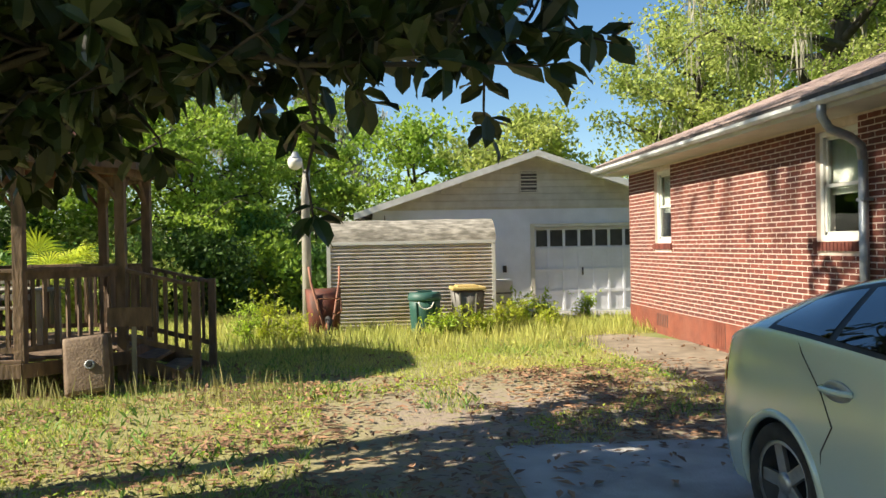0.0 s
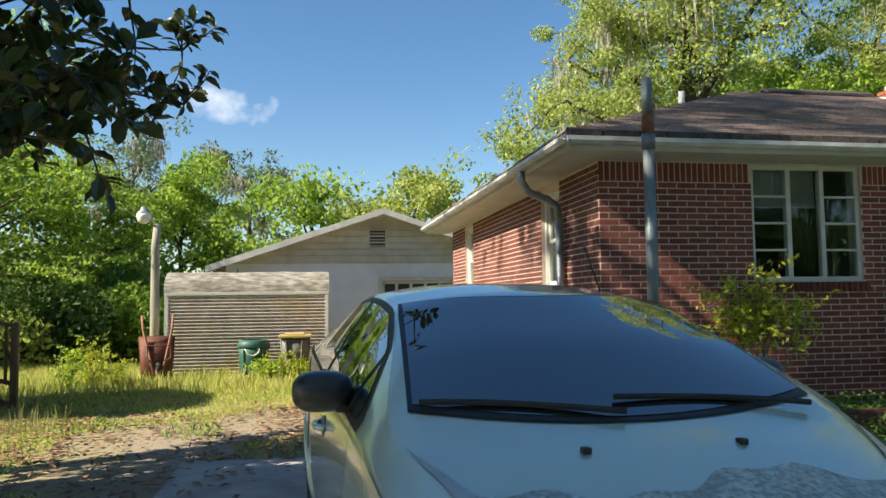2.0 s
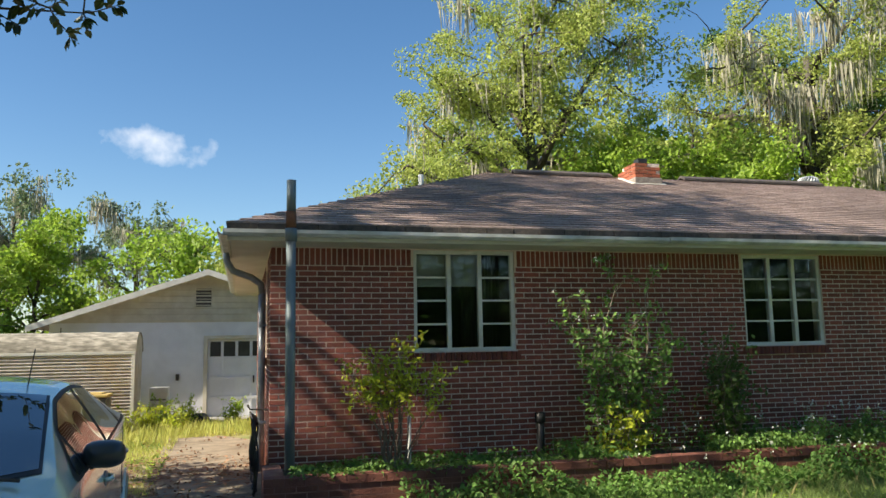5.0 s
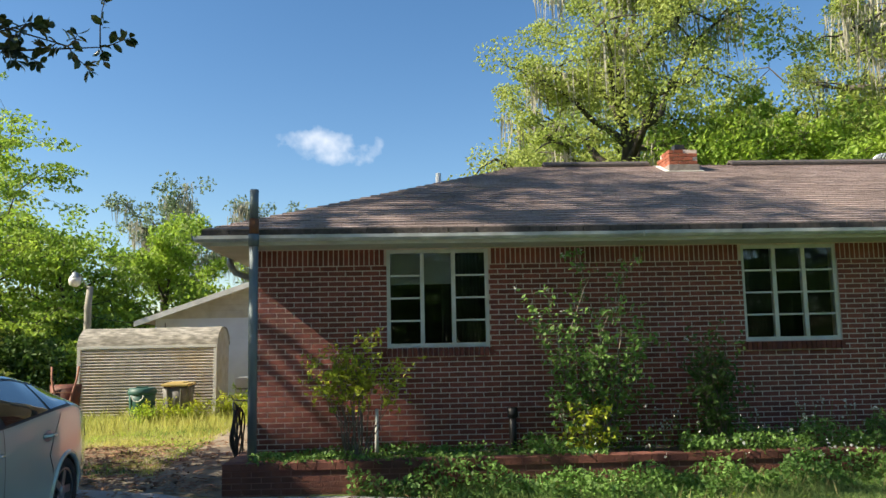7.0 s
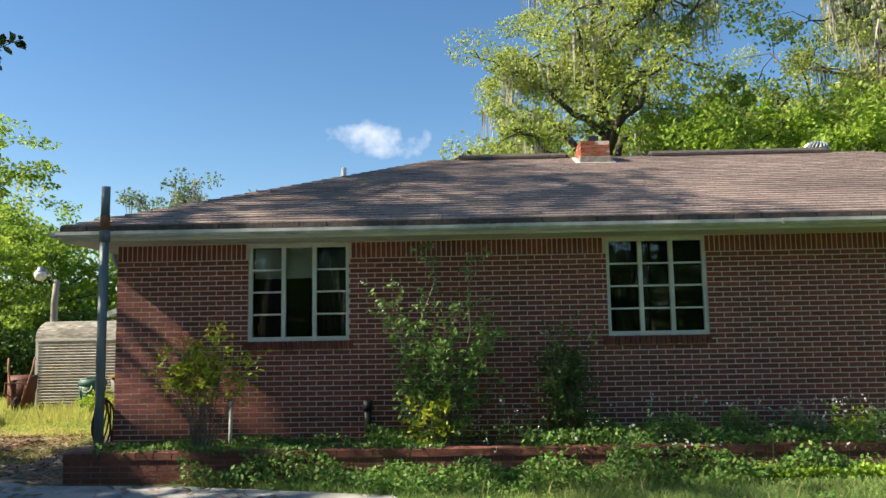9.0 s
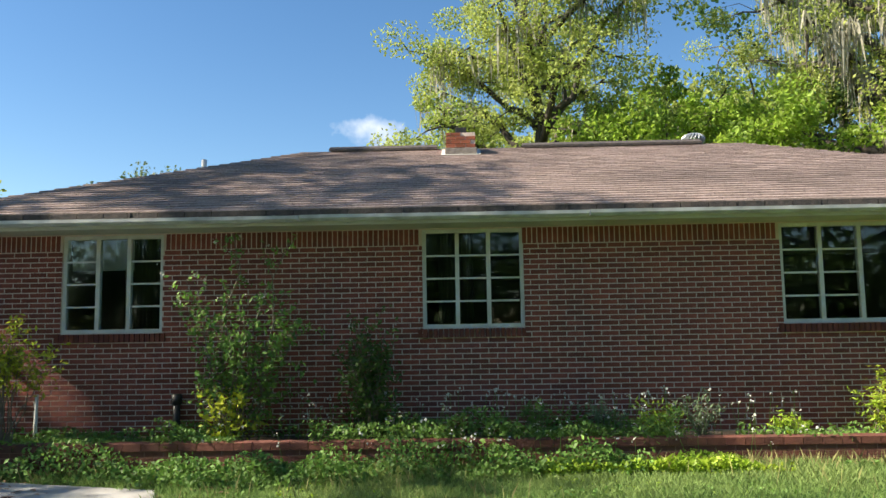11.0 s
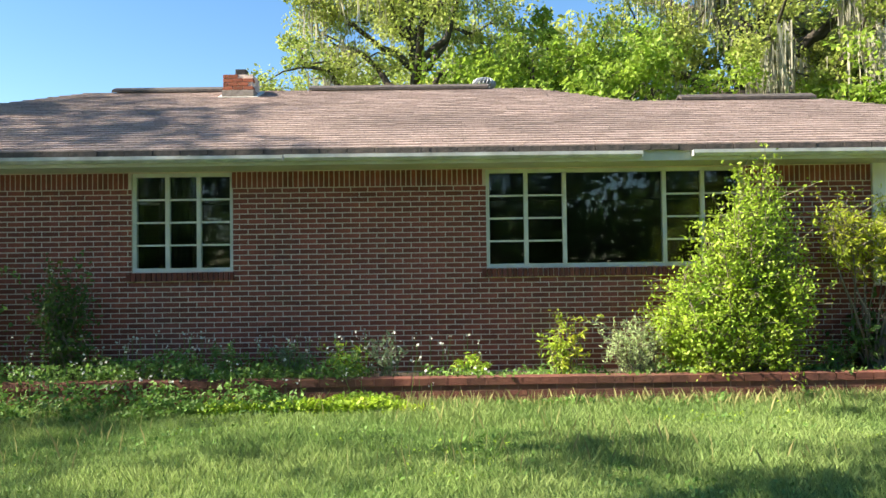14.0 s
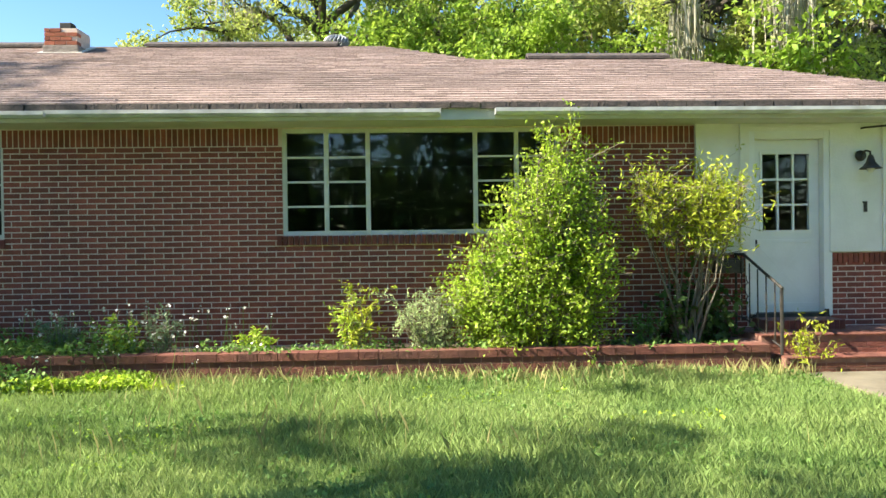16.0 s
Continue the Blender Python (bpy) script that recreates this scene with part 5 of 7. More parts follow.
def tree(name, x, y, height, radius, leaf_mat, label, seed, base=0.35, leaves=9000, leaf=0.17, limbs=11, trunk=0.25, moss=0, clump=0.75, lean=(0, 0), flat=0.75, z0=0.0, gaps=False):
    """A tree with a tapered trunk, bent limbs, and leaves gathered in clumps round the twigs."""
    rng = np.random.default_rng(seed)
    t = thing(name, label, "tree", pose(x, y, z0), group="")
    top = np.array((lean[0], lean[1], height * 0.78))
    bm = bmesh.new()
    path = limb_path(rng, (0, 0, -0.2), top, 6, 0, 0.05)
    bm_tube(bm, path, [trunk * (1 - 0.80 * i / 6) for i in range(7)], 9)
    tips, anchors = [], []
    for k in range(limbs):
        f = base + (0.97 - base) * (k + 0.5) / limbs
        i = min(int(f * 6), 5)
        p0 = path[i] * (1 - (f * 6 - i)) + path[i + 1] * (f * 6 - i)
        a = k * 2.4 + rng.uniform(-0.5, 0.5)
        reach = radius * (0.65 + 0.35 * math.sin(math.pi * min(1, (f - base) / (1 - base) * 0.8 + 0.25))) * rng.uniform(0.75, 1.1)
        rise = height * rng.uniform(0.06, 0.24)
        p1 = p0 + np.array((math.cos(a) * reach, math.sin(a) * reach, rise))
        lp = limb_path(rng, p0, p1, 5, 0.06, 0.12)
        r0 = trunk * 0.55 * (1.1 - f * 0.7)
        bm_tube(bm, lp, [r0 * (1 - 0.8 * j / 5) for j in range(6)], 6)
        for j in range(3, 6):
            tips.append(lp[j])
            anchors.append(lp[j])
            for _ in range(2):
                q = lp[j] + rng.normal(size=3) * np.array((1, 1, 0.7)) * radius * 0.24
                sp = limb_path(rng, lp[j], q, 3, 0.05, 0.15)
                bm_tube(bm, sp, [r0 * 0.28, r0 * 0.2, r0 * 0.14, r0 * 0.06], 5, cap=False)
                tips.append(q)
    for _ in range(4):
        tips.append(path[-1] + rng.normal(size=3) * radius * 0.2)
    part("trunk", bm, BARK, t, smooth=True)
    tips = np.array(tips)
    which = rng.integers(0, len(tips), leaves)
    sizes = rng.uniform(0.6, 1.3, len(tips)) * clump
    off = rng.normal(size=(leaves, 3))
    off *= (rng.uniform(0.05, 1, leaves) ** 0.45 / np.linalg.norm(off, axis=1))[:, None] * np.array((1, 1, flat))
    pts = tips[which] + off * sizes[which][:, None]
    # leaves that would block the wall's sun streaks are dropped
    if gaps:
        pts = np.array([p for p in pts if not cut_for_sun(p[0] + x, p[1] + y, p[2])])
    v, f = leaf_quads(pts, leaf, rng, 0.55)
    data_part("crown", v, f, leaf_mat, t)
    if moss:
        vs, fs = [], []
        src = np.array(anchors)
        src = src[rng.integers(0, len(src), moss)]
        for p in src:
            p = p + rng.normal(size=3) * np.array((0.35, 0.35, 0.15))
            for _ in range(16):
                ln = rng.uniform(0.35, 1.65) ** 1.4 * min(1.0, height / 14)
                a = rng.uniform(0, math.pi)
                w = rng.uniform(0.010, 0.035)
                dx, dy = math.cos(a) * w, math.sin(a) * w
                o = p + np.array((rng.normal() * 0.2, rng.normal() * 0.2, rng.normal() * 0.08))
                k0 = len(vs)
                sx, sy = rng.normal() * 0.06, rng.normal() * 0.06
                vs += [(o[0] - dx, o[1] - dy, o[2]), (o[0] + dx, o[1] + dy, o[2]), (o[0] + dx * 0.9 + sx, o[1] + dy * 0.9 + sy, o[2] - ln * 0.5), (o[0] - dx * 0.9 + sx, o[1] - dy * 0.9 + sy, o[2] - ln * 0.5)]
                vs += [(o[0] + sx * 2, o[1] + sy * 2, o[2] - ln), (o[0] + sx * 2 + 0.006, o[1] + sy * 2, o[2] - ln)]
                fs += [(k0, k0 + 1, k0 + 2, k0 + 3), (k0 + 3, k0 + 2, k0 + 5, k0 + 4)]
        if vs:
            mo = data_part("hanging_moss", vs, fs, MOSS, t, "grey hanging moss")
            mo["kind"] = "stuff"
    return t


OAK, YNG = "tall live oak hung with grey moss", "leafy young bright green tree"
# behind the house
tree("oak_tree", 14.2, 21.5, 15.2, 4.4, LEAF_OAK, OAK, 1, 0.34, 62000, 0.125, 24, 0.42, 70, 0.78, flat=0.62)
tree("oak_tree", 26.4, 22.3, 16.0, 6.5, LEAF_OAK, OAK, 2, 0.30, 60000, 0.13, 24, 0.62, 340, 0.78, lean=(-0.8, -1.0))
tree("oak_tree", 33.0, 20.0, 15.0, 6.0, LEAF_OAK, OAK, 3, 0.34, 30000, 0.15, 16, 0.6, 90, 0.9)
tree("oak_tree", 27.5, 29.0, 17.0, 6.5, LEAF_DARK, OAK, 33, 0.15, 20000, 0.24, 14, 0.4, 40, 1.0)
tree("oak_tree", 35.0, 29.0, 15.0, 6.5, LEAF_DARK, OAK, 34, 0.10, 18000, 0.26, 16, 0.4, 20, 1.1)
tree("young_tree", 17.8, 19.5, 10.2, 3.0, LEAF_YOUNG, YNG, 4, 0.3, 16000, 0.16, 12, 0.13, 0, 0.6)
tree("young_tree", 20.4, 18.3, 8.6, 2.7, LEAF_YOUNG, YNG, 5, 0.25, 15000, 0.16, 12, 0.12, 0, 0.6)
tree("young_tree", 15.6, 18.3, 7.0, 2.2, LEAF_YOUNG, YNG, 6, 0.3, 11000, 0.16, 11, 0.11, 0, 0.55)
tree("leafy_tree", 18.8, 26.0, 10.8, 4.0, LEAF_YOUNG, "broad bright green tree behind the house", 7, 0.2, 9000, 0.26, 13, 0.28, 0, 1.0)
tree("leafy_tree", 22.6, 27.0, 12.5, 4.2, LEAF_OAK, "broad green oak behind the house", 8, 0.2, 9000, 0.28, 13, 0.3, 0, 1.1)
tree("young_tree", 25.5, 17.0, 7.5, 3.0, LEAF_YOUNG, YNG, 9, 0.2, 8000, 0.2, 12, 0.15, 0, 0.7)
# behind the garage
tree("oak_tree", 13.0, 28.5, 11.0, 3.2, LEAF_OAK, OAK, 10, 0.25, 16000, 0.19, 14, 0.3, 12, 0.8)
tree("oak_tree", 17.0, 32.0, 13.5, 4.6, LEAF_OAK, OAK, 11, 0.25, 10000, 0.25, 13, 0.35, 20, 1.0)
tree("leafy_tree", 6.6, 30.0, 7.6, 3.0, LEAF_OAK, "rounded mid-green tree behind the garage", 12, 0.25, 9000, 0.24, 12, 0.2, 0, 0.9)
tree("leafy_tree", 2.3, 33.0, 7.6, 3.0, LEAF_YOUNG, "rounded bright green tree behind the garage", 13, 0.2, 7000, 0.25, 12, 0.18, 0, 0.8)
tree("young_tree", -1.9, 24.5, 6.3, 2.3, LEAF_YOUNG, YNG, 14, 0.2, 14000, 0.16, 12, 0.13, 0, 0.6)
tree("young_tree", -4.8, 22.5, 6.0, 2.5, LEAF_YOUNG, YNG, 15, 0.12, 14000, 0.16, 13, 0.13, 0, 0.65)
tree("leafy_tree", -7.6, 24.0, 6.8, 3.0, LEAF_YOUNG, YNG, 16, 0.08, 14000, 0.17, 13, 0.16, 0, 0.8)
tree("young_tree", -5.4, 18.6, 8.6, 2.6, LEAF_YOUNG, "airy young tree with sparse layered branches", 17, 0.30, 11000, 0.13, 15, 0.09, 0, 0.62, flat=0.22)
tree("oak_tree", -6.5, 39.0, 10.8, 3.2, LEAF_GREY, "distant pale oak covered in grey moss", 18, 0.4, 5000, 0.22, 12, 0.3, 90, 0.7)
tree("oak_tree", -1.0, 41.0, 10.2, 2.6, LEAF_GREY, "distant pale oak covered in grey moss", 19, 0.45, 3500, 0.22, 10, 0.25, 70, 0.6)
tree("leafy_tree", -11.5, 21.0, 8.5, 3.6, LEAF_OAK, YNG, 20, 0.08, 9000, 0.22, 13, 0.2, 0, 0.9)
tree("leafy_tree", -13.0, 28.0, 10.5, 4.0, LEAF_OAK, "broad green tree at the edge of the yard", 21, 0.15, 9000, 0.25, 13, 0.25, 8, 1.0)
tree("leafy_tree", -19.0, 24.0, 11.0, 4.5, LEAF_OAK, "broad green tree at the edge of the yard", 22, 0.15, 8000, 0.26, 13, 0.25, 8, 1.0)
# unseen trees added all round to darken the light and window reflections
for k, (tx, ty, th) in enumerate(((-14, -24, 15), (-3, -28, 13), (8, -26, 15), (19, -29, 14), (30, -25, 16), (40, -12, 14), (44, 6, 14), (38, 26, 14), (-26, 6, 13), (-24, -12, 14))):
    tree("unseen_tree", tx, ty, th, 5.5, LEAF_DARK, "unseen dark tree added to darken light and window reflections", 60 + k, 0.10, 8000, 0.5, 13, 0.3, 0, 1.7)
# unseen oaks added to the west to shade the roof and the drive
tree("oak_tree", -8.5, 4.4, 20.5, 3.4, LEAF_OAK, OAK, 40, 0.80, 3800, 0.26, 10, 0.25, 12, 0.8, gaps=True)
tree("oak_tree", -9.0, -1.8, 15.5, 5.0, LEAF_OAK, OAK, 43, 0.50, 6500, 0.26, 14, 0.32, 15, 0.95, gaps=True)
# unseen oak added beside the camera path to dapple the lawn
tree("oak_tree", 4.0, -5.0, 14.5, 5.4, LEAF_OAK, OAK, 42, 0.55, 8500, 0.24, 14, 0.3, 20, 0.8)


def undergrowth():
    rng = np.random.default_rng(77)
    spots = [(-9, 17.6, 1.3), (-7.2, 18.6, 1.7), (-5.6, 17.4, 1.4), (-4.0, 18.2, 2.0), (-2.6, 19.0, 1.9), (-1.2, 18.6, 1.5), (-11, 19, 2.0), (-13.5, 17, 2.0), (-0.4, 21.5, 2.2), (-3.2, 21, 2.6), (-6.4, 21, 2.6), (-9.5, 22, 2.8),
             (9.5, 20, 2.6), (12.0, 18.5, 2.8), (14.5, 17.5, 3.2), (17.0, 17.2, 3.4), (19.3, 16.6, 3.2), (22.0, 16.0, 3.2), (24.5, 15.5, 3.0), (27, 15, 3.0), (-16, 20, 3.0), (-19, 16, 3.0)]
    for k, (x, y, h) in enumerate(spots):
        t = thing("shrub", "wild green undergrowth shrub at the edge of the yard", "shrub", pose(x, y, 0), group="yard undergrowth")
        n = 5200
        a = rng.uniform(0, 2 * math.pi, n)
        r = np.sqrt(rng.uniform(0, 1, n)) * rng.uniform(1.2, 1.7)
        lump = 1 + 0.3 * np.sin(a * 3 + k) + 0.2 * np.sin(a * 7 + k * 2)
        z = rng.uniform(0.02, 1, n) ** 0.7 * h * (1 - 0.45 * (r / 1.7) ** 2) * (0.75 + 0.25 * lump)
        p = np.stack([np.cos(a) * r * lump, np.sin(a) * r * lump * 0.8, z], 1) + rng.normal(size=(n, 3)) * 0.06
        v, f = leaf_quads(p, 0.16, rng, 0.55)
        data_part("foliage", v, f, (LEAF_YOUNG, LEAF_WEED, LEAF_OAK, LEAF_DARK)[k % 4], t)
        bm = bmesh.new()
        for _ in range(6):
            q = rng.normal(size=2) * 0.6
            bm_tube(bm, limb_path(rng, (q[0] * 0.2, q[1] * 0.2, -0.05), (q[0], q[1], h * 0.7), 3), [0.03, 0.022, 0.015, 0.006], 5)
        part("stems", bm, BARK, t)


undergrowth()


# unseen shrubs added to hide the bright horizon from the window panes
def unseen_hedge():
    rng = np.random.default_rng(78)
    for k in range(15):
        x, y = -18 + k * 4.2, -19 + rng.uniform(-1, 1)
        t = thing("unseen_shrub", "unseen dark shrub added to darken the window reflections", "shrub", pose(x, y, 0), group="roadside hedge")
        n = 2600
        p = rng.normal(size=(n, 3)) * np.array((1.2, 0.7, 1.3)) + np.array((0, 0, 2.4))
        p[:, 2] = np.abs(p[:, 2])
        v, f = leaf_quads(p, 0.34, rng, 0.6)
        data_part("foliage", v, f, LEAF_DARK, t)
        tube_part("stem", [(0, 0, -0.1), (0.1, 0, 1.5), (0, 0, 3)], [0.08, 0.05, 0.02], BARK, t, 6)


unseen_hedge()


def magnolia():
    rng = np.random.default_rng(9)
    bx, by = -3.3, 4.4
    t = thing("magnolia_tree", "large dark magnolia with glossy leaves overhanging the drive", "tree", pose(bx, by, 0))
    bm = bmesh.new()
    path = limb_path(rng, (0, 0, -0.2), (0.3, -0.2, 9.5), 7, 0, 0.03)
    bm_tube(bm, path, [0.30 * (1 - 0.8 * i / 7) for i in range(8)], 12)
    # tips in the world: low branches over the drive, then the dome above
    low = [(0.45, 3.2, 2.3), (0.66, 3.3, 2.42), (0.5, 3.1, 2.62), (0.35, 3.0, 2.75), (0.72, 3.3, 2.7), (0.6, 3.8, 2.6), (-0.1, 3.4, 2.55), (-0.9, 3.3, 2.2), (-0.5, 4.2, 2.75), (-1.3, 4.3, 2.3), (-1.8, 5.2, 2.25), (-0.9, 5.4, 2.9), (0.1, 5.6, 3.2),
           (0.85, 6.5, 3.35), (0.75, 7.0, 4.05), (0.2, 6.8, 3.5), (-0.9, 6.6, 2.9), (-1.9, 6.6, 2.6), (0.6, 5.2, 4.4), (0.2, 4.4, 3.6), (0.8, 4.2, 3.7), (-0.5, 2.6, 2.7), (-1.4, 2.8, 2.4), (-1.2, 3.7, 2.9), (0.2, 6.0, 5.0),
           (2.1, 6.0, 5.75), (2.4, 6.4, 5.6), (2.7, 6.7, 5.7), (1.9, 5.4, 6.1), (2.2, 5.6, 6.5), (1.4, 6.3, 6.1), (-2.0, 7.6, 3.4), (-1.0, 7.6, 3.9), (0.2, 2.2, 3.2), (-0.6, 1.8, 3.3), (1.2, 3.0, 3.6)]
    dome = []
    for k in range(22):
        a, r = rng.uniform(0, 2 * math.pi), rng.uniform(1.0, 3.9)
        z = rng.uniform(4.5, 10.8)
        r *= 1 - 0.6 * max(0, (z - 7) / 4)
        px, py = bx + math.cos(a) * r, by + math.sin(a) * r
        if z < 5.4 and px > 0.8:
            continue
        dome.append((px, py, z))
    leaves_c, leaves_d = [], []

    def rosette(p, d, n):
        d = d / (np.linalg.norm(d) + 1e-9)
        for i in range(n):
            side = rng.normal(size=3)
            side -= d * side.dot(d)
            side /= np.linalg.norm(side) + 1e-9
            way = d * rng.uniform(0.1, 0.9) + side * rng.uniform(0.6, 1.1) + np.array((0, 0, -0.15))
            way /= np.linalg.norm(way)
            ln = rng.uniform(0.13, 0.21)
            leaves_c.append(p - d * 0.16 * rng.uniform(0, 1) + way * ln * 0.5)
            leaves_d.append(way * ln)

    low = [(a, b, c + (0.32 if a < -0.3 else 0.0)) for a, b, c in low]
    # unseen boughs added on the south side to shade the parked car
    south = [(-2.6, -0.6, 5.2), (-1.8, 0.2, 4.7), (-3.4, -0.2, 6.2), (-2.4, 0.6, 5.6), (-1.2, 1.2, 4.4), (-3.0, 1.4, 6.6), (-1.6, 0.9, 5.2), (-2.2, -1.2, 5.8), (-0.9, 0.4, 4.2), (-3.6, 0.8, 7.0), (-0.6, 1.6, 3.9), (-2.8, 2.2, 7.2), (-2.0, -1.0, 4.6), (-1.4, -0.6, 4.2), (-2.8, -1.4, 5.4), (-1.2, -0.1, 3.9), (-3.2, -0.9, 5.9)]
    south += [(a + rng.uniform(-0.6, 0.5), b + rng.uniform(-0.5, 0.6), c + rng.uniform(-0.4, 0.6)) for a, b, c in south + south + south[:6]]
    dome = south + dome

    for k, tip in enumerate(low + dome):
        p1 = np.array(tip) - np.array((bx, by, 0))
        h = max(1.8, p1[2] - np.hypot(p1[0], p1[1]) * 0.28 - 0.3) if k < len(low) else max(2.5, p1[2] - rng.uniform(0.8, 2.0))
        f = min(h / 9.5, 0.98) * 7
        i = min(int(f), 6)
        p0 = path[i] * (1 - (f - i)) + path[i + 1] * (f - i)
        lp = limb_path(rng, p0, p1, 6, 0.10, 0.06)
        # boughs that would block the wall's sun streaks are left out
        if tip[2] > 4.2 and any(cut_for_sun(q[0] + bx, q[1] + by, q[2]) for q in lp[2:]):
            continue
        bm_tube(bm, lp, [0.055 * (1 - 0.85 * j / 6) for j in range(7)], 6)
        for j in range(2, 7):
            for _ in range(5 if k < len(low) else 4):
                q = lp[j] + rng.normal(size=3) * np.array((0.28, 0.28, 0.24))
                if cut_for_sun(q[0] + bx, q[1] + by, q[2]) or rng.uniform() < 0.15:
                    continue
                sp = limb_path(rng, lp[j], q, 3, 0.0, 0.15)
                bm_tube(bm, sp, [0.012, 0.009, 0.007, 0.004], 5, cap=False)
                rosette(q, q - lp[j] + np.array((0, 0, 0.05)), 9)
                rosette((q + lp[j]) / 2, q - lp[j], 4)
    part("trunk", bm, BARK, t, smooth=True)
    keep = [i for i, p in enumerate(leaves_c) if not cut_for_sun(p[0] + bx, p[1] + by, p[2])]
    c, d = np.array(leaves_c)[keep], np.array(leaves_d)[keep]
    n = len(c)
    up = rng.normal(size=(n, 3)) * 0.6 + np.array((0, 0, 1))
    s = np.cross(d, up)
    s /= np.linalg.norm(s, axis=1)[:, None] + 1e-9
    ln = np.linalg.norm(d, axis=1)[:, None]
    nm = np.cross(s, d / ln)
    w = ln * 0.25
    v = np.stack([c - d * 0.5, c - d * 0.12 + s * w - nm * w * -0.3, c + d * 0.25 + s * w * 0.85 - nm * w * -0.25, c + d * 0.5 - nm * w * 0.3, c + d * 0.25 - s * w * 0.85 - nm * w * -0.25, c - d * 0.12 - s * w - nm * w * -0.3, c - d * 0.12, c + d * 0.25], 1)
    k = np.arange(n)[:, None] * 8
    f = np.concatenate([np.concatenate([k, k + 1, k + 2, k + 7], 1)[:, [0, 1, 2, 3]], np.concatenate([k + 0, k + 7, k + 4, k + 5], 1), np.concatenate([k + 7, k + 2, k + 3, k + 4], 1)])
    data_part("crown", v.reshape(-1, 3), f, LEAF_MAG, t, "glossy dark leathery leaves")


magnolia()


# ---- shrubs in the planter ----
def stem_shrub(name, x, y, z, stems, leaf_mat, label, seed, leaf=0.07, per=70, spread=0.10, start=0.3, wood=None, flowers=None, nflow=0, aspect=0.45, cluster=1.0, foot=0.12):
    """stems: (lean x, lean y, height, thickness). Leaves sit along the upper part of each stem and its twigs."""
    rng = np.random.default_rng(seed)
    t = thing(name, label, "shrub", pose(x, y, z))
    pts, tips = [], []
    for sx, sy, h, th in stems:
        bm = bmesh.new()
        lp = limb_path(rng, (sx * foot + rng.normal() * 0.04, sy * foot + rng.normal() * 0.03, -0.05), (sx, sy, h), 5, 0.02, 0.07)
        bm_tube(bm, lp, [th * (1 - 0.8 * j / 5) for j in range(6)], 5)
        for i in range(max(5, int(per / 9))):
            f = start + (1 - start) * (i + rng.uniform(0, 1)) / max(5, int(per / 9))
            j = min(int(f * 5), 4)
            p = lp[j] * (1 - (f * 5 - j)) + lp[j + 1] * (f * 5 - j)
            q = p + rng.normal(size=3) * np.array((1, 1, 0.8)) * spread * 1.3 + np.array((0, 0, spread * 0.6))
            bm_tube(bm, [p, (p + q) / 2 + rng.normal(size=3) * 0.01, q], [th * 0.35, th * 0.25, th * 0.1], 4, cap=False)
            m = max(3, int(9 * cluster))
            ff = rng.uniform(0.3, 1.15, m)[:, None]
            pts.append(p + (q - p) * ff + rng.normal(size=(m, 3)) * spread * 0.33)
            tips.append(q)
        part("stem", bm, wood or BARK, t)
    p = np.concatenate(pts)
    v, f = leaf_quads(p, leaf, rng, aspect, up=0.3)
    data_part("foliage", v, f, leaf_mat, t)
    if flowers:
        tp = np.array(tips)
        tp = tp[np.argsort(-tp[:, 2])[: max(nflow * 2, 1)]]
        tp = tp[rng.integers(0, len(tp), nflow)]
        tp = np.repeat(tp, 5, 0) + rng.normal(size=(nflow * 5, 3)) * 0.018
        v, f = leaf_quads(tp, 0.022, rng, 0.9)
        data_part("flowers", v, f, flowers, t)["kind"] = "stuff"
    return t


rs = np.random.default_rng(31)
PALE_WOOD = material("pale_stems", (0.22, 0.19, 0.14), 0.9, (0.13, 0.11, 0.085), 14, 0.5, 0.4, 40)
# dense bush before the picture window
st = [(rs.uniform(-0.70, 0.66), rs.uniform(-0.34, 0.22), 0, 0.016) for _ in range(52)]
st = [(a, b, float(np.interp(a, [-0.7, -0.35, 0.0, 0.5, 0.68], [1.15, 1.75, 2.2, 2.25, 1.6])) * rs.uniform(0.5, 1.0), c) for a, b, _, c in st]
st += [(rs.uniform(-0.9, -0.65), rs.uniform(-0.3, 0.1), rs.uniform(0.4, 0.8), 0.012) for _ in range(8)] + [(0.12, 0.0, 2.42, 0.012), (0.32, -0.05, 2.40, 0.012), (0.50, 0.0, 2.25, 0.012)]
stem_shrub("leafy_bush", 18.38, 5.42, 0.28, st, LEAF_BUSH, "dense bright green bush beneath the picture window", 1, 0.048, 420, 0.12, 0.04, PALE_WOOD, aspect=0.5, cluster=1.6, foot=0.62)
# lime-topped shrub by the door
st = [(rs.uniform(-0.62, 0.62), rs.uniform(-0.3, 0.2), rs.uniform(1.45, 1.95), 0.015) for _ in range(22)]
stem_shrub("lime_shrub", 20.0, 5.45, 0.28, st, LEAF_LIME, "leggy shrub with bright lime-green leafy top beside the door", 2, 0.07, 230, 0.12, 0.66, PALE_WOOD, aspect=0.3, cluster=1.1)
st = [(rs.uniform(-0.5, 0.5), rs.uniform(-0.1, 0.2), rs.uniform(0.25, 0.6), 0.01) for _ in range(14)]
stem_shrub("low_shrub", 20.2, 5.6, 0.28, st, LEAF_DARK, "low dark green shrub under the lime-green one", 3, 0.10, 80, 0.13, 0.05, aspect=0.6)
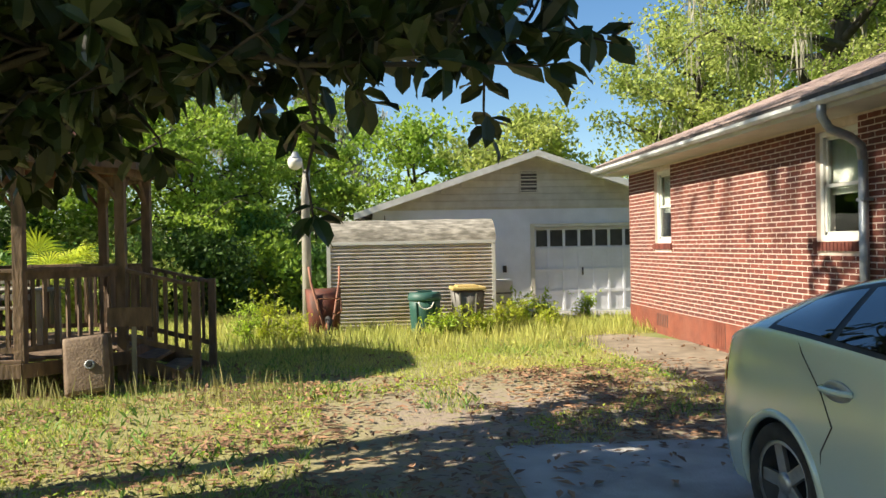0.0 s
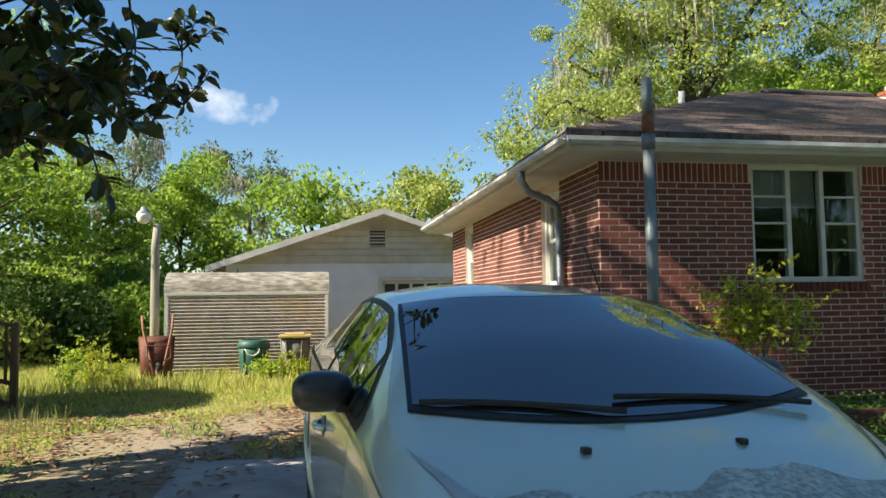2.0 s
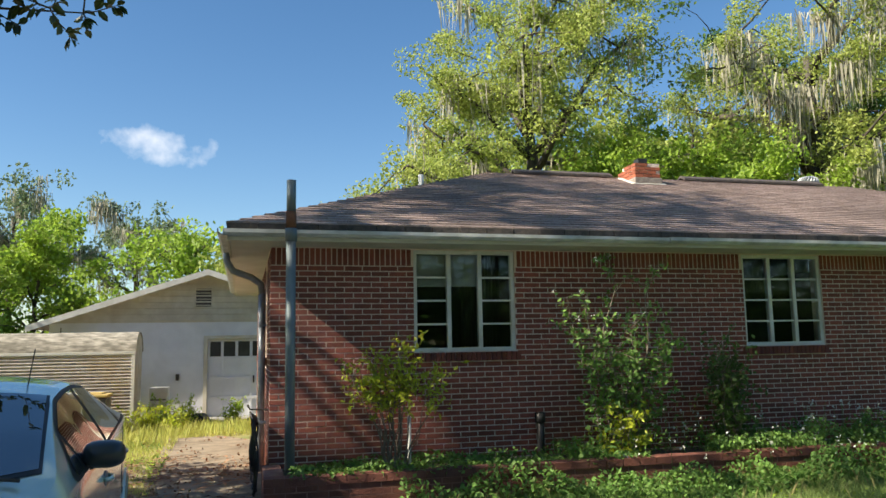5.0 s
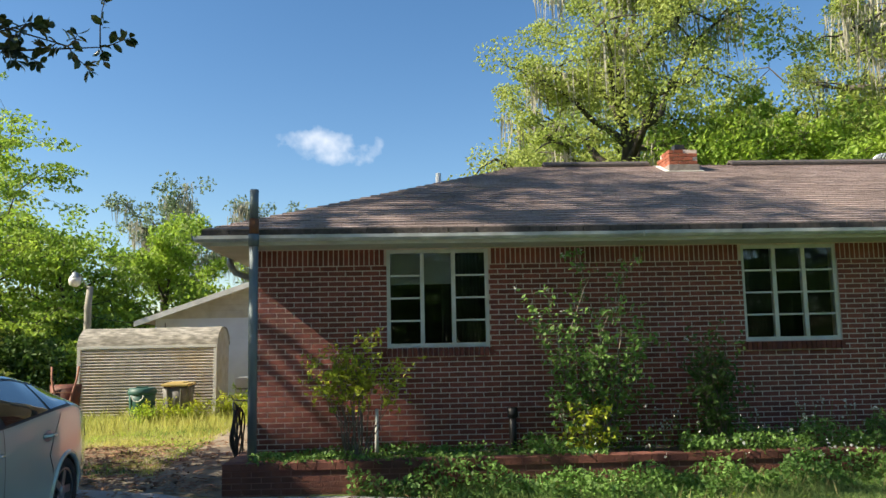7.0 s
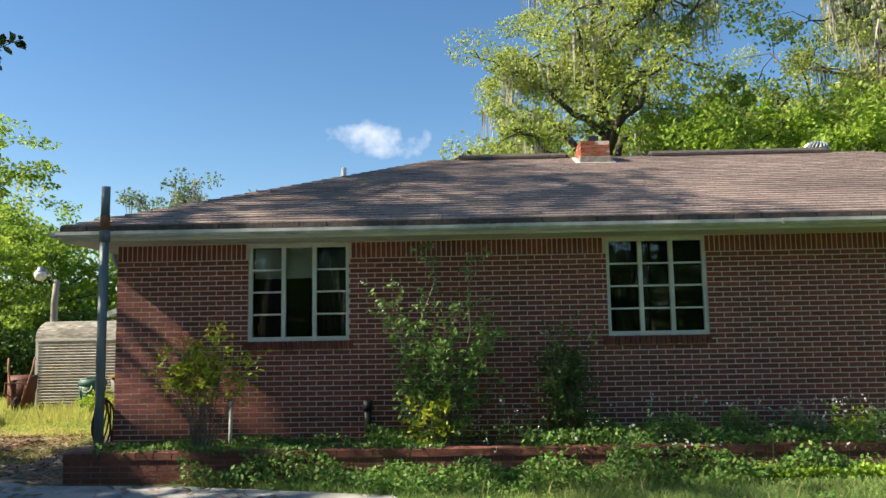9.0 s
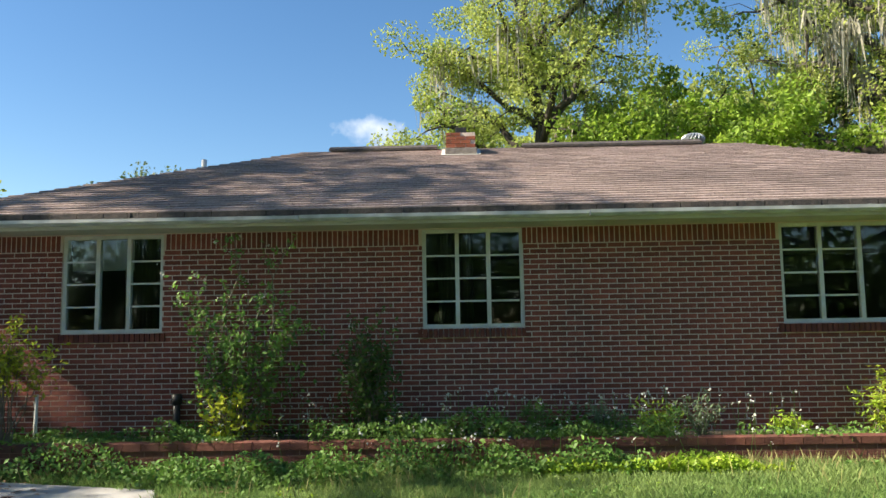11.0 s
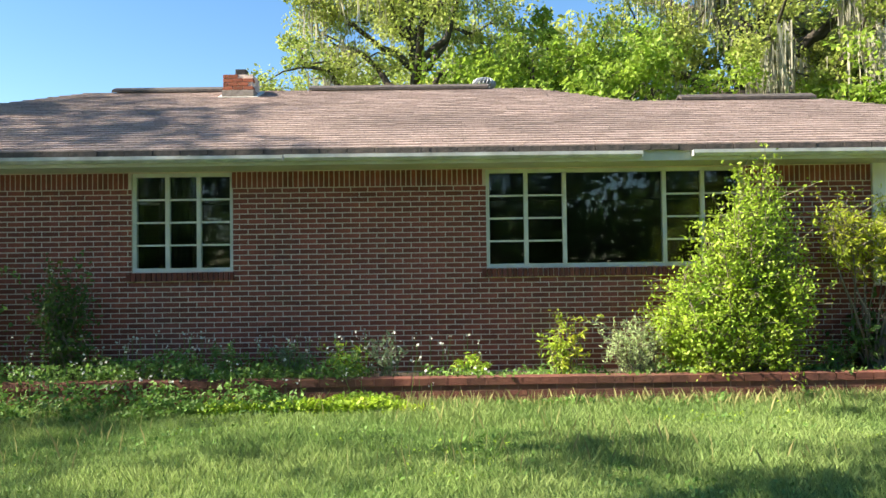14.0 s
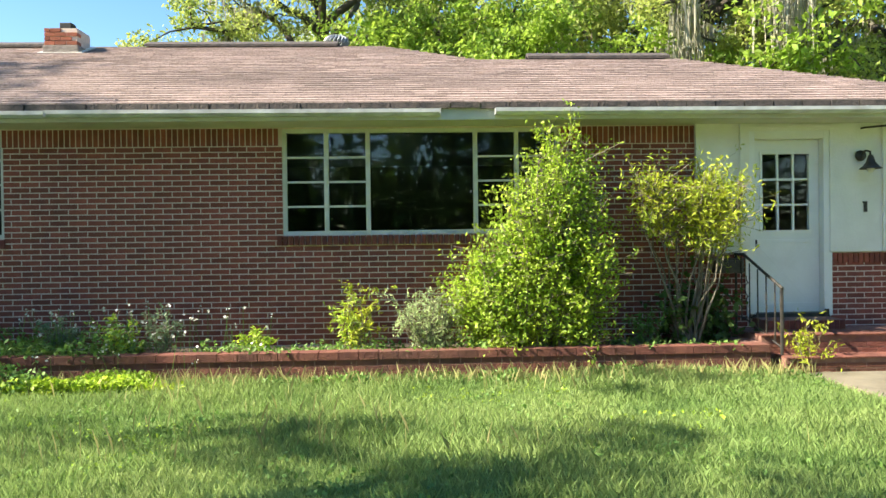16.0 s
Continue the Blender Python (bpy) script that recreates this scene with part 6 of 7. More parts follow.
# tall open shrub with white flowers
st = [(-0.05, 0.0, 2.42, 0.016), (0.62, 0.0, 2.30, 0.016), (-0.42, -0.1, 1.75, 0.013), (0.12, -0.15, 1.6, 0.013), (0.35, 0.0, 1.75, 0.013), (-0.2, 0.05, 1.45, 0.012), (0.75, -0.1, 1.55, 0.012), (-0.6, 0.0, 1.9, 0.010), (0.3, 0.1, 1.1, 0.012), (0.0, -0.2, 1.25, 0.012), (0.55, -0.1, 1.2, 0.012), (0.9, 0.0, 1.35, 0.01), (-0.3, -0.1, 1.0, 0.01)]
stem_shrub("flowering_shrub", 8.95, 5.50, 0.28, st, LEAF_WEED, "tall open shrub with tiny white flowers against the brick", 4, 0.07, 190, 0.10, 0.25, PALE_WOOD, PETAL, 22, 0.5)
st = [(rs.uniform(-0.3, 0.3), rs.uniform(-0.2, 0.1), rs.uniform(0.3, 0.6), 0.008) for _ in range(10)]
stem_shrub("low_shrub", 8.95, 5.35, 0.28, st, LEAF_LIME, "pale green suckers at the foot of the flowering shrub", 5, 0.075, 60, 0.1, 0.1, PALE_WOOD, aspect=0.45)
# darker shrub before the small-paned window
st = [(rs.uniform(-0.28, 0.28), rs.uniform(-0.15, 0.15), rs.uniform(0.8, 1.42), 0.013) for _ in range(18)]
stem_shrub("dark_shrub", 10.55, 5.55, 0.28, st, LEAF_DARK, "narrow dark green shrub under the small-paned window", 6, 0.07, 110, 0.10, 0.12, PALE_WOOD, PETAL, 4, 0.5)
# leggy yellow-flowered shrub by the mast
st = [(rs.uniform(-0.26, 0.26), rs.uniform(-0.1, 0.1), rs.uniform(0.95, 1.25), 0.011) for _ in range(15)] + [(-0.48, 0, 1.08, 0.011), (0.52, 0, 0.98, 0.011), (0.12, 0.1, 1.48, 0.008), (-0.38, 0, 1.12, 0.01), (0.42, 0, 1.0, 0.01)]
stem_shrub("yellow_shrub", 6.24, 5.42, 0.28, st, LEAF_LIME, "leggy yellow-green shrub with yellow flowers and bare stems", 7, 0.066, 85, 0.095, 0.62, PALE_WOOD, PETAL_YELLOW, 4, 0.45)
# grey herb and its neighbours
st = [(rs.uniform(-0.42, 0.42), rs.uniform(-0.25, 0.15), rs.uniform(0.35, 0.66), 0.007) for _ in range(46)]
stem_shrub("grey_herb", 17.15, 5.35, 0.28, st, LEAF_SILVER, "silvery grey-green herb clump in the planter", 8, 0.06, 60, 0.06, 0.1, PALE_WOOD, aspect=0.22)
for k, (wx, wh, mt) in enumerate(((16.45, 0.75, LEAF_LIME), (16.25, 0.55, LEAF_BUSH), (14.3, 0.42, LEAF_GREY), (15.3, 0.24, LEAF_BUSH), (13.2, 0.35, LEAF_GREY), (12.4, 0.4, LEAF_WEED), (19.5, 0.35, LEAF_WEED), (13.8, 0.4, LEAF_BUSH), (21.1, 0.5, LEAF_LIME), (22.4, 0.55, LEAF_WEED))):
    st = [(rs.uniform(-0.2, 0.2), rs.uniform(-0.12, 0.12), wh * rs.uniform(0.6, 1.05), 0.006) for _ in range(9)]
    stem_shrub("weed_clump", wx, 5.45 if wx < 20.9 else 4.95, 0.28 if wx < 20.9 else 0.05, st, mt, "wispy weed clump growing in the planter", 20 + k, 0.07, 45, 0.07, 0.15, PALE_WOOD, aspect=0.28)
for k, (wx, wy, wh) in enumerate(((1.45, 13.1, 0.45), (1.3, 13.0, 0.35), (2.4, 13.3, 0.5), (3.0, 14.4, 0.6), (2.75, 14.0, 0.5), (3.5, 14.9, 0.55), (-1.6, 13.0, 0.9), (-1.9, 12.5, 0.7), (-1.2, 12.6, 0.6), (4.4, 15.2, 0.5), (3.3, 13.6, 0.35), (2.1, 13.2, 0.3), (1.9, 13.0, 0.4))):
    st = [(rs.uniform(-0.25, 0.25), rs.uniform(-0.2, 0.2), wh * rs.uniform(0.5, 1.05), 0.006) for _ in range(14)]
    stem_shrub("weed_clump", wx, wy, 0.0, st, (LEAF_LIME, LEAF_BUSH)[k % 2], "tall green weeds beside the shed", 50 + k, 0.07, 55, 0.08, 0.1, PALE_WOOD, aspect=0.35)


# ---- grass, weeds and litter ----
def blades(name, pts, heights, mat, seed, label, category, width=0.006, bend=0.35):
    rng = np.random.default_rng(seed)
    n = len(pts)
    a = rng.uniform(0, 2 * math.pi, n)
    w = np.stack([np.cos(a), np.sin(a), np.zeros(n)], 1) * width * rng.uniform(0.6, 1.3, n)[:, None]
    b = rng.uniform(0, 2 * math.pi, n)
    tip = np.stack([np.cos(b) * bend, np.sin(b) * bend, np.ones(n)], 1) * heights[:, None] * np.stack([rng.uniform(0.2, 1.2, n)] * 2 + [np.ones(n)], 1)
    v = np.stack([pts - w, pts + w, pts + tip * 0.55 * np.array((0.6, 0.6, 1.0)) + w * 0.7, pts + tip], 1)
    k = np.arange(n)[:, None] * 4
    f = np.concatenate([np.concatenate([k, k + 1, k + 2], 1), np.concatenate([k, k + 2, k + 3], 1)])
    return tagged(data_part(name, v.reshape(-1, 3), f, mat), label, category, kind="stuff")


def scatter(n, x0, x1, y0, y1, seed, keep):
    rng = np.random.default_rng(seed)
    xs, ys = rng.uniform(x0, x1, n), rng.uniform(y0, y1, n)
    ok = keep(xs, ys, rng)
    xs, ys = xs[ok], ys[ok]
    zs = np.array([ground_height(a, b) for a, b in zip(xs, ys)])
    return np.stack([xs, ys, zs - 0.005], 1)


def patchy(xs, ys, s, off):
    return np.array([noise.noise((a * s, b * s, off)) for a, b in zip(xs, ys)])


def on_drive(xs, ys):
    edge = 9.3 - np.clip(ys - 2.0, 0, 3) * 0.9
    return (xs > 0.9) & (xs < edge) & (ys < 5.75 - np.clip(xs - 2.6, 0, 3) * 0.35)


def lawn_keep(xs, ys, rng):
    front = np.interp(ys, [-6, 2.2, 4.0, 4.8, 5], [9.7, 9.3, 8.7, 6.4, 6.2])
    return (xs > front + rng.normal(size=len(xs)) * 0.12) & ~((xs > 20.95) & (xs < 22.6))


rg = np.random.default_rng(12)
p = scatter(360000, 6.0, 25.5, -1.2, 4.93, 1, lawn_keep)
blades("lawn_grass", p, rg.uniform(0.035, 0.10, len(p)) * (1 + 0.7 * patchy(p[:, 0], p[:, 1], 0.7, 5.0)), GRASS, 2, "uneven green lawn grass", "grass", 0.003, 0.6)
p = scatter(1000, 8.5, 24, 1.9, 4.8, 3, lambda a, b, r: lawn_keep(a, b, r) & (patchy(a, b, 0.5, 9.0) > 0.0))
blades("seed_grass", p, rg.uniform(0.12, 0.26, len(p)), SEED, 4, "pale seeding grass stalks in the lawn", "grass", 0.002, 0.4)
p = scatter(3600, 6.5, 21.0, 4.55, 4.93, 5, lambda a, b, r: r.uniform(size=len(a)) < np.interp(a, [6, 15, 21], [0.3, 0.6, 1.0]))
blades("seed_grass", p, rg.uniform(0.05, 0.20, len(p)), SEED, 6, "dry seeding grass along the planter", "grass", 0.0026, 0.5)


def yard_keep(xs, ys, rng):
    dirt = (np.abs(xs - 2.0) < 2.4) & (ys < 9.2)
    return ~on_drive(xs, ys) & (~dirt | (patchy(xs, ys, 0.8, 2.0) > 0.1)) & ~((xs > -0.7) & (xs < 2.6) & (ys > 14.2) & (ys < 15.5)) & ~((xs > 3.3) & (ys > 15.5)) & (xs < np.interp(ys, [5, 8, 12.2, 12.8], [3.7, 3.6, 3.5, 6]))


p = scatter(170000, -9.0, 5.0, 2.5, 12.0, 7, lambda a, b, r: yard_keep(a, b, r) & (patchy(a, b, 1.3, 6.0) + 0.5 * patchy(a, b, 4.0, 7.0) > r.uniform(-0.7, 0.4, len(a))))
blades("yard_grass", p, rg.uniform(0.02, 0.065, len(p)), GRASS_DRY, 8, "short yellow-green yard grass", "grass", 0.0042, 0.7)
p = scatter(90000, -12.0, 6.0, 9.0, 17.5, 9, yard_keep)
blades("yard_grass", p, rg.uniform(0.04, 0.13, len(p)) * np.interp(p[:, 1], [9, 12, 14], [0.5, 1.0, 1.5]), GRASS_DRY, 10, "tall sunlit grass before the shed", "grass", 0.0045)
p = scatter(6000, -9.0, 5.0, 11.0, 14.2, 19, yard_keep)
blades("yard_grass", p, rg.uniform(0.12, 0.32, len(p)), GRASS_DRY, 20, "tall grass along the shed and bins", "grass", 0.0045)
p = scatter(600, -4.5, -0.6, 6.8, 8.8, 11, lambda a, b, r: patchy(a, b, 0.8, 4.0) > -0.1)
blades("seed_grass", p, rg.uniform(0.12, 0.34, len(p)), SEED, 12, "pale seeding grass stalks before the deck", "grass", 0.004, 0.2)
p = scatter(16000, -9, 5, 2.6, 12, 21, lambda a, b, r: yard_keep(a, b, r) & (patchy(a, b, 0.6, 14.0) > 0.05))
blades("yard_weeds", p, rg.uniform(0.03, 0.11, len(p)), LEAF_WEED, 22, "green weed patches in the dry yard", "grass", 0.009, 0.9)


def clover(n, x0, x1, y0, y1, seed, mat, keep, size, label):
    """Small leaves close to the ground, in patches."""
    p = scatter(n, x0, x1, y0, y1, seed, keep)
    rng = np.random.default_rng(seed + 50)
    p[:, 2] += rng.uniform(0.01, 0.05, len(p)) + 0.05 * np.clip(patchy(p[:, 0], p[:, 1], 2.2, seed), 0, 1)
    v, f = leaf_quads(p, size, rng, 0.7, up=1.2)
    tagged(data_part("low_weeds", v, f, mat), label, "weeds", kind="stuff")


clover(26000, -8, 4.6, 2.6, 12.0, 61, LEAF_BUSH, lambda a, b, r: yard_keep(a, b, r) & (patchy(a, b, 0.9, 24.0) + 0.4 * patchy(a, b, 3.1, 8.0) > 0.12), 0.034, "bright green low weeds in patches over the yard")
clover(9000, -8, 5.0, 2.6, 12.0, 62, LITTER, lambda a, b, r: (~on_drive(a, b)) & (patchy(a, b, 1.4, 41.0) > 0.15), 0.05, "brown leaf mulch lying in heaps on the yard")
clover(22000, 8.5, 24.5, 0.0, 4.85, 63, LEAF_WEED, lambda a, b, r: lawn_keep(a, b, r) & (patchy(a, b, 0.8, 51.0) + 0.4 * patchy(a, b, 3.4, 9.0) > 0.22), 0.04, "dark green broadleaf weeds in the lawn")
clover(9000, 8.5, 24.5, 0.4, 4.85, 64, LEAF_BUSH, lambda a, b, r: lawn_keep(a, b, r) & (patchy(a, b, 0.9, 57.0) > 0.28), 0.035, "bright green clover patches in the lawn")


def weed_bed(name, n, x0, x1, y0, y1, h, mat, seed, label, keep, size=0.056):
    p = scatter(n, x0, x1, y0, y1, seed, keep)
    rng = np.random.default_rng(seed + 100)
    hh = h * (0.55 + 0.9 * np.clip(patchy(p[:, 0], p[:, 1], 1.6, seed), -0.5, 0.6))
    p[:, 2] += rng.uniform(0, 1, len(p)) * np.maximum(hh, 0.03)
    v, f = leaf_quads(p, size, rng, 0.6, up=0.6)
    tagged(data_part(name, v, f, mat), label, "weeds", kind="stuff")


weed_bed("weeds", 12000, 6.2, 13.5, 4.1, 4.95, 0.42, LEAF_WEED, 201, "green broadleaf weeds before the planter", lambda a, b, r: b > np.interp(a, [6, 8.5, 9.5, 13.5], [4.72, 4.25, 4.1, 4.35]) + r.normal(size=len(a)) * 0.08)
weed_bed("weeds", 6500, 12.4, 15.0, 4.3, 4.95, 0.26, LEAF_BUSH, 202, "bright green weeds before the planter", lambda a, b, r: patchy(a, b, 1.1, 33.0) > -0.1)
weed_bed("weeds", 2400, 15.5, 20.6, 4.6, 4.95, 0.14, LEAF_WEED, 203, "sparse weeds along the planter foot", lambda a, b, r: patchy(a, b, 1.5, 35.0) > -0.02)


def bed_plants(n, x0, x1, h, mat, seed, label, keep):
    rng = np.random.default_rng(seed)
    xs, ys = rng.uniform(x0, x1, n), rng.uniform(4.93, 5.95, n)
    ok = keep(xs, ys)
    xs, ys = xs[ok], ys[ok]
    hh = h * (0.6 + 0.8 * np.clip(patchy(xs, ys, 1.4, seed), -0.4, 0.6))
    p = np.stack([xs, ys, np.where(ys < 5.16, 0.30, 0.28) + rng.uniform(0, 1, len(xs)) * np.maximum(hh, 0.04)], 1)
    v, f = leaf_quads(p, 0.055, rng, 0.6, up=0.6)
    tagged(data_part("bed_plants", v, f, mat), label, "plants", kind="stuff")


bed_plants(8200, 8.2, 14.0, 0.36, LEAF_WEED, 301, "green groundcover in the planter", lambda a, b: patchy(a, b, 1.0, 3.0) > -0.15)
bed_plants(3600, 5.1, 8.2, 0.16, LEAF_WEED, 302, "low groundcover in the planter", lambda a, b: patchy(a, b, 1.2, 4.0) > -0.2)
bed_plants(4200, 13.5, 20.4, 0.16, LEAF_WEED, 303, "sparse groundcover in the planter", lambda a, b: patchy(a, b, 1.2, 6.0) > 0.05)


def flower_scatter():
    rng = np.random.default_rng(8)
    pts, stems = [], []
    for _ in range(150):
        x, y = rng.uniform(8.6, 15.4), rng.uniform(4.75, 5.9)
        z0 = 0.28 if y > 5.15 else 0.05
        h = rng.uniform(0.25, 0.55)
        q = np.array((x + rng.normal() * 0.06, y, z0 + h))
        stems.append(((x, y, z0), q))
        for _ in range(3):
            pts.append(q + rng.normal(size=3) * 0.02)
    v, f = leaf_quads(np.array(pts), 0.032, rng, 0.95)
    tagged(data_part("wild_flowers", v, f, PETAL), "tiny white wild flowers over the planter", "flowers", kind="stuff")
    vs, fs = [], []
    for a, c in stems:
        k = len(vs)
        vs += [(a[0] - 0.003, a[1], a[2]), (a[0] + 0.003, a[1], a[2]), (c[0] + 0.002, c[1], c[2]), (c[0] - 0.002, c[1], c[2])]
        fs.append((k, k + 1, k + 2, k + 3))
    tagged(data_part("flower_stems", vs, fs, LEAF_WEED), "thin green flower stems over the planter", "stems", kind="stuff")


flower_scatter()


def litter():
    rng = np.random.default_rng(15)
    p = scatter(15000, -3.5, 4.8, 1.8, 9.5, 16, lambda a, b, r: r.uniform(size=len(a)) < np.clip(0.55 + patchy(a, b, 0.6, 1.0), 0.05, 1) * np.where(on_drive(a, b), 0.34, 1))
    dr = on_drive(p[:, 0], p[:, 1])
    pa = (p[:, 0] > 3.4) & (p[:, 1] > 5.0)
    p[:, 2] = np.where(dr | pa, 0.045, p[:, 2] + 0.03)
    q = scatter(500, 4.5, 9.4, 3.2, 4.85, 17, lambda a, b, r: r.uniform(size=len(a)) < 0.5)
    q[:, 2] = np.where(on_drive(q[:, 0], q[:, 1]), 0.042, q[:, 2] + 0.025)
    p = np.concatenate([p, q])
    n = len(p)
    a = rng.uniform(0, 2 * math.pi, n)
    d = np.stack([np.cos(a), np.sin(a), rng.normal(size=n) * 0.12], 1)
    s = np.stack([-np.sin(a), np.cos(a), rng.normal(size=n) * 0.12], 1)
    L = rng.uniform(0.05, 0.14, n)[:, None]
    up = np.array((0, 0, 1.0))
    v = np.stack([p - d * L * 0.5, p + s * L * 0.2 + up * L * 0.08, p + d * L * 0.5, p - s * L * 0.2 + up * L * 0.08], 1)
    k = np.arange(n)[:, None] * 4
    tagged(data_part("leaf_litter", v.reshape(-1, 3), np.concatenate([k, k + 1, k + 2, k + 3], 1), LITTER), "fallen brown magnolia leaves on drive and yard", "leaves", kind="stuff")


litter()


# ---- gazebo ----
def gazebo():
    cx, cy, dz = -4.17, 9.95, 0.42
    g = thing("gazebo", "weathered brown wooden octagonal gazebo with steps and a red roof", "gazebo", pose(cx, cy, 0))
    V = [(1.37, -0.55), (1.37, 0.55), (0.57, 1.35), (-0.57, 1.35), (-1.37, 0.55), (-1.37, -0.55), (-0.57, -1.35), (0.57, -1.35)]
    # deck boards run along x, cut to the octagon
    half = lambda y: 1.42 if abs(y) <= 0.6 else 1.42 - (abs(y) - 0.6)
    y = -1.42
    while y < 1.40:
        h = min(half(y), half(y + 0.13))
        box_part("deck_board", (-h, h, y, y + 0.132, dz - 0.035, dz), DECK, g, 0.004)
        y += 0.14
    for a, c in zip(V, V[1:] + V[:1]):
        a, c = Vector((*a, 0)) * 1.05, Vector((*c, 0)) * 1.05
        d = c - a
        ang = math.degrees(math.atan2(d.y, d.x))
        mm = Matrix.Translation((a.x, a.y, 0)) @ pose(0, 0, 0, 0, 0, ang)
        box_part("skirt_board", (0, d.length, -0.02, 0.02, dz - 0.19, dz - 0.04), DECK, g, m=mm)
    for vx, vy in V:
        box_part("post", (vx - 0.055, vx + 0.055, vy - 0.055, vy + 0.055, -0.1, 2.56), DECK, g, 0.008)
    box_part("post", (-0.05, 0.05, -0.05, 0.05, -0.1, dz - 0.04), DECK, g)
    for i, (a, c) in enumerate(zip(V, V[1:] + V[:1])):
        a, c = Vector((*a, 0)), Vector((*c, 0))
        d = c - a
        ln = d.length
        mm = Matrix.Translation((a.x, a.y, 0)) @ pose(0, 0, 0, 0, 0, math.degrees(math.atan2(d.y, d.x)))
        box_part("beam", (-0.03, ln + 0.03, -0.07, 0.07, 2.44, 2.57), DECK, g, 0.006, m=mm)
        for s0, s1 in ((0.055, 0.32), (ln - 0.055, ln - 0.32)):
            q = [mm @ Vector((s0, 0, 2.16)), mm @ Vector(((s0 + s1) / 2 + 0.0, 0, 2.34)), mm @ Vector((s1, 0, 2.44))]
            tube_part("brace", q, 0.026, DECK, g, 6)
        if i == 0:
            continue
        box_part("rail", (0.05, ln - 0.05, -0.045, 0.045, dz + 0.92, dz + 0.96), DECK, g, 0.005, m=mm)
        box_part("rail", (0.05, ln - 0.05, -0.02, 0.02, dz + 0.84, dz + 0.92), DECK, g, m=mm)
        box_part("rail", (0.05, ln - 0.05, -0.02, 0.02, dz + 0.07, dz + 0.13), DECK, g, m=mm)
        n = int(ln / 0.125)
        for k in range(1, n):
            s = ln * k / n
            box_part("baluster", (s - 0.019, s + 0.019, -0.019, 0.019, dz + 0.13, dz + 0.84), DECK, g, m=mm)
    # roof
    out_v = [Vector((vx * 1.14, vy * 1.14, 2.56)) for vx, vy in V]
    for a, c in zip(out_v, out_v[1:] + out_v[:1]):
        bm = bmesh.new()
        top = Vector((0, 0, 3.45))
        lo = [bm.verts.new(p) for p in (a, c, top)]
        hi = [bm.verts.new(p + Vector((0, 0, 0.05))) for p in (a, c, top)]
        bm.faces.new(lo[::-1])
        bm.faces.new(hi)
        for k in range(3):
            bm.faces.new((lo[k], lo[(k + 1) % 3], hi[(k + 1) % 3], hi[k]))
        part("roof_panel", bm, GAZEBO_ROOF, g, "faded red roof panel")
        d = c - a
        mm = Matrix.Translation(a) @ pose(0, 0, 0, 0, 0, math.degrees(math.atan2(d.y, d.x)))
        box_part("eave_board", (0, d.length, -0.015, 0.015, -0.06, 0.05), DECK, g, m=mm)
    # steps down to the yard with sloping rails
    for k in range(2):
        x0 = 1.45 + 0.28 * k
        box_part("tread", (x0, x0 + 0.30, -0.52, 0.52, 0.28 - 0.14 * k - 0.04, 0.28 - 0.14 * k), DECK, g, 0.004)
    for yy in (-0.55, 0.45):
        bm = bmesh.new()
        bm_prism(bm, [(1.42, 0.36), (1.42, 0.14), (2.15, -0.05), (2.15, 0.07)], yy, yy + 0.04)
        part("stringer", bm, DECK, g)
        ny = yy + 0.02
        box_part("newel", (2.16, 2.25, ny - 0.045, ny + 0.045, -0.1, 1.17), DECK, g, 0.008)
        ang = math.degrees(math.atan2(-0.20, 0.80))
        mm = Matrix.Translation((1.42, ny, dz + 0.92)) @ pose(0, 0, 0, 0, -ang, 0)
        box_part("stair_rail", (0, 0.80, -0.04, 0.04, -0.04, 0.0), DECK, g, 0.004, m=mm)
        mm = Matrix.Translation((1.42, ny, dz + 0.14)) @ pose(0, 0, 0, 0, 15, 0)
        box_part("stair_rail", (0, 0.80, -0.02, 0.02, -0.06, 0.0), DECK, g, m=mm)
        for k in range(6):
            x = 1.50 + 0.118 * k
            f = (x - 1.42) / 0.8
            box_part("baluster", (x - 0.018, x + 0.018, ny - 0.018, ny + 0.018, dz + 0.12 - 0.2 * f, dz + 0.88 - 0.2 * f), DECK, g)


gazebo()


def patio_table():
    t = thing("picnic_table", "small weathered table with pale slats in the gazebo", "table", pose(-4.3, 10.0, 0.42))
    for k in range(6):
        box_part("slat", (-0.55, 0.55, -0.36 + k * 0.12, -0.25 + k * 0.12, 0.66, 0.69), GREY_WOOD, t, 0.004)
    for x in (-0.45, 0.45):
        for y in (-0.28, 0.28):
            box_part("leg", (x - 0.03, x + 0.03, y - 0.03, y + 0.03, 0, 0.66), GREY_WOOD, t)
    b = thing("bench", "weathered slatted bench in the gazebo", "bench", pose(-4.9, 10.6, 0.42))
    for k in range(3):
        box_part("slat", (-0.5, 0.5, -0.15 + k * 0.11, -0.06 + k * 0.11, 0.40, 0.43), GREY_WOOD, b, 0.003)
    for k in range(3):
        box_part("back_slat", (-0.5, 0.5, 0.19, 0.21, 0.50 + k * 0.11, 0.58 + k * 0.11), GREY_WOOD, b, 0.003)
    for x in (-0.45, 0.45):
        box_part("leg", (x - 0.03, x + 0.03, -0.14, -0.08, 0, 0.40), GREY_WOOD, b)
        box_part("leg", (x - 0.03, x + 0.03, 0.14, 0.19, 0, 0.84), GREY_WOOD, b)


patio_table()


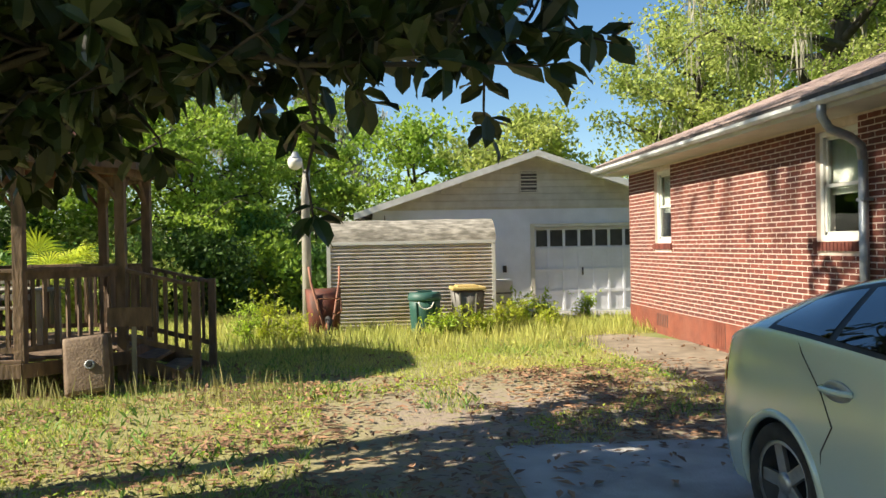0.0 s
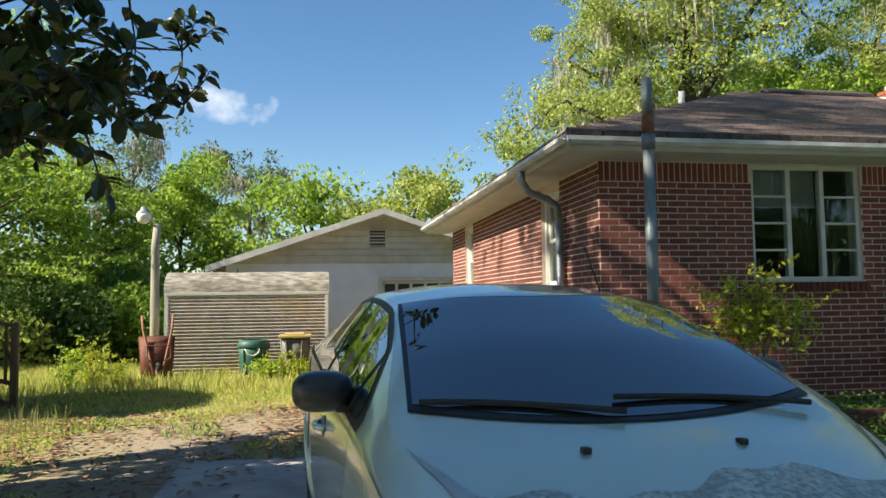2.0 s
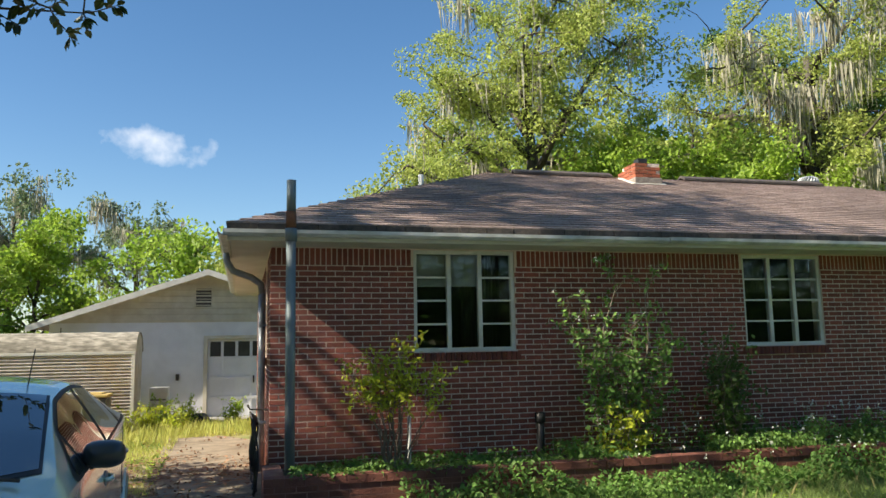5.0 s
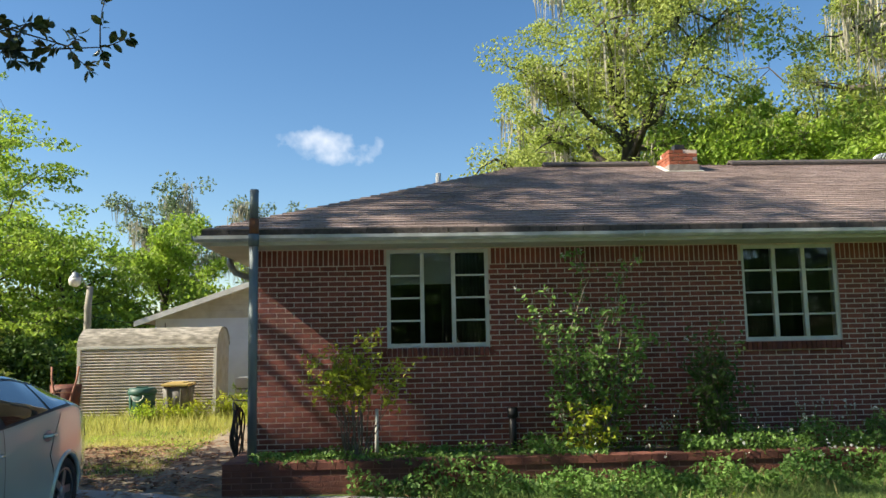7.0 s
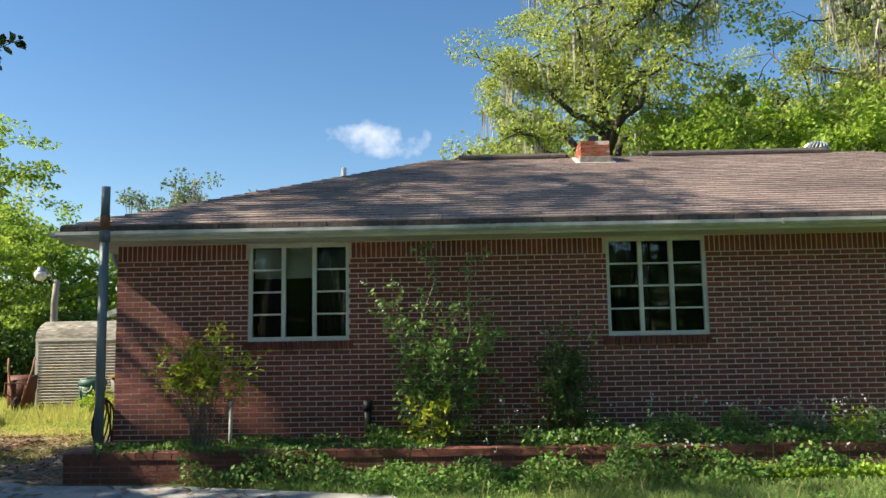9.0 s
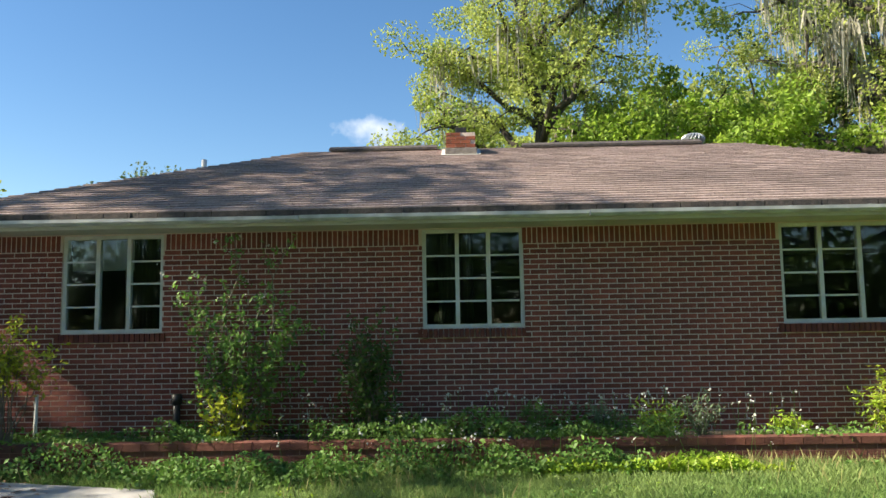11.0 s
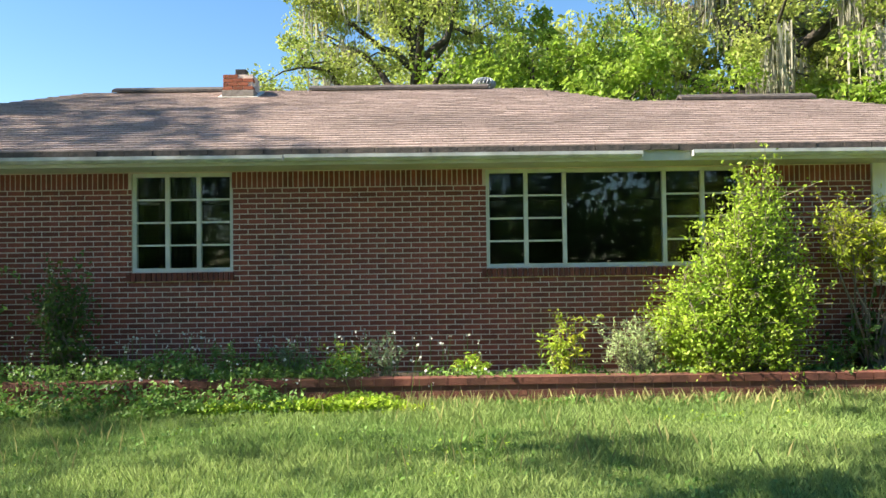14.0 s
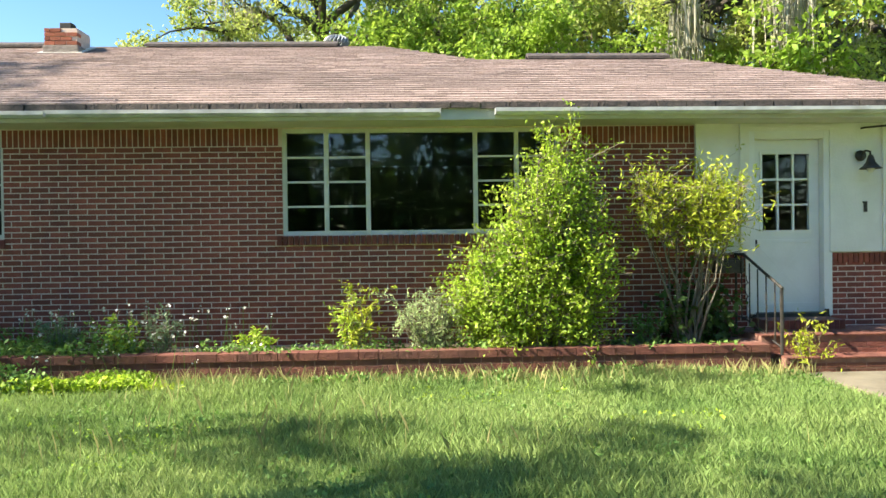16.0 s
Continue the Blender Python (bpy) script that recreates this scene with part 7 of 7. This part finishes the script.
def old_basin():
    t = thing("rusty_tub", "rusty metal tub with a drain hole, leaning on the deck", "tub", pose(-2.88, 8.44, 0.06, -16, -5, 10))
    BROWN = material("rusty_brown_metal", (0.17, 0.115, 0.075), 0.75, (0.26, 0.19, 0.13), 6, 0.5, 0.4, 40, stain=(0.09, 0.06, 0.04), stain_scale=5)
    bm = bmesh.new()
    bm_box(bm, -0.22, 0.22, -0.02, 0.14, 0.0, 0.62, 0.05)
    part("tub_shell", bm, BROWN, t, smooth=True)
    bm = bmesh.new()
    for q in ((-0.25, 0.25, 0.13, 0.16, 0.60, 0.65), (-0.25, 0.25, 0.13, 0.16, -0.02, 0.03), (-0.25, -0.20, 0.13, 0.16, 0.03, 0.60), (0.20, 0.25, 0.13, 0.16, 0.03, 0.60)):
        bm_box(bm, *q, bevel=0.01)
    part("rim", bm, BROWN, t)
    bm = bmesh.new()
    bm_lathe(bm, [(0.05, 0), (0.05, 0.02), (0.035, 0.024), (0.03, 0.005)], 18, pose(0.04, -0.018, 0.30, 90))
    part("drain", bm, STEEL, t, "grey drain ring", True)
    bm = bmesh.new()
    bm_lathe(bm, [(0.022, 0), (0.022, 0.03), (0.01, 0.031)], 14, pose(0.04, -0.018, 0.30, 90))
    part("plug", bm, BLACK, t)


old_basin()
t = thing("yard_stake", "pale wooden stake with a faded plank nailed across", "sign", pose(-2.56, 9.0, 0))
box_part("stake", (-0.025, 0.025, -0.012, 0.012, -0.1, 0.78), GREY_WOOD, t, 0.004)
box_part("plank", (-0.28, 0.20, -0.03, -0.012, 0.70, 0.92), DECK, t, 0.006)


# ---- yard things ----
def bin_thing(name, x, y, w, d, h, mat, lid_mat, label, round_shape, flip=0.0):
    t = thing(name, label, "rubbish bin", pose(x, y, 0, 0, 0, flip), group="rubbish bins")
    if round_shape:
        bm = bmesh.new()
        bm_lathe(bm, [(w * 0.40, 0.0), (w * 0.41, 0.02), (w * 0.46, h * 0.55), (w * 0.48, h * 0.82), (w * 0.47, h * 0.82)], 28)
        part("body", bm, mat, t, smooth=True)
        bm = bmesh.new()
        bm_lathe(bm, [(w * 0.50, h * 0.78), (w * 0.515, h * 0.80), (w * 0.51, h * 0.88), (w * 0.48, h * 0.91), (w * 0.46, h * 0.955), (w * 0.25, h * 0.965), (w * 0.24, h * 0.94), (w * 0.02, h * 0.94)], 28)
        lid = part("lid", bm, lid_mat, t, smooth=True)
        bm = bmesh.new()
        bm_box(bm, -w * 0.22, w * 0.22, -0.025, 0.025, h * 0.955, h * 1.0, 0.012)
        part("lid_handle", bm, lid_mat, lid)
        pts = [(0.13 * math.sin(a), -w * 0.53 - 0.012 * math.cos(a), h * 0.80 - 0.15 * math.cos(a)) for a in np.linspace(-1.4, 1.4, 12)]
        tube_part("rope_handle", pts, 0.011, WHITE_PLASTIC, t, 7, "white rope handle")
        for a in (-0.6, 0.6):
            tube_part("rib", [(w * 0.47 * math.sin(a), -w * 0.455 * math.cos(a), 0.05), (w * 0.50 * math.sin(a), -w * 0.485 * math.cos(a), h * 0.74)], 0.014, mat, t, 6)
    else:
        bm = bmesh.new()
        vs = []
        for z, k in ((0.0, 0.78), (h * 0.5, 0.9), (h * 0.90, 1.0)):
            vs.append([bm.verts.new((sx * w / 2 * k, sy * d / 2 * k, z)) for sx, sy in ((-1, -1), (1, -1), (1, 1), (-1, 1))])
        bm.faces.new(vs[0][::-1])
        bm.faces.new(vs[-1])
        for a, c in zip(vs, vs[1:]):
            for k in range(4):
                bm.faces.new((a[k], a[(k + 1) % 4], c[(k + 1) % 4], c[k]))
        bmesh.ops.bevel(bm, geom=[e for e in bm.edges], offset=0.03, segments=2, affect="EDGES")
        part("body", bm, mat, t, smooth=True)
        bm = bmesh.new()
        bm_box(bm, -w * 0.53, w * 0.53, -d * 0.56, d * 0.54, h * 0.90, h * 0.97, 0.025)
        lid = part("lid", bm, lid_mat, t, "sun-faded yellow lid")
        bm = bmesh.new()
        bm_box(bm, -w * 0.36, w * 0.30, -d * 0.4, d * 0.4, h * 0.955, h * 1.0, 0.018)
        part("lid_crown", bm, lid_mat, lid)
        for x0 in (-w * 0.30, w * 0.22):
            tube_part("rib", [(x0 * 0.8, -d * 0.405, 0.06), (x0, -d * 0.505, h * 0.85)], 0.02, mat, t, 6)
        for s in (-1, 1):
            bm = bmesh.new()
            bm_lathe(bm, [(0.10, -0.02), (0.105, 0.0), (0.10, 0.02)], 20, Matrix.Translation((s * w * 0.42, d * 0.36, 0.10)) @ pose(0, 0, 0, 0, 90, 0))
            part("wheel", bm, BLACK, t)
    return t


bin_thing("green_bin", 1.08, 13.5, 0.58, 0.58, 0.76, BIN_GREEN, BIN_GREEN, "green round plastic bin with a rope handle", True)
bin_thing("grey_bin", 1.84, 13.55, 0.56, 0.56, 0.84, BIN_GREY, BIN_LID, "grey wheeled bin with a faded yellow lid", False)


def wheelbarrow():
    t = thing("wheelbarrow", "rusty red wheelbarrow stood on end against the shed", "wheelbarrow", pose(-0.62, 13.55, 0.0, -10, 0, 14))
    RED = material("rusty_red_paint", (0.17, 0.045, 0.025), 0.7, (0.08, 0.035, 0.024), 7, 0.5, 0.4, 40, stain=(0.12, 0.07, 0.05), stain_scale=3)
    WOOD = material("red_handle_wood", (0.36, 0.16, 0.10), 0.8, (0.28, 0.13, 0.09), 9, stretch=(1, 1, 0.2))
    # tray seen from below, its mouth to the shed
    bm = bmesh.new()
    a = [bm.verts.new(p) for p in ((-0.20, -0.05, 0.22), (0.20, -0.05, 0.22), (0.22, -0.05, 0.72), (-0.22, -0.05, 0.72))]
    c = [bm.verts.new(p) for p in ((-0.27, 0.20, 0.08), (0.27, 0.20, 0.08), (0.32, 0.16, 0.86), (-0.32, 0.16, 0.86))]
    bm.faces.new(a)
    for k in range(4):
        bm.faces.new((a[k], c[k], c[(k + 1) % 4], a[(k + 1) % 4]))
    bmesh.ops.recalc_face_normals(bm, faces=bm.faces[:])
    bmesh.ops.solidify(bm, geom=bm.faces[:], thickness=0.008)
    bmesh.ops.bevel(bm, geom=[e for e in bm.edges if e.calc_length() > 0.05], offset=0.012, segments=2, affect="EDGES")
    part("tray", bm, RED, t, "rusty red metal tray", True)
    for s in (-1, 1):
        tube_part("handle", [(s * 0.06, -0.12, 0.08), (s * 0.14, -0.10, 0.45), (s * 0.25, -0.06, 0.95), (s * 0.27, -0.04, 1.22)], 0.022, WOOD, t, 8, "worn red wooden shaft")
        tube_part("leg", [(s * 0.17, -0.10, 0.60), (s * 0.20, -0.34, 0.62), (s * 0.20, -0.36, 0.40), (s * 0.12, -0.12, 0.34)], 0.013, RUST, t, 6)
    tube_part("cross_brace", [(-0.20, -0.34, 0.62), (0.20, -0.34, 0.62)], 0.012, RUST, t, 6)
    bm = bmesh.new()
    bm_lathe(bm, [(0.09, -0.03), (0.165, -0.04), (0.185, 0.0), (0.165, 0.04), (0.09, 0.03)], 24, Matrix.Translation((0, -0.13, 0.16)) @ pose(0, 0, 0, 0, 90, 0))
    wh = part("wheel", bm, TYRE, t, smooth=True)
    bm = bmesh.new()
    bm_lathe(bm, [(0.02, -0.05), (0.09, -0.02), (0.09, 0.02), (0.02, 0.05)], 18, Matrix.Translation((0, -0.13, 0.16)) @ pose(0, 0, 0, 0, 90, 0))
    part("hub", bm, RUST, wh, smooth=True)


wheelbarrow()


def lamp_pole():
    t = thing("yard_lamp", "weathered grey wooden pole with a white globe lamp", "street lamp", pose(-1.12, 15.9, 0))
    tube_part("pole", [(0, 0, -0.3), (0.01, 0, 1.2), (0.0, 0, 2.6), (0.04, 0, 3.12)], [0.10, 0.095, 0.085, 0.075], GREY_WOOD, t, 12)
    tube_part("arm", [(0.0, -0.02, 3.0), (-0.04, -0.15, 3.22), (-0.10, -0.32, 3.40), (-0.14, -0.42, 3.42)], 0.016, STEEL, t, 8)
    bm = bmesh.new()
    bm_lathe(bm, [(0.02, 0.16), (0.06, 0.15), (0.075, 0.08), (0.12, 0.05), (0.14, 0.02)], 20, Matrix.Translation((-0.15, -0.45, 3.28)))
    part("hood", bm, STEEL, t, smooth=True)
    bm = bmesh.new()
    bm_lathe(bm, [(0.138, 0.02), (0.145, -0.06), (0.12, -0.15), (0.06, -0.19), (0.01, -0.2)], 20, Matrix.Translation((-0.15, -0.45, 3.28)))
    part("globe", bm, WHITE_PLASTIC, t, "white glass globe", True)
    tube_part("cable", [(0.04, 0.0, 2.4), (0.4, 0.4, 2.28), (1.36, 0.88, 2.15)], 0.008, BLACK, t, 5)


lamp_pole()
t = thing("ac_unit", "off-white outdoor air conditioner beside the shed", "air conditioner", pose(2.83, 15.6, 0))
box_part("housing", (-0.2, 0.2, -0.2, 0.25, 0, 0.82), WHITE_PLASTIC, t, 0.03)
for k in range(9):
    box_part("louvre", (-0.16, 0.16, -0.208, -0.199, 0.12 + k * 0.07, 0.15 + k * 0.07), BIN_GREY if k % 3 == 0 else WHITE_PLASTIC, t)
t = thing("debris_pile", "heap of dark metal scraps and pale sacks by the garage", "scrap heap", pose(3.35, 15.5, 0))
rr = np.random.default_rng(4)
for k in range(7):
    x, y, s = rr.uniform(-0.3, 0.4), rr.uniform(-0.2, 0.2), rr.uniform(0.10, 0.18)
    bm = bmesh.new()
    bmesh.ops.create_icosphere(bm, subdivisions=2, radius=1)
    for v in bm.verts:
        v.co = Vector((x + v.co.x * s * 1.3, y + v.co.y * s, max(0, 0.09 + v.co.z * s * 0.8))) * (1 + 0.12 * noise.noise(v.co * 3 + Vector((k, 0, 0))))
    part("sack", bm, (BIN_GREY, WHITE_PLASTIC, CURTAIN)[k % 3], t, smooth=True)
for k in range(6):
    a = rr.uniform(0, 6.28)
    tube_part("metal_rod", [(0.1 * k - 0.3, 0, 0.02), (0.1 * k - 0.3 + 0.15 * math.cos(a), 0.15 * math.sin(a), 0.3), (0.1 * k - 0.3 + 0.3 * math.cos(a), 0.25 * math.sin(a), 0.36)], 0.010, IRON, t, 6)


def palm():
    t = thing("palm", "low fan palm with arching yellow-green fronds beyond the gazebo", "palm", pose(-6.2, 16.0, 0))
    rng = np.random.default_rng(3)
    tube_part("trunk", [(0, 0, -0.1), (0.02, 0, 0.4), (0.0, 0.02, 0.9)], [0.16, 0.14, 0.12], BARK, t, 10)
    for k in range(16):
        a = k * 2.4
        el = rng.uniform(0.1, 1.2)
        d = Vector((math.cos(a) * math.cos(el), math.sin(a) * math.cos(el), math.sin(el)))
        bm = bmesh.new()
        p0, p1 = Vector((0, 0, 0.9)), Vector((0, 0, 0.9)) + d * 0.8
        bm_tube(bm, [p0, p1], [0.012, 0.008], 5)
        side = d.cross(Vector((0, 0, 1))).normalized()
        for i in range(13):
            f = (i - 6) / 6 * 1.3
            w = (d * math.cos(f) + side * math.sin(f)).normalized()
            tip = p1 + w * 0.62 + Vector((0, 0, -0.12))
            mid = p1 + w * 0.32
            s2 = w.cross(d.cross(side)).normalized() * 0.022
            q = [bm.verts.new(v) for v in (p1, mid + s2, tip, mid - s2)]
            bm.faces.new(q)
        part("frond", bm, LEAF_LIME, t)


palm()


# ---- bricks ----
BW, BH, JT = 0.212, 0.0635, 0.0125


def brick_field(u0, u1, z0, z1, holes, seed, soldier=0.0):
    """Stretcher bond: rectangles (u0, u1, z0, z1) of every brick, cut at the openings and at the ends."""
    rng = np.random.default_rng(seed)
    rects = []
    top = z1 - soldier
    row = 0
    z = z0
    while z + BH <= top + 0.02:
        a = u0 - (BW / 2 if row % 2 else 0)
        spans = [(u0, u1)]
        for h in holes:
            if h[2] - 0.001 < z + BH - JT and h[3] > z + 0.012:
                nxt = []
                for s0, s1 in spans:
                    if h[0] > s0:
                        nxt.append((s0, min(s1, h[0])))
                    if h[1] < s1:
                        nxt.append((max(s0, h[1]), s1))
                spans = [s for s in nxt if s[1] > s[0]]
        while a < u1:
            for s0, s1 in spans:
                p, q = max(a, s0), min(a + BW - JT, s1)
                if q - p > 0.03:
                    j = rng.uniform(-0.0015, 0.0015)
                    rects.append((p, q, z + j, z + BH - JT + j))
            a += BW
        z += BH
        row += 1
    if soldier:
        a = u0
        while a < u1:
            q = min(a + BH - JT, u1)
            if q - a > 0.03 and not any(h[0] - 0.01 < (a + q) / 2 < h[1] + 0.01 and h[3] > top + 0.01 for h in holes):
                rects.append((a, q, z, z1 - 0.012))
            a += BH
    return rects


def brick_mesh(name, rects, place, parent, seed, proud=0.002, mat=None):
    rng = np.random.default_rng(seed)
    r = np.array(rects)
    n = len(r)
    d = proud + rng.uniform(-0.0005, 0.0005, n)
    verts = np.empty((n, 8, 3))
    for k, (iu, iz) in enumerate(((0, 2), (1, 2), (1, 3), (0, 3))):
        verts[:, k] = place(r[:, iu], d, r[:, iz])
        verts[:, k + 4] = place(r[:, iu], d * 0 - 0.002, r[:, iz])
    b = np.arange(n)[:, None] * 8
    f = np.concatenate([b + np.array([[0, 1, 2, 3]]), b + np.array([[0, 4, 5, 1]]), b + np.array([[1, 5, 6, 2]]), b + np.array([[2, 6, 7, 3]]), b + np.array([[3, 7, 4, 0]])])
    ob = data_part(name, verts.reshape(-1, 3), f, mat or BRICK, parent)
    ob["kind"] = "stuff"
    return ob


def on_front(u, d, z):
    return np.stack([u, HY0 - d, z], 1)


def on_west(u, d, z):
    # u runs from the back corner towards the front
    return np.stack([HX0 - d, HY1 - u, z], 1)


front_holes = [(W1[0], W1[1], W1[2] - 0.11, W1[3] + 0.1), (W2[0], W2[1], W2[2] - 0.11, W2[3] + 0.1), (W3[0], W3[1], W3[2] - 0.11, W3[3] + 0.1), (20.90, 21.90, 0.42, 2.9), (20.29, 24, 1.27, 2.9)]
rects = brick_field(HX0, HX1, 0.10, 2.785, front_holes, 1, 0.20)
near = [q for q in rects if 13.0 < q[0] < 15.45 and 0.75 < q[2] < 2.35 and abs(q[1] - q[0] - (BW - JT)) < 0.002][:290]
near_set = set(near)
brick_mesh("bricks", [q for q in rects if q not in near_set], on_front, wall_front, 2)
far_me = None
for q in near:
    if far_me is None:
        w, h = BW - JT, BH - JT
        bm = bmesh.new()
        bm_box(bm, 0, w, -0.002, 0.002, 0, h)
        first = part("brick", bm, BRICK, wall_front)
        far_me = first.data
        first.location = (q[0], HY0, q[2])
    else:
        ob = new("brick", far_me)
        ob.parent = wall_front
        ob.location = (q[0], HY0, q[2])
# rowlock sills under the windows, and cap of the half wall by the door
sill_rects = []
for w in (W1, W2, W3):
    a = w[0] - 0.06
    while a < w[1] + 0.02:
        sill_rects.append((a, a + BH - JT, w[2] - 0.115, w[2] - 0.012))
        a += BH
brick_mesh("sill_bricks", sill_rects, on_front, wall_front, 3, 0.035)
cap = []
a = 21.92
while a < HX1:
    cap.append((a, a + BH - JT, 1.15, 1.262))
    a += BH
a = 20.31
while a < 20.88:
    cap.append((a, a + BH - JT, 1.15, 1.262))
    a += BH
brick_mesh("cap_bricks", cap, on_front, wall_front, 4, 0.02)
cheek = []
a = 20.96
while a < 21.84:
    cheek.append((a, a + BH - JT, 0.42, 0.515))
    a += BH
brick_mesh("threshold_bricks", cheek, lambda u, d, z: np.stack([u, 5.60 - d, z], 1), steps, 5, 0.012)
for z0, z1, yf, x0, x1, sd in ((-0.02, 0.21, 4.85, 20.80, 23.3, 6), (0.21, 0.40, 5.20, 20.70, 23.3, 7)):
    rr2 = brick_field(x0, x1, z0, z1 - 0.03, [], sd)
    brick_mesh("step_bricks", rr2, lambda u, d, z, yf=yf: np.stack([u, yf - d, z], 1), steps, sd, mat=PLANTER_BRICK)
    a, treads = x0, []
    while a < x1:
        treads.append((a, a + 0.09, 0.0, 0.30))
        a += 0.1
    brick_mesh("tread_bricks", treads, lambda u, d, v, yf=yf, z1=z1: np.stack([u, yf - 0.02 + v, z1 + d], 1), steps, sd + 10, 0.012, PLANTER_BRICK)

# side wall: brick above the painted base
PAINT_TOP = 0.42
side = [(HY1 - max(s[:2]), HY1 - min(s[:2]), s[2] - 0.11, s[3] + 0.1) for s in (S1, S2)]
L = HY1 - HY0
brick_mesh("bricks", brick_field(0, L, PAINT_TOP, 2.785, side, 8, 0.0), on_west, wall_side, 9)
brick_mesh("painted_bricks", brick_field(0, L, 0.02, PAINT_TOP, [(1.25, 1.75, 0.14, 0.34), (3.4, 3.75, 0.0, 0.4)], 10), on_west, wall_side, 11, 0.010, RED_PAINT)
sl = []
for s in side:
    a = s[0] - 0.03
    while a < s[1] + 0.02:
        sl.append((a, a + BH - JT, s[2], s[2] + 0.10))
        a += BH
brick_mesh("sill_bricks", sl, on_west, wall_side, 12, 0.03)
tagged(box_part("painted_base", (HX0 - 0.008, HX0, HY0, HY1, -0.05, PAINT_TOP - 0.01), RED_PAINT), "orange-red painted base band of the side wall", "wall", kind="structure")
for u0, u1, z0, z1 in ((1.25, 1.75, 0.14, 0.34), (3.4, 3.75, 0.05, 0.4)):
    t = thing("foundation_vent", "dark slotted foundation vent in the painted base", "vent", group="foundation vents")
    # near-black sheet puts the slots' shade into colour
    box_part("backing", (HX0 - 0.012, HX0 - 0.009, HY1 - u1, HY1 - u0, z0, z1), TAR, t)
    for k in range(7):
        y = HY1 - u1 + (u1 - u0) * (k + 0.5) / 7
        box_part("slat", (HX0 - 0.02, HX0 - 0.012, y - 0.018, y + 0.018, z0, z1), RED_PAINT, t)

# planter courses and cap
rr3 = brick_field(4.85, 20.68, 0.02, 0.27, [], 13)
brick_mesh("bricks", rr3, lambda u, d, z: np.stack([u, PLY - d, z], 1), planter, 14, mat=PLANTER_BRICK)
capp = []
a = 4.85
while a < 20.66:
    capp.append((a, min(a + 0.195, 20.69), 0.268, 0.335))
    a += 0.203
brick_mesh("cap_bricks", capp, lambda u, d, z: np.stack([u, PLY - d, z], 1), planter, 15, 0.014, PLANTER_BRICK)
top_b = [(q[0], q[1], 0.0, 0.21) for q in capp]
brick_mesh("cap_tops", top_b, lambda u, d, v: np.stack([u, PLY - 0.012 + v, 0.335 + d], 1), planter, 16, 0.010, PLANTER_BRICK)
brick_mesh("end_bricks", brick_field(0, 1.0, 0.02, 0.33, [], 17), lambda u, d, z: np.stack([4.85 - d, 5.95 - u, z], 1), planter, 18, mat=PLANTER_BRICK)
brick_mesh("end_bricks", brick_field(0, 1.0, 0.02, 0.33, [], 19), lambda u, d, z: np.stack([20.68 + d, PLY + u, z], 1), planter, 20, mat=PLANTER_BRICK)
